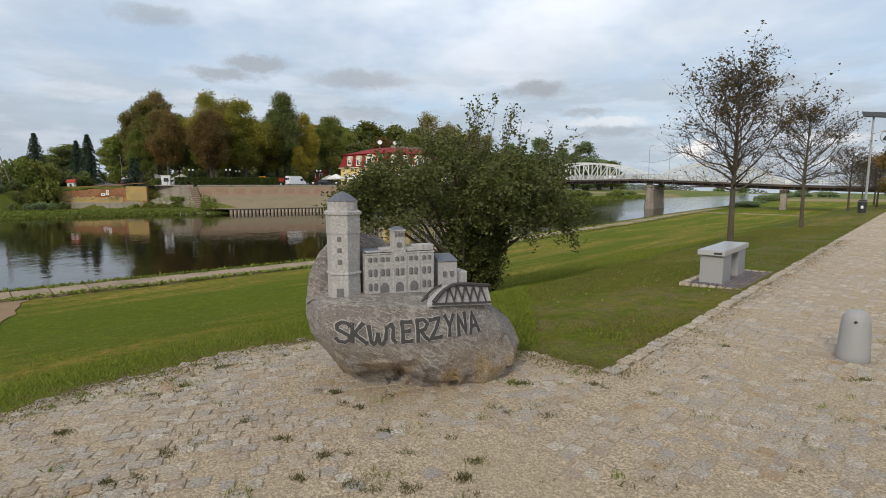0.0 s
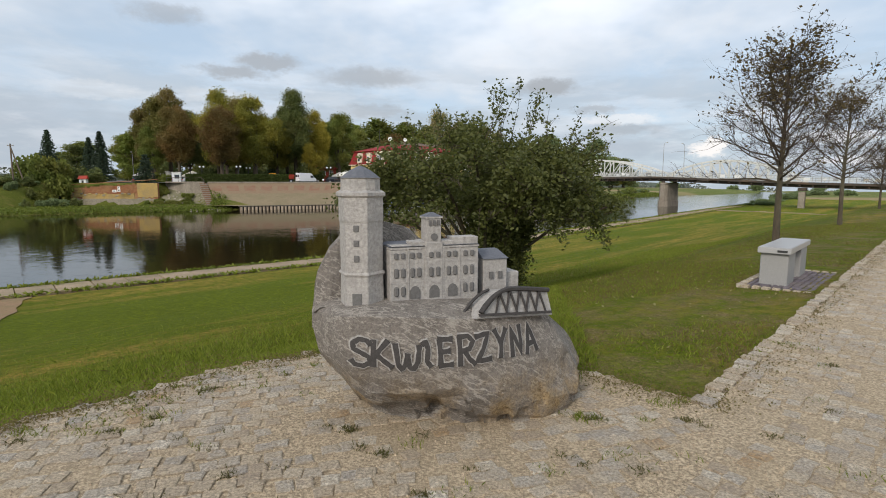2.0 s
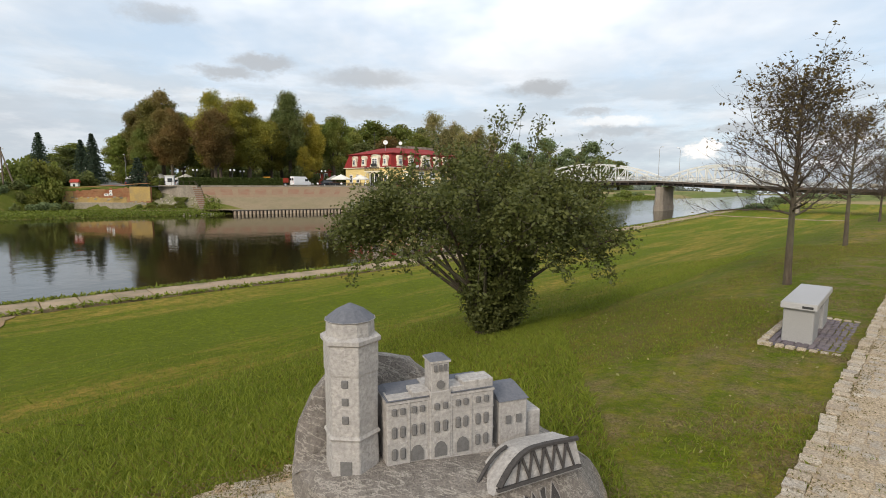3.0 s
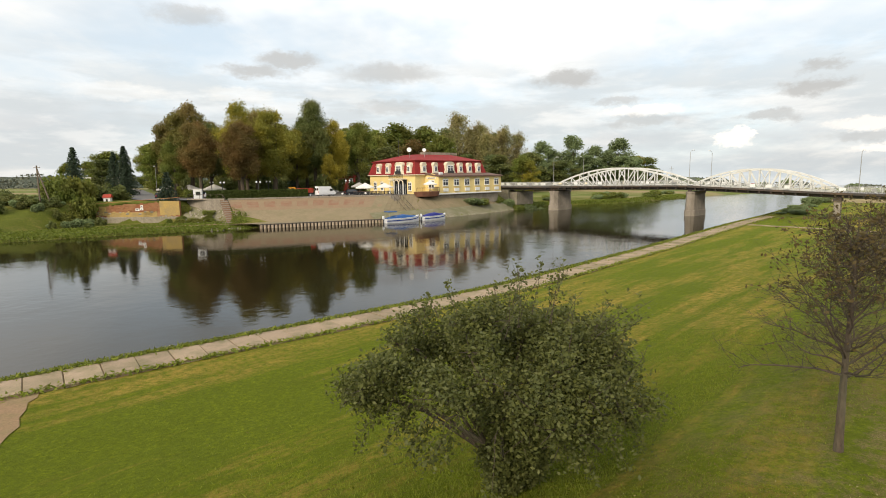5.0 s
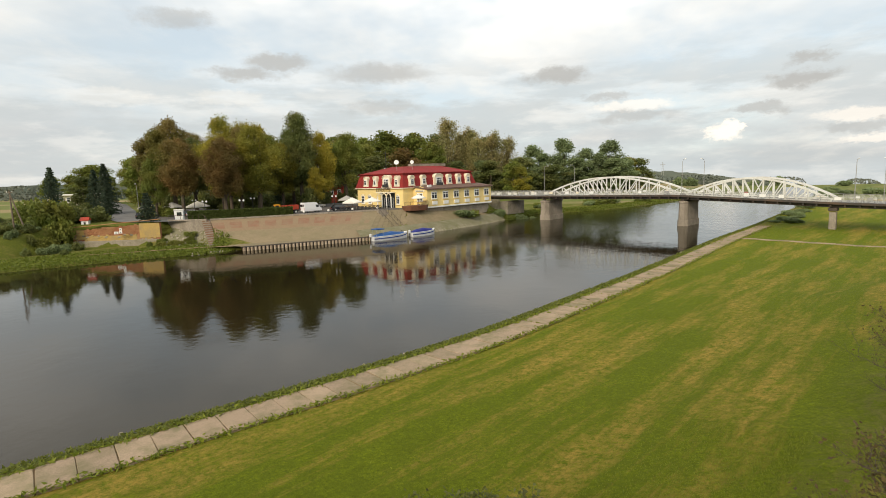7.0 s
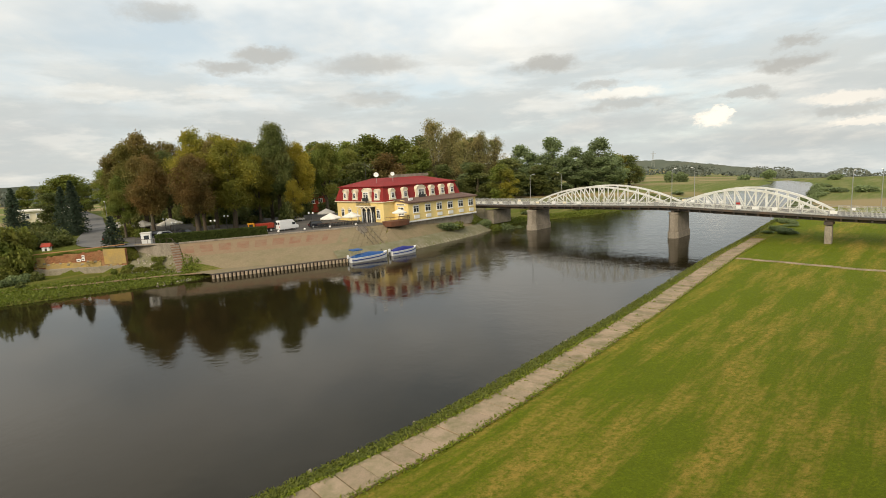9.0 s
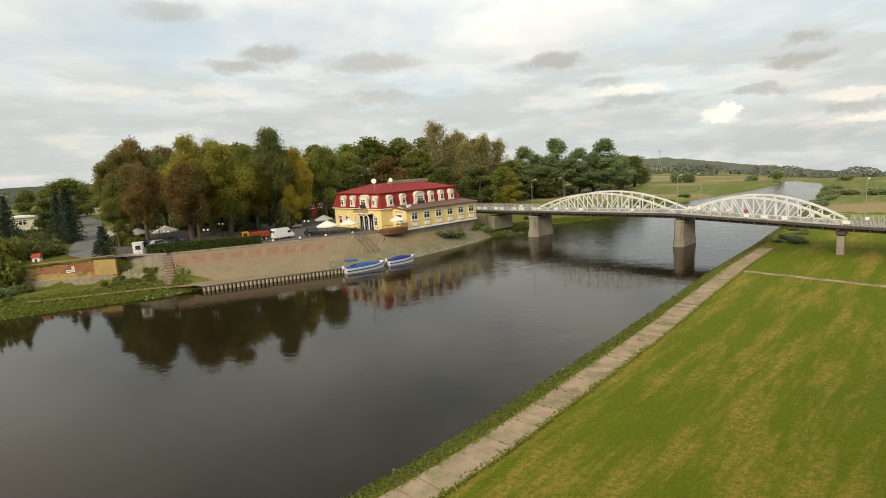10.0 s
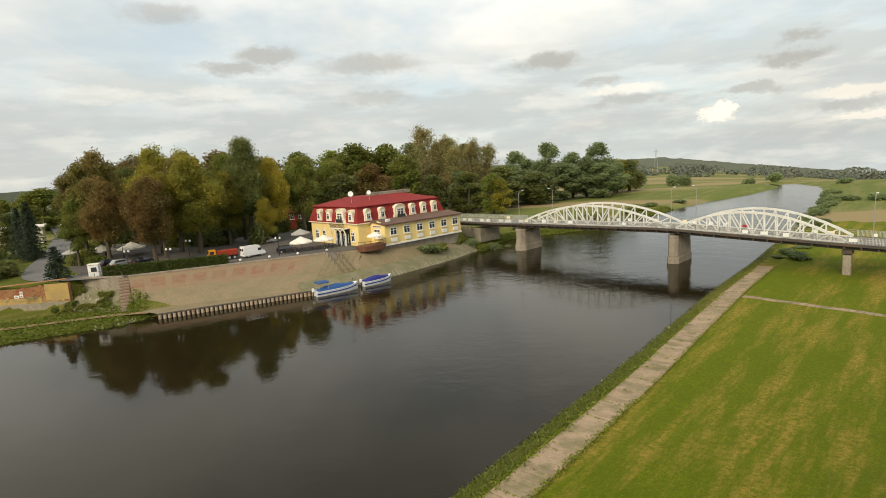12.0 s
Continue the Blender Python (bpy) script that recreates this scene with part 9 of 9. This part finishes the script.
# drooping sprays under the rim, thin shoots out of the top
droop, hang = [], []
for k in range(46):
    ang, f_ = rg.uniform(0, 6.28), rg.uniform(0.72, 1.04)
    x, y = 2.95 * f_ * math.cos(ang) - 0.22, 2.65 * f_ * math.sin(ang)
    p2, _, _ = limb(twg, (x * 0.86, y * 0.86, rg.uniform(2.15, 2.8)), (math.cos(ang) * 0.8, math.sin(ang) * 0.8, -0.4), rg.uniform(0.5, 1.05), 0.011, rg, 0.2, 4, 5, -0.16)
    droop += p2[1:]
for k in range(40):
    if k < 16:
        x, y, tall_, out = rg.gauss(0.55, 0.5), rg.gauss(0, 0.6), rg.uniform(0.7, 1.35), 0.25
    elif k < 24:
        x, y, tall_, out = rg.uniform(1.5, 2.3), rg.gauss(0, 0.5), rg.uniform(0.8, 1.7), 0.85
    else:
        x, y, tall_, out = rg.uniform(-2.4, 2.3), rg.uniform(-1.6, 1.6), rg.uniform(0.3, 0.75), 0.45
    e_ = ((x + 0.22) / 3.05) ** 2 + (y / 2.85) ** 2
    p2, _, _ = limb(twg, (x, y, 3.85 - 1.28 * e_), (out * (1 if x > 0 else -1), rg.uniform(-0.3, 0.3), 1.0), tall_, 0.009, rg, 0.16, 4, 7, 0.03)
    hang += p2[1:]
    for j in range(3):
        p3, _, _ = limb(twg, p2[rg.randint(2, 6)], (rg.uniform(-1, 1), rg.uniform(-1, 1), 0.6), tall_ * 0.28, 0.005, rg, 0.2, 3, 3, 0.05)
        hang += p3[1:]
part("trunk", stem, BARK, bush)
tagged(part("twigwork", twg, TWIG, bush), kind="stuff")
r2 = np.random.RandomState(7)
P3 = crown_points(crown, 60000, 7, 0.85)
P3 = P3 + r2.normal(0, 0.06, P3.shape)
col_z = r2.uniform(0.05, 1.0, 17000) ** 0.9 * 2.0
col_r = np.interp(col_z, [0, 0.3, 1.1, 2.0], [0.36, 0.55, 0.76, 0.85]) * np.sqrt(r2.uniform(0.15, 1.0, 17000)) * (1 + 0.12 * r2.normal(size=17000))
col_a = r2.uniform(0, 6.283, 17000)
col_r = col_r * (1 + 0.16 * np.sin(col_a * 3 + col_z * 4) + 0.10 * np.sin(col_a * 7 - col_z * 6))
skirt = np.c_[col_r * np.cos(col_a) + 0.10 + 0.12 * col_z, col_r * np.sin(col_a), col_z]
D3, H3 = np.array([tuple(t) for t in droop]), np.array([tuple(t) for t in hang])
P3 = np.r_[P3, skirt, D3[r2.randint(0, len(D3), 6500)] + r2.normal(0, 0.10, (6500, 3)), H3[r2.randint(0, len(H3), 1500)] + r2.normal(0, 0.045, (1500, 3))]
part("foliage", leaf_shape(P3, 0.070, 9, 0, 1.25), LEAF["bush"], bush, "dense small green leaves")

# grass blades near the path, tufts between the setts, fallen leaves
r2 = np.random.RandomState(17)
def blades(x, y, z, h, w, seed_, lean_=0.5):
    q2 = np.random.RandomState(seed_)
    n_ = len(x)
    ang = q2.uniform(0, 6.283, n_)
    ln = q2.normal(0, lean_, (n_, 2)) * h[:, None]
    base = np.c_[x, y, z - 0.01]
    side = np.c_[np.cos(ang), np.sin(ang), np.zeros(n_)] * (w[:, None] / 2)
    top = base + np.c_[ln, h]
    mid = base + np.c_[ln * 0.3, h * 0.55]
    v = np.stack([base - side, base + side, mid + side * 0.7, top, mid - side * 0.7], 1).reshape(-1, 3)
    sh = Shape()
    sh.v = v.tolist()
    sh.f = (np.arange(n_)[:, None] * 5 + np.arange(5)).tolist()
    return sh


n_ = 300000
sa_ = np.where(r2.uniform(0, 1, n_) < 0.75, r2.uniform(-9, 8, n_), r2.uniform(8, 22, n_))
ss_ = np.abs(r2.normal(0, 4.6, n_)) + 0.02
gx_ = E0.x + ED.x * sa_ + EN.x * ss_
gy_ = E0.y + ED.y * sa_ + EN.y * ss_
ok = np.array([not inside(a, b, PLAZA) for a, b in zip(gx_, gy_)])
ok &= ~((np.abs((gx_ - BC.x) * ED.x + (gy_ - BC.y) * ED.y ) < 1.1) & (np.abs((gx_ - BC.x) * EN.x + (gy_ - BC.y) * EN.y) < 0.52))
bare = np.array([noise.noise(Vector((a * 0.5, b * 0.5, 9.0))) for a, b in zip(gx_, gy_)])
right_side = (gx_ > 0.9) & (ss_ < 5)
ok &= ~(right_side & (bare + r2.uniform(-0.3, 0.3, n_) > 0.0))
gx_, gy_, right_side = gx_[ok], gy_[ok], right_side[ok]
gz_ = height(gx_, gy_)
tall = np.where(right_side, 0.04, 0.065) * r2.uniform(0.5, 1.5, len(gx_))
dist_left = np.clip((-gx_ - 0.5) / 4, 0, 1)
tall = tall * (1 + 0.5 * dist_left)
dry = r2.uniform(0, 1, len(gx_)) < np.where(right_side, 0.62, 0.12)
single("grass", blades(gx_[~dry], gy_[~dry], gz_[~dry], tall[~dry], np.full((~dry).sum(), 0.013), 1), BLADE, "short green grass along the promenade edge", "grass", "stuff")
single("dry_grass", blades(gx_[dry], gy_[dry], gz_[dry], tall[dry] * 0.8, np.full(dry.sum(), 0.009), 2, 0.9), STRAW, "dry straw-coloured grass along the promenade", "grass", "stuff")
TX, TY = [], []
for k in range(170):
    if k < 7:
        cx_, cy_ = ((0.665, 5.6), (0.80, 5.18), (-0.72, 3.95), (-1.83, 5.23), (-2.1, 5.0), (1.15, 5.9), (-0.05, 4.2))[k]
        m_, sd_ = 130 if k == 0 else 60, 0.045
    else:
        e_ = rg.randrange(2, 9)
        s_ = rg.random()
        cx_ = PLAZA[e_][0] * (1 - s_) + PLAZA[e_ + 1][0] * s_ + abs(rg.gauss(0, 0.25)) if k % 2 else rg.uniform(-2.6, 4.5)
        cy_ = PLAZA[e_][1] * (1 - s_) + PLAZA[e_ + 1][1] * s_ - abs(rg.gauss(0, 0.18)) if k % 2 else rg.uniform(2.6, 7.5)
        m_, sd_ = rg.randint(8, 34), rg.uniform(0.015, 0.04)
    TX += list(r2.normal(cx_, sd_ * 1.4, m_))
    TY += list(r2.normal(cy_, sd_, m_))
TX, TY = np.array(TX), np.array(TY)
JX, JY = [], []
TUFTS = [(0.73, 5.60), (0.87, 5.06), (0.43, 4.42), (-0.42, 4.37), (-0.46, 4.13), (-1.29, 4.01), (-1.84, 5.22), (-1.79, 5.64), (-2.36, 4.85), (-2.12, 4.42), (-0.14, 4.70), (-0.18, 4.10), (0.12, 4.11),
         (1.25, 5.67), (3.37, 6.04), (-0.67, 5.25), (-0.41, 5.03), (-0.74, 4.53), (-1.09, 4.72), (-1.42, 3.95), (2.62, 6.82), (-1.95, 5.02), (0.38, 4.24)]
for k in range(95):
    cx_, cy_ = TUFTS[k] if k < len(TUFTS) else (rg.uniform(-2.6, 0.6) if k % 3 else rg.uniform(0.6, 3.6), rg.uniform(3.2, 6.2))
    if not inside(cx_, cy_, paved):
        continue
    m_ = 170 if k == 0 else (rg.randint(60, 120) if k < len(TUFTS) else rg.randint(10, 45))
    JX += list(r2.normal(cx_, 0.030, m_) + (0.03 * r2.normal(size=m_) if k == 0 else 0))
    JY += list(r2.normal(cy_, 0.020, m_))
JX, JY = np.array(JX), np.array(JY)
single("joint_weeds", blades(JX, JY, np.zeros(len(JX)), r2.uniform(0.010, 0.030, len(JX)), np.full(len(JX), 0.007), 4, 0.6), TUFT, "dark dry weed tufts in the joints of the setts", "weeds", "stuff")
MX, MY = [], []
for k in range(13000):
    if k % 5 < 3:
        e_ = rg.randrange(0, 10)
        a_, b_ = PLAZA[e_], PLAZA[e_ + 1]
    else:
        a_, b_ = (E0.x, E0.y), (E0.x + ED.x * 14, E0.y + ED.y * 14)
    s_ = rg.random()
    w_ = 0.16 * (0.5 + noise.noise(Vector(((a_[0] + (b_[0] - a_[0]) * s_) * 1.8, (a_[1] + (b_[1] - a_[1]) * s_) * 1.8, 5.0))) + 0.3)
    MX.append(a_[0] + (b_[0] - a_[0]) * s_ + rg.gauss(0.02, max(0.03, w_)))
    MY.append(a_[1] + (b_[1] - a_[1]) * s_ + rg.gauss(-0.02, max(0.03, w_)))
MX, MY = np.array(MX), np.array(MY)
single("edge_moss", leaf_shape(np.c_[MX, MY, np.maximum(height(MX, MY), 0.0) + r2.uniform(0.0, 0.012, len(MX))], 0.013, 23, 1.0, 1.4), MOSS, "brown moss and dirt along the edge of the setts", "moss", "stuff")
single("paving_weeds", blades(TX, TY, np.zeros(len(TX)), r2.uniform(0.012, 0.040, len(TX)), np.full(len(TX), 0.006), 3, 0.6), BLADE, "small grass tufts growing between the setts", "weeds", "stuff")
lx_, ly_ = r2.uniform(1.2, 6, 260), r2.uniform(5.5, 14, 260)
okl = ((lx_ - E0.x) * EN.x + (ly_ - E0.y) * EN.y) > -0.2
lv = np.c_[lx_[okl], ly_[okl], height(lx_[okl], ly_[okl]) + 0.03]
single("fallen_leaves", leaf_shape(lv, 0.036, 21, 3.0), LEAF["brown"], "scattered fallen brown leaves on the grass", "leaves", "stuff")
# trodden earth where the slope path meets the meadow
dp = Shape()
dl = spread([(-14.0, 12.2), (-17.0, 16.0), (-20.2, 20.2), (-23.4, 24.0)], 0.8)
for d0_, d1_ in ((-2.0, -0.6), (-0.6, 0.9)):
    a_, b_ = offset_line(dl, d0_), offset_line(dl, d1_)
    if d1_ > 0:
        b_ = b_ + np.array([(0.5 * noise.noise(Vector((p[0] * 0.9, p[1] * 0.9, 0))), 0.0) for p in b_])
    dp.strip([(p[0], p[1], on_ground(*p) + 0.03) for p in a_], [(p[0], p[1], on_ground(*p) + 0.03) for p in b_])
single("dirt_path", dp, DIRT, "bare trodden dirt track down the slope", "path", "structure")
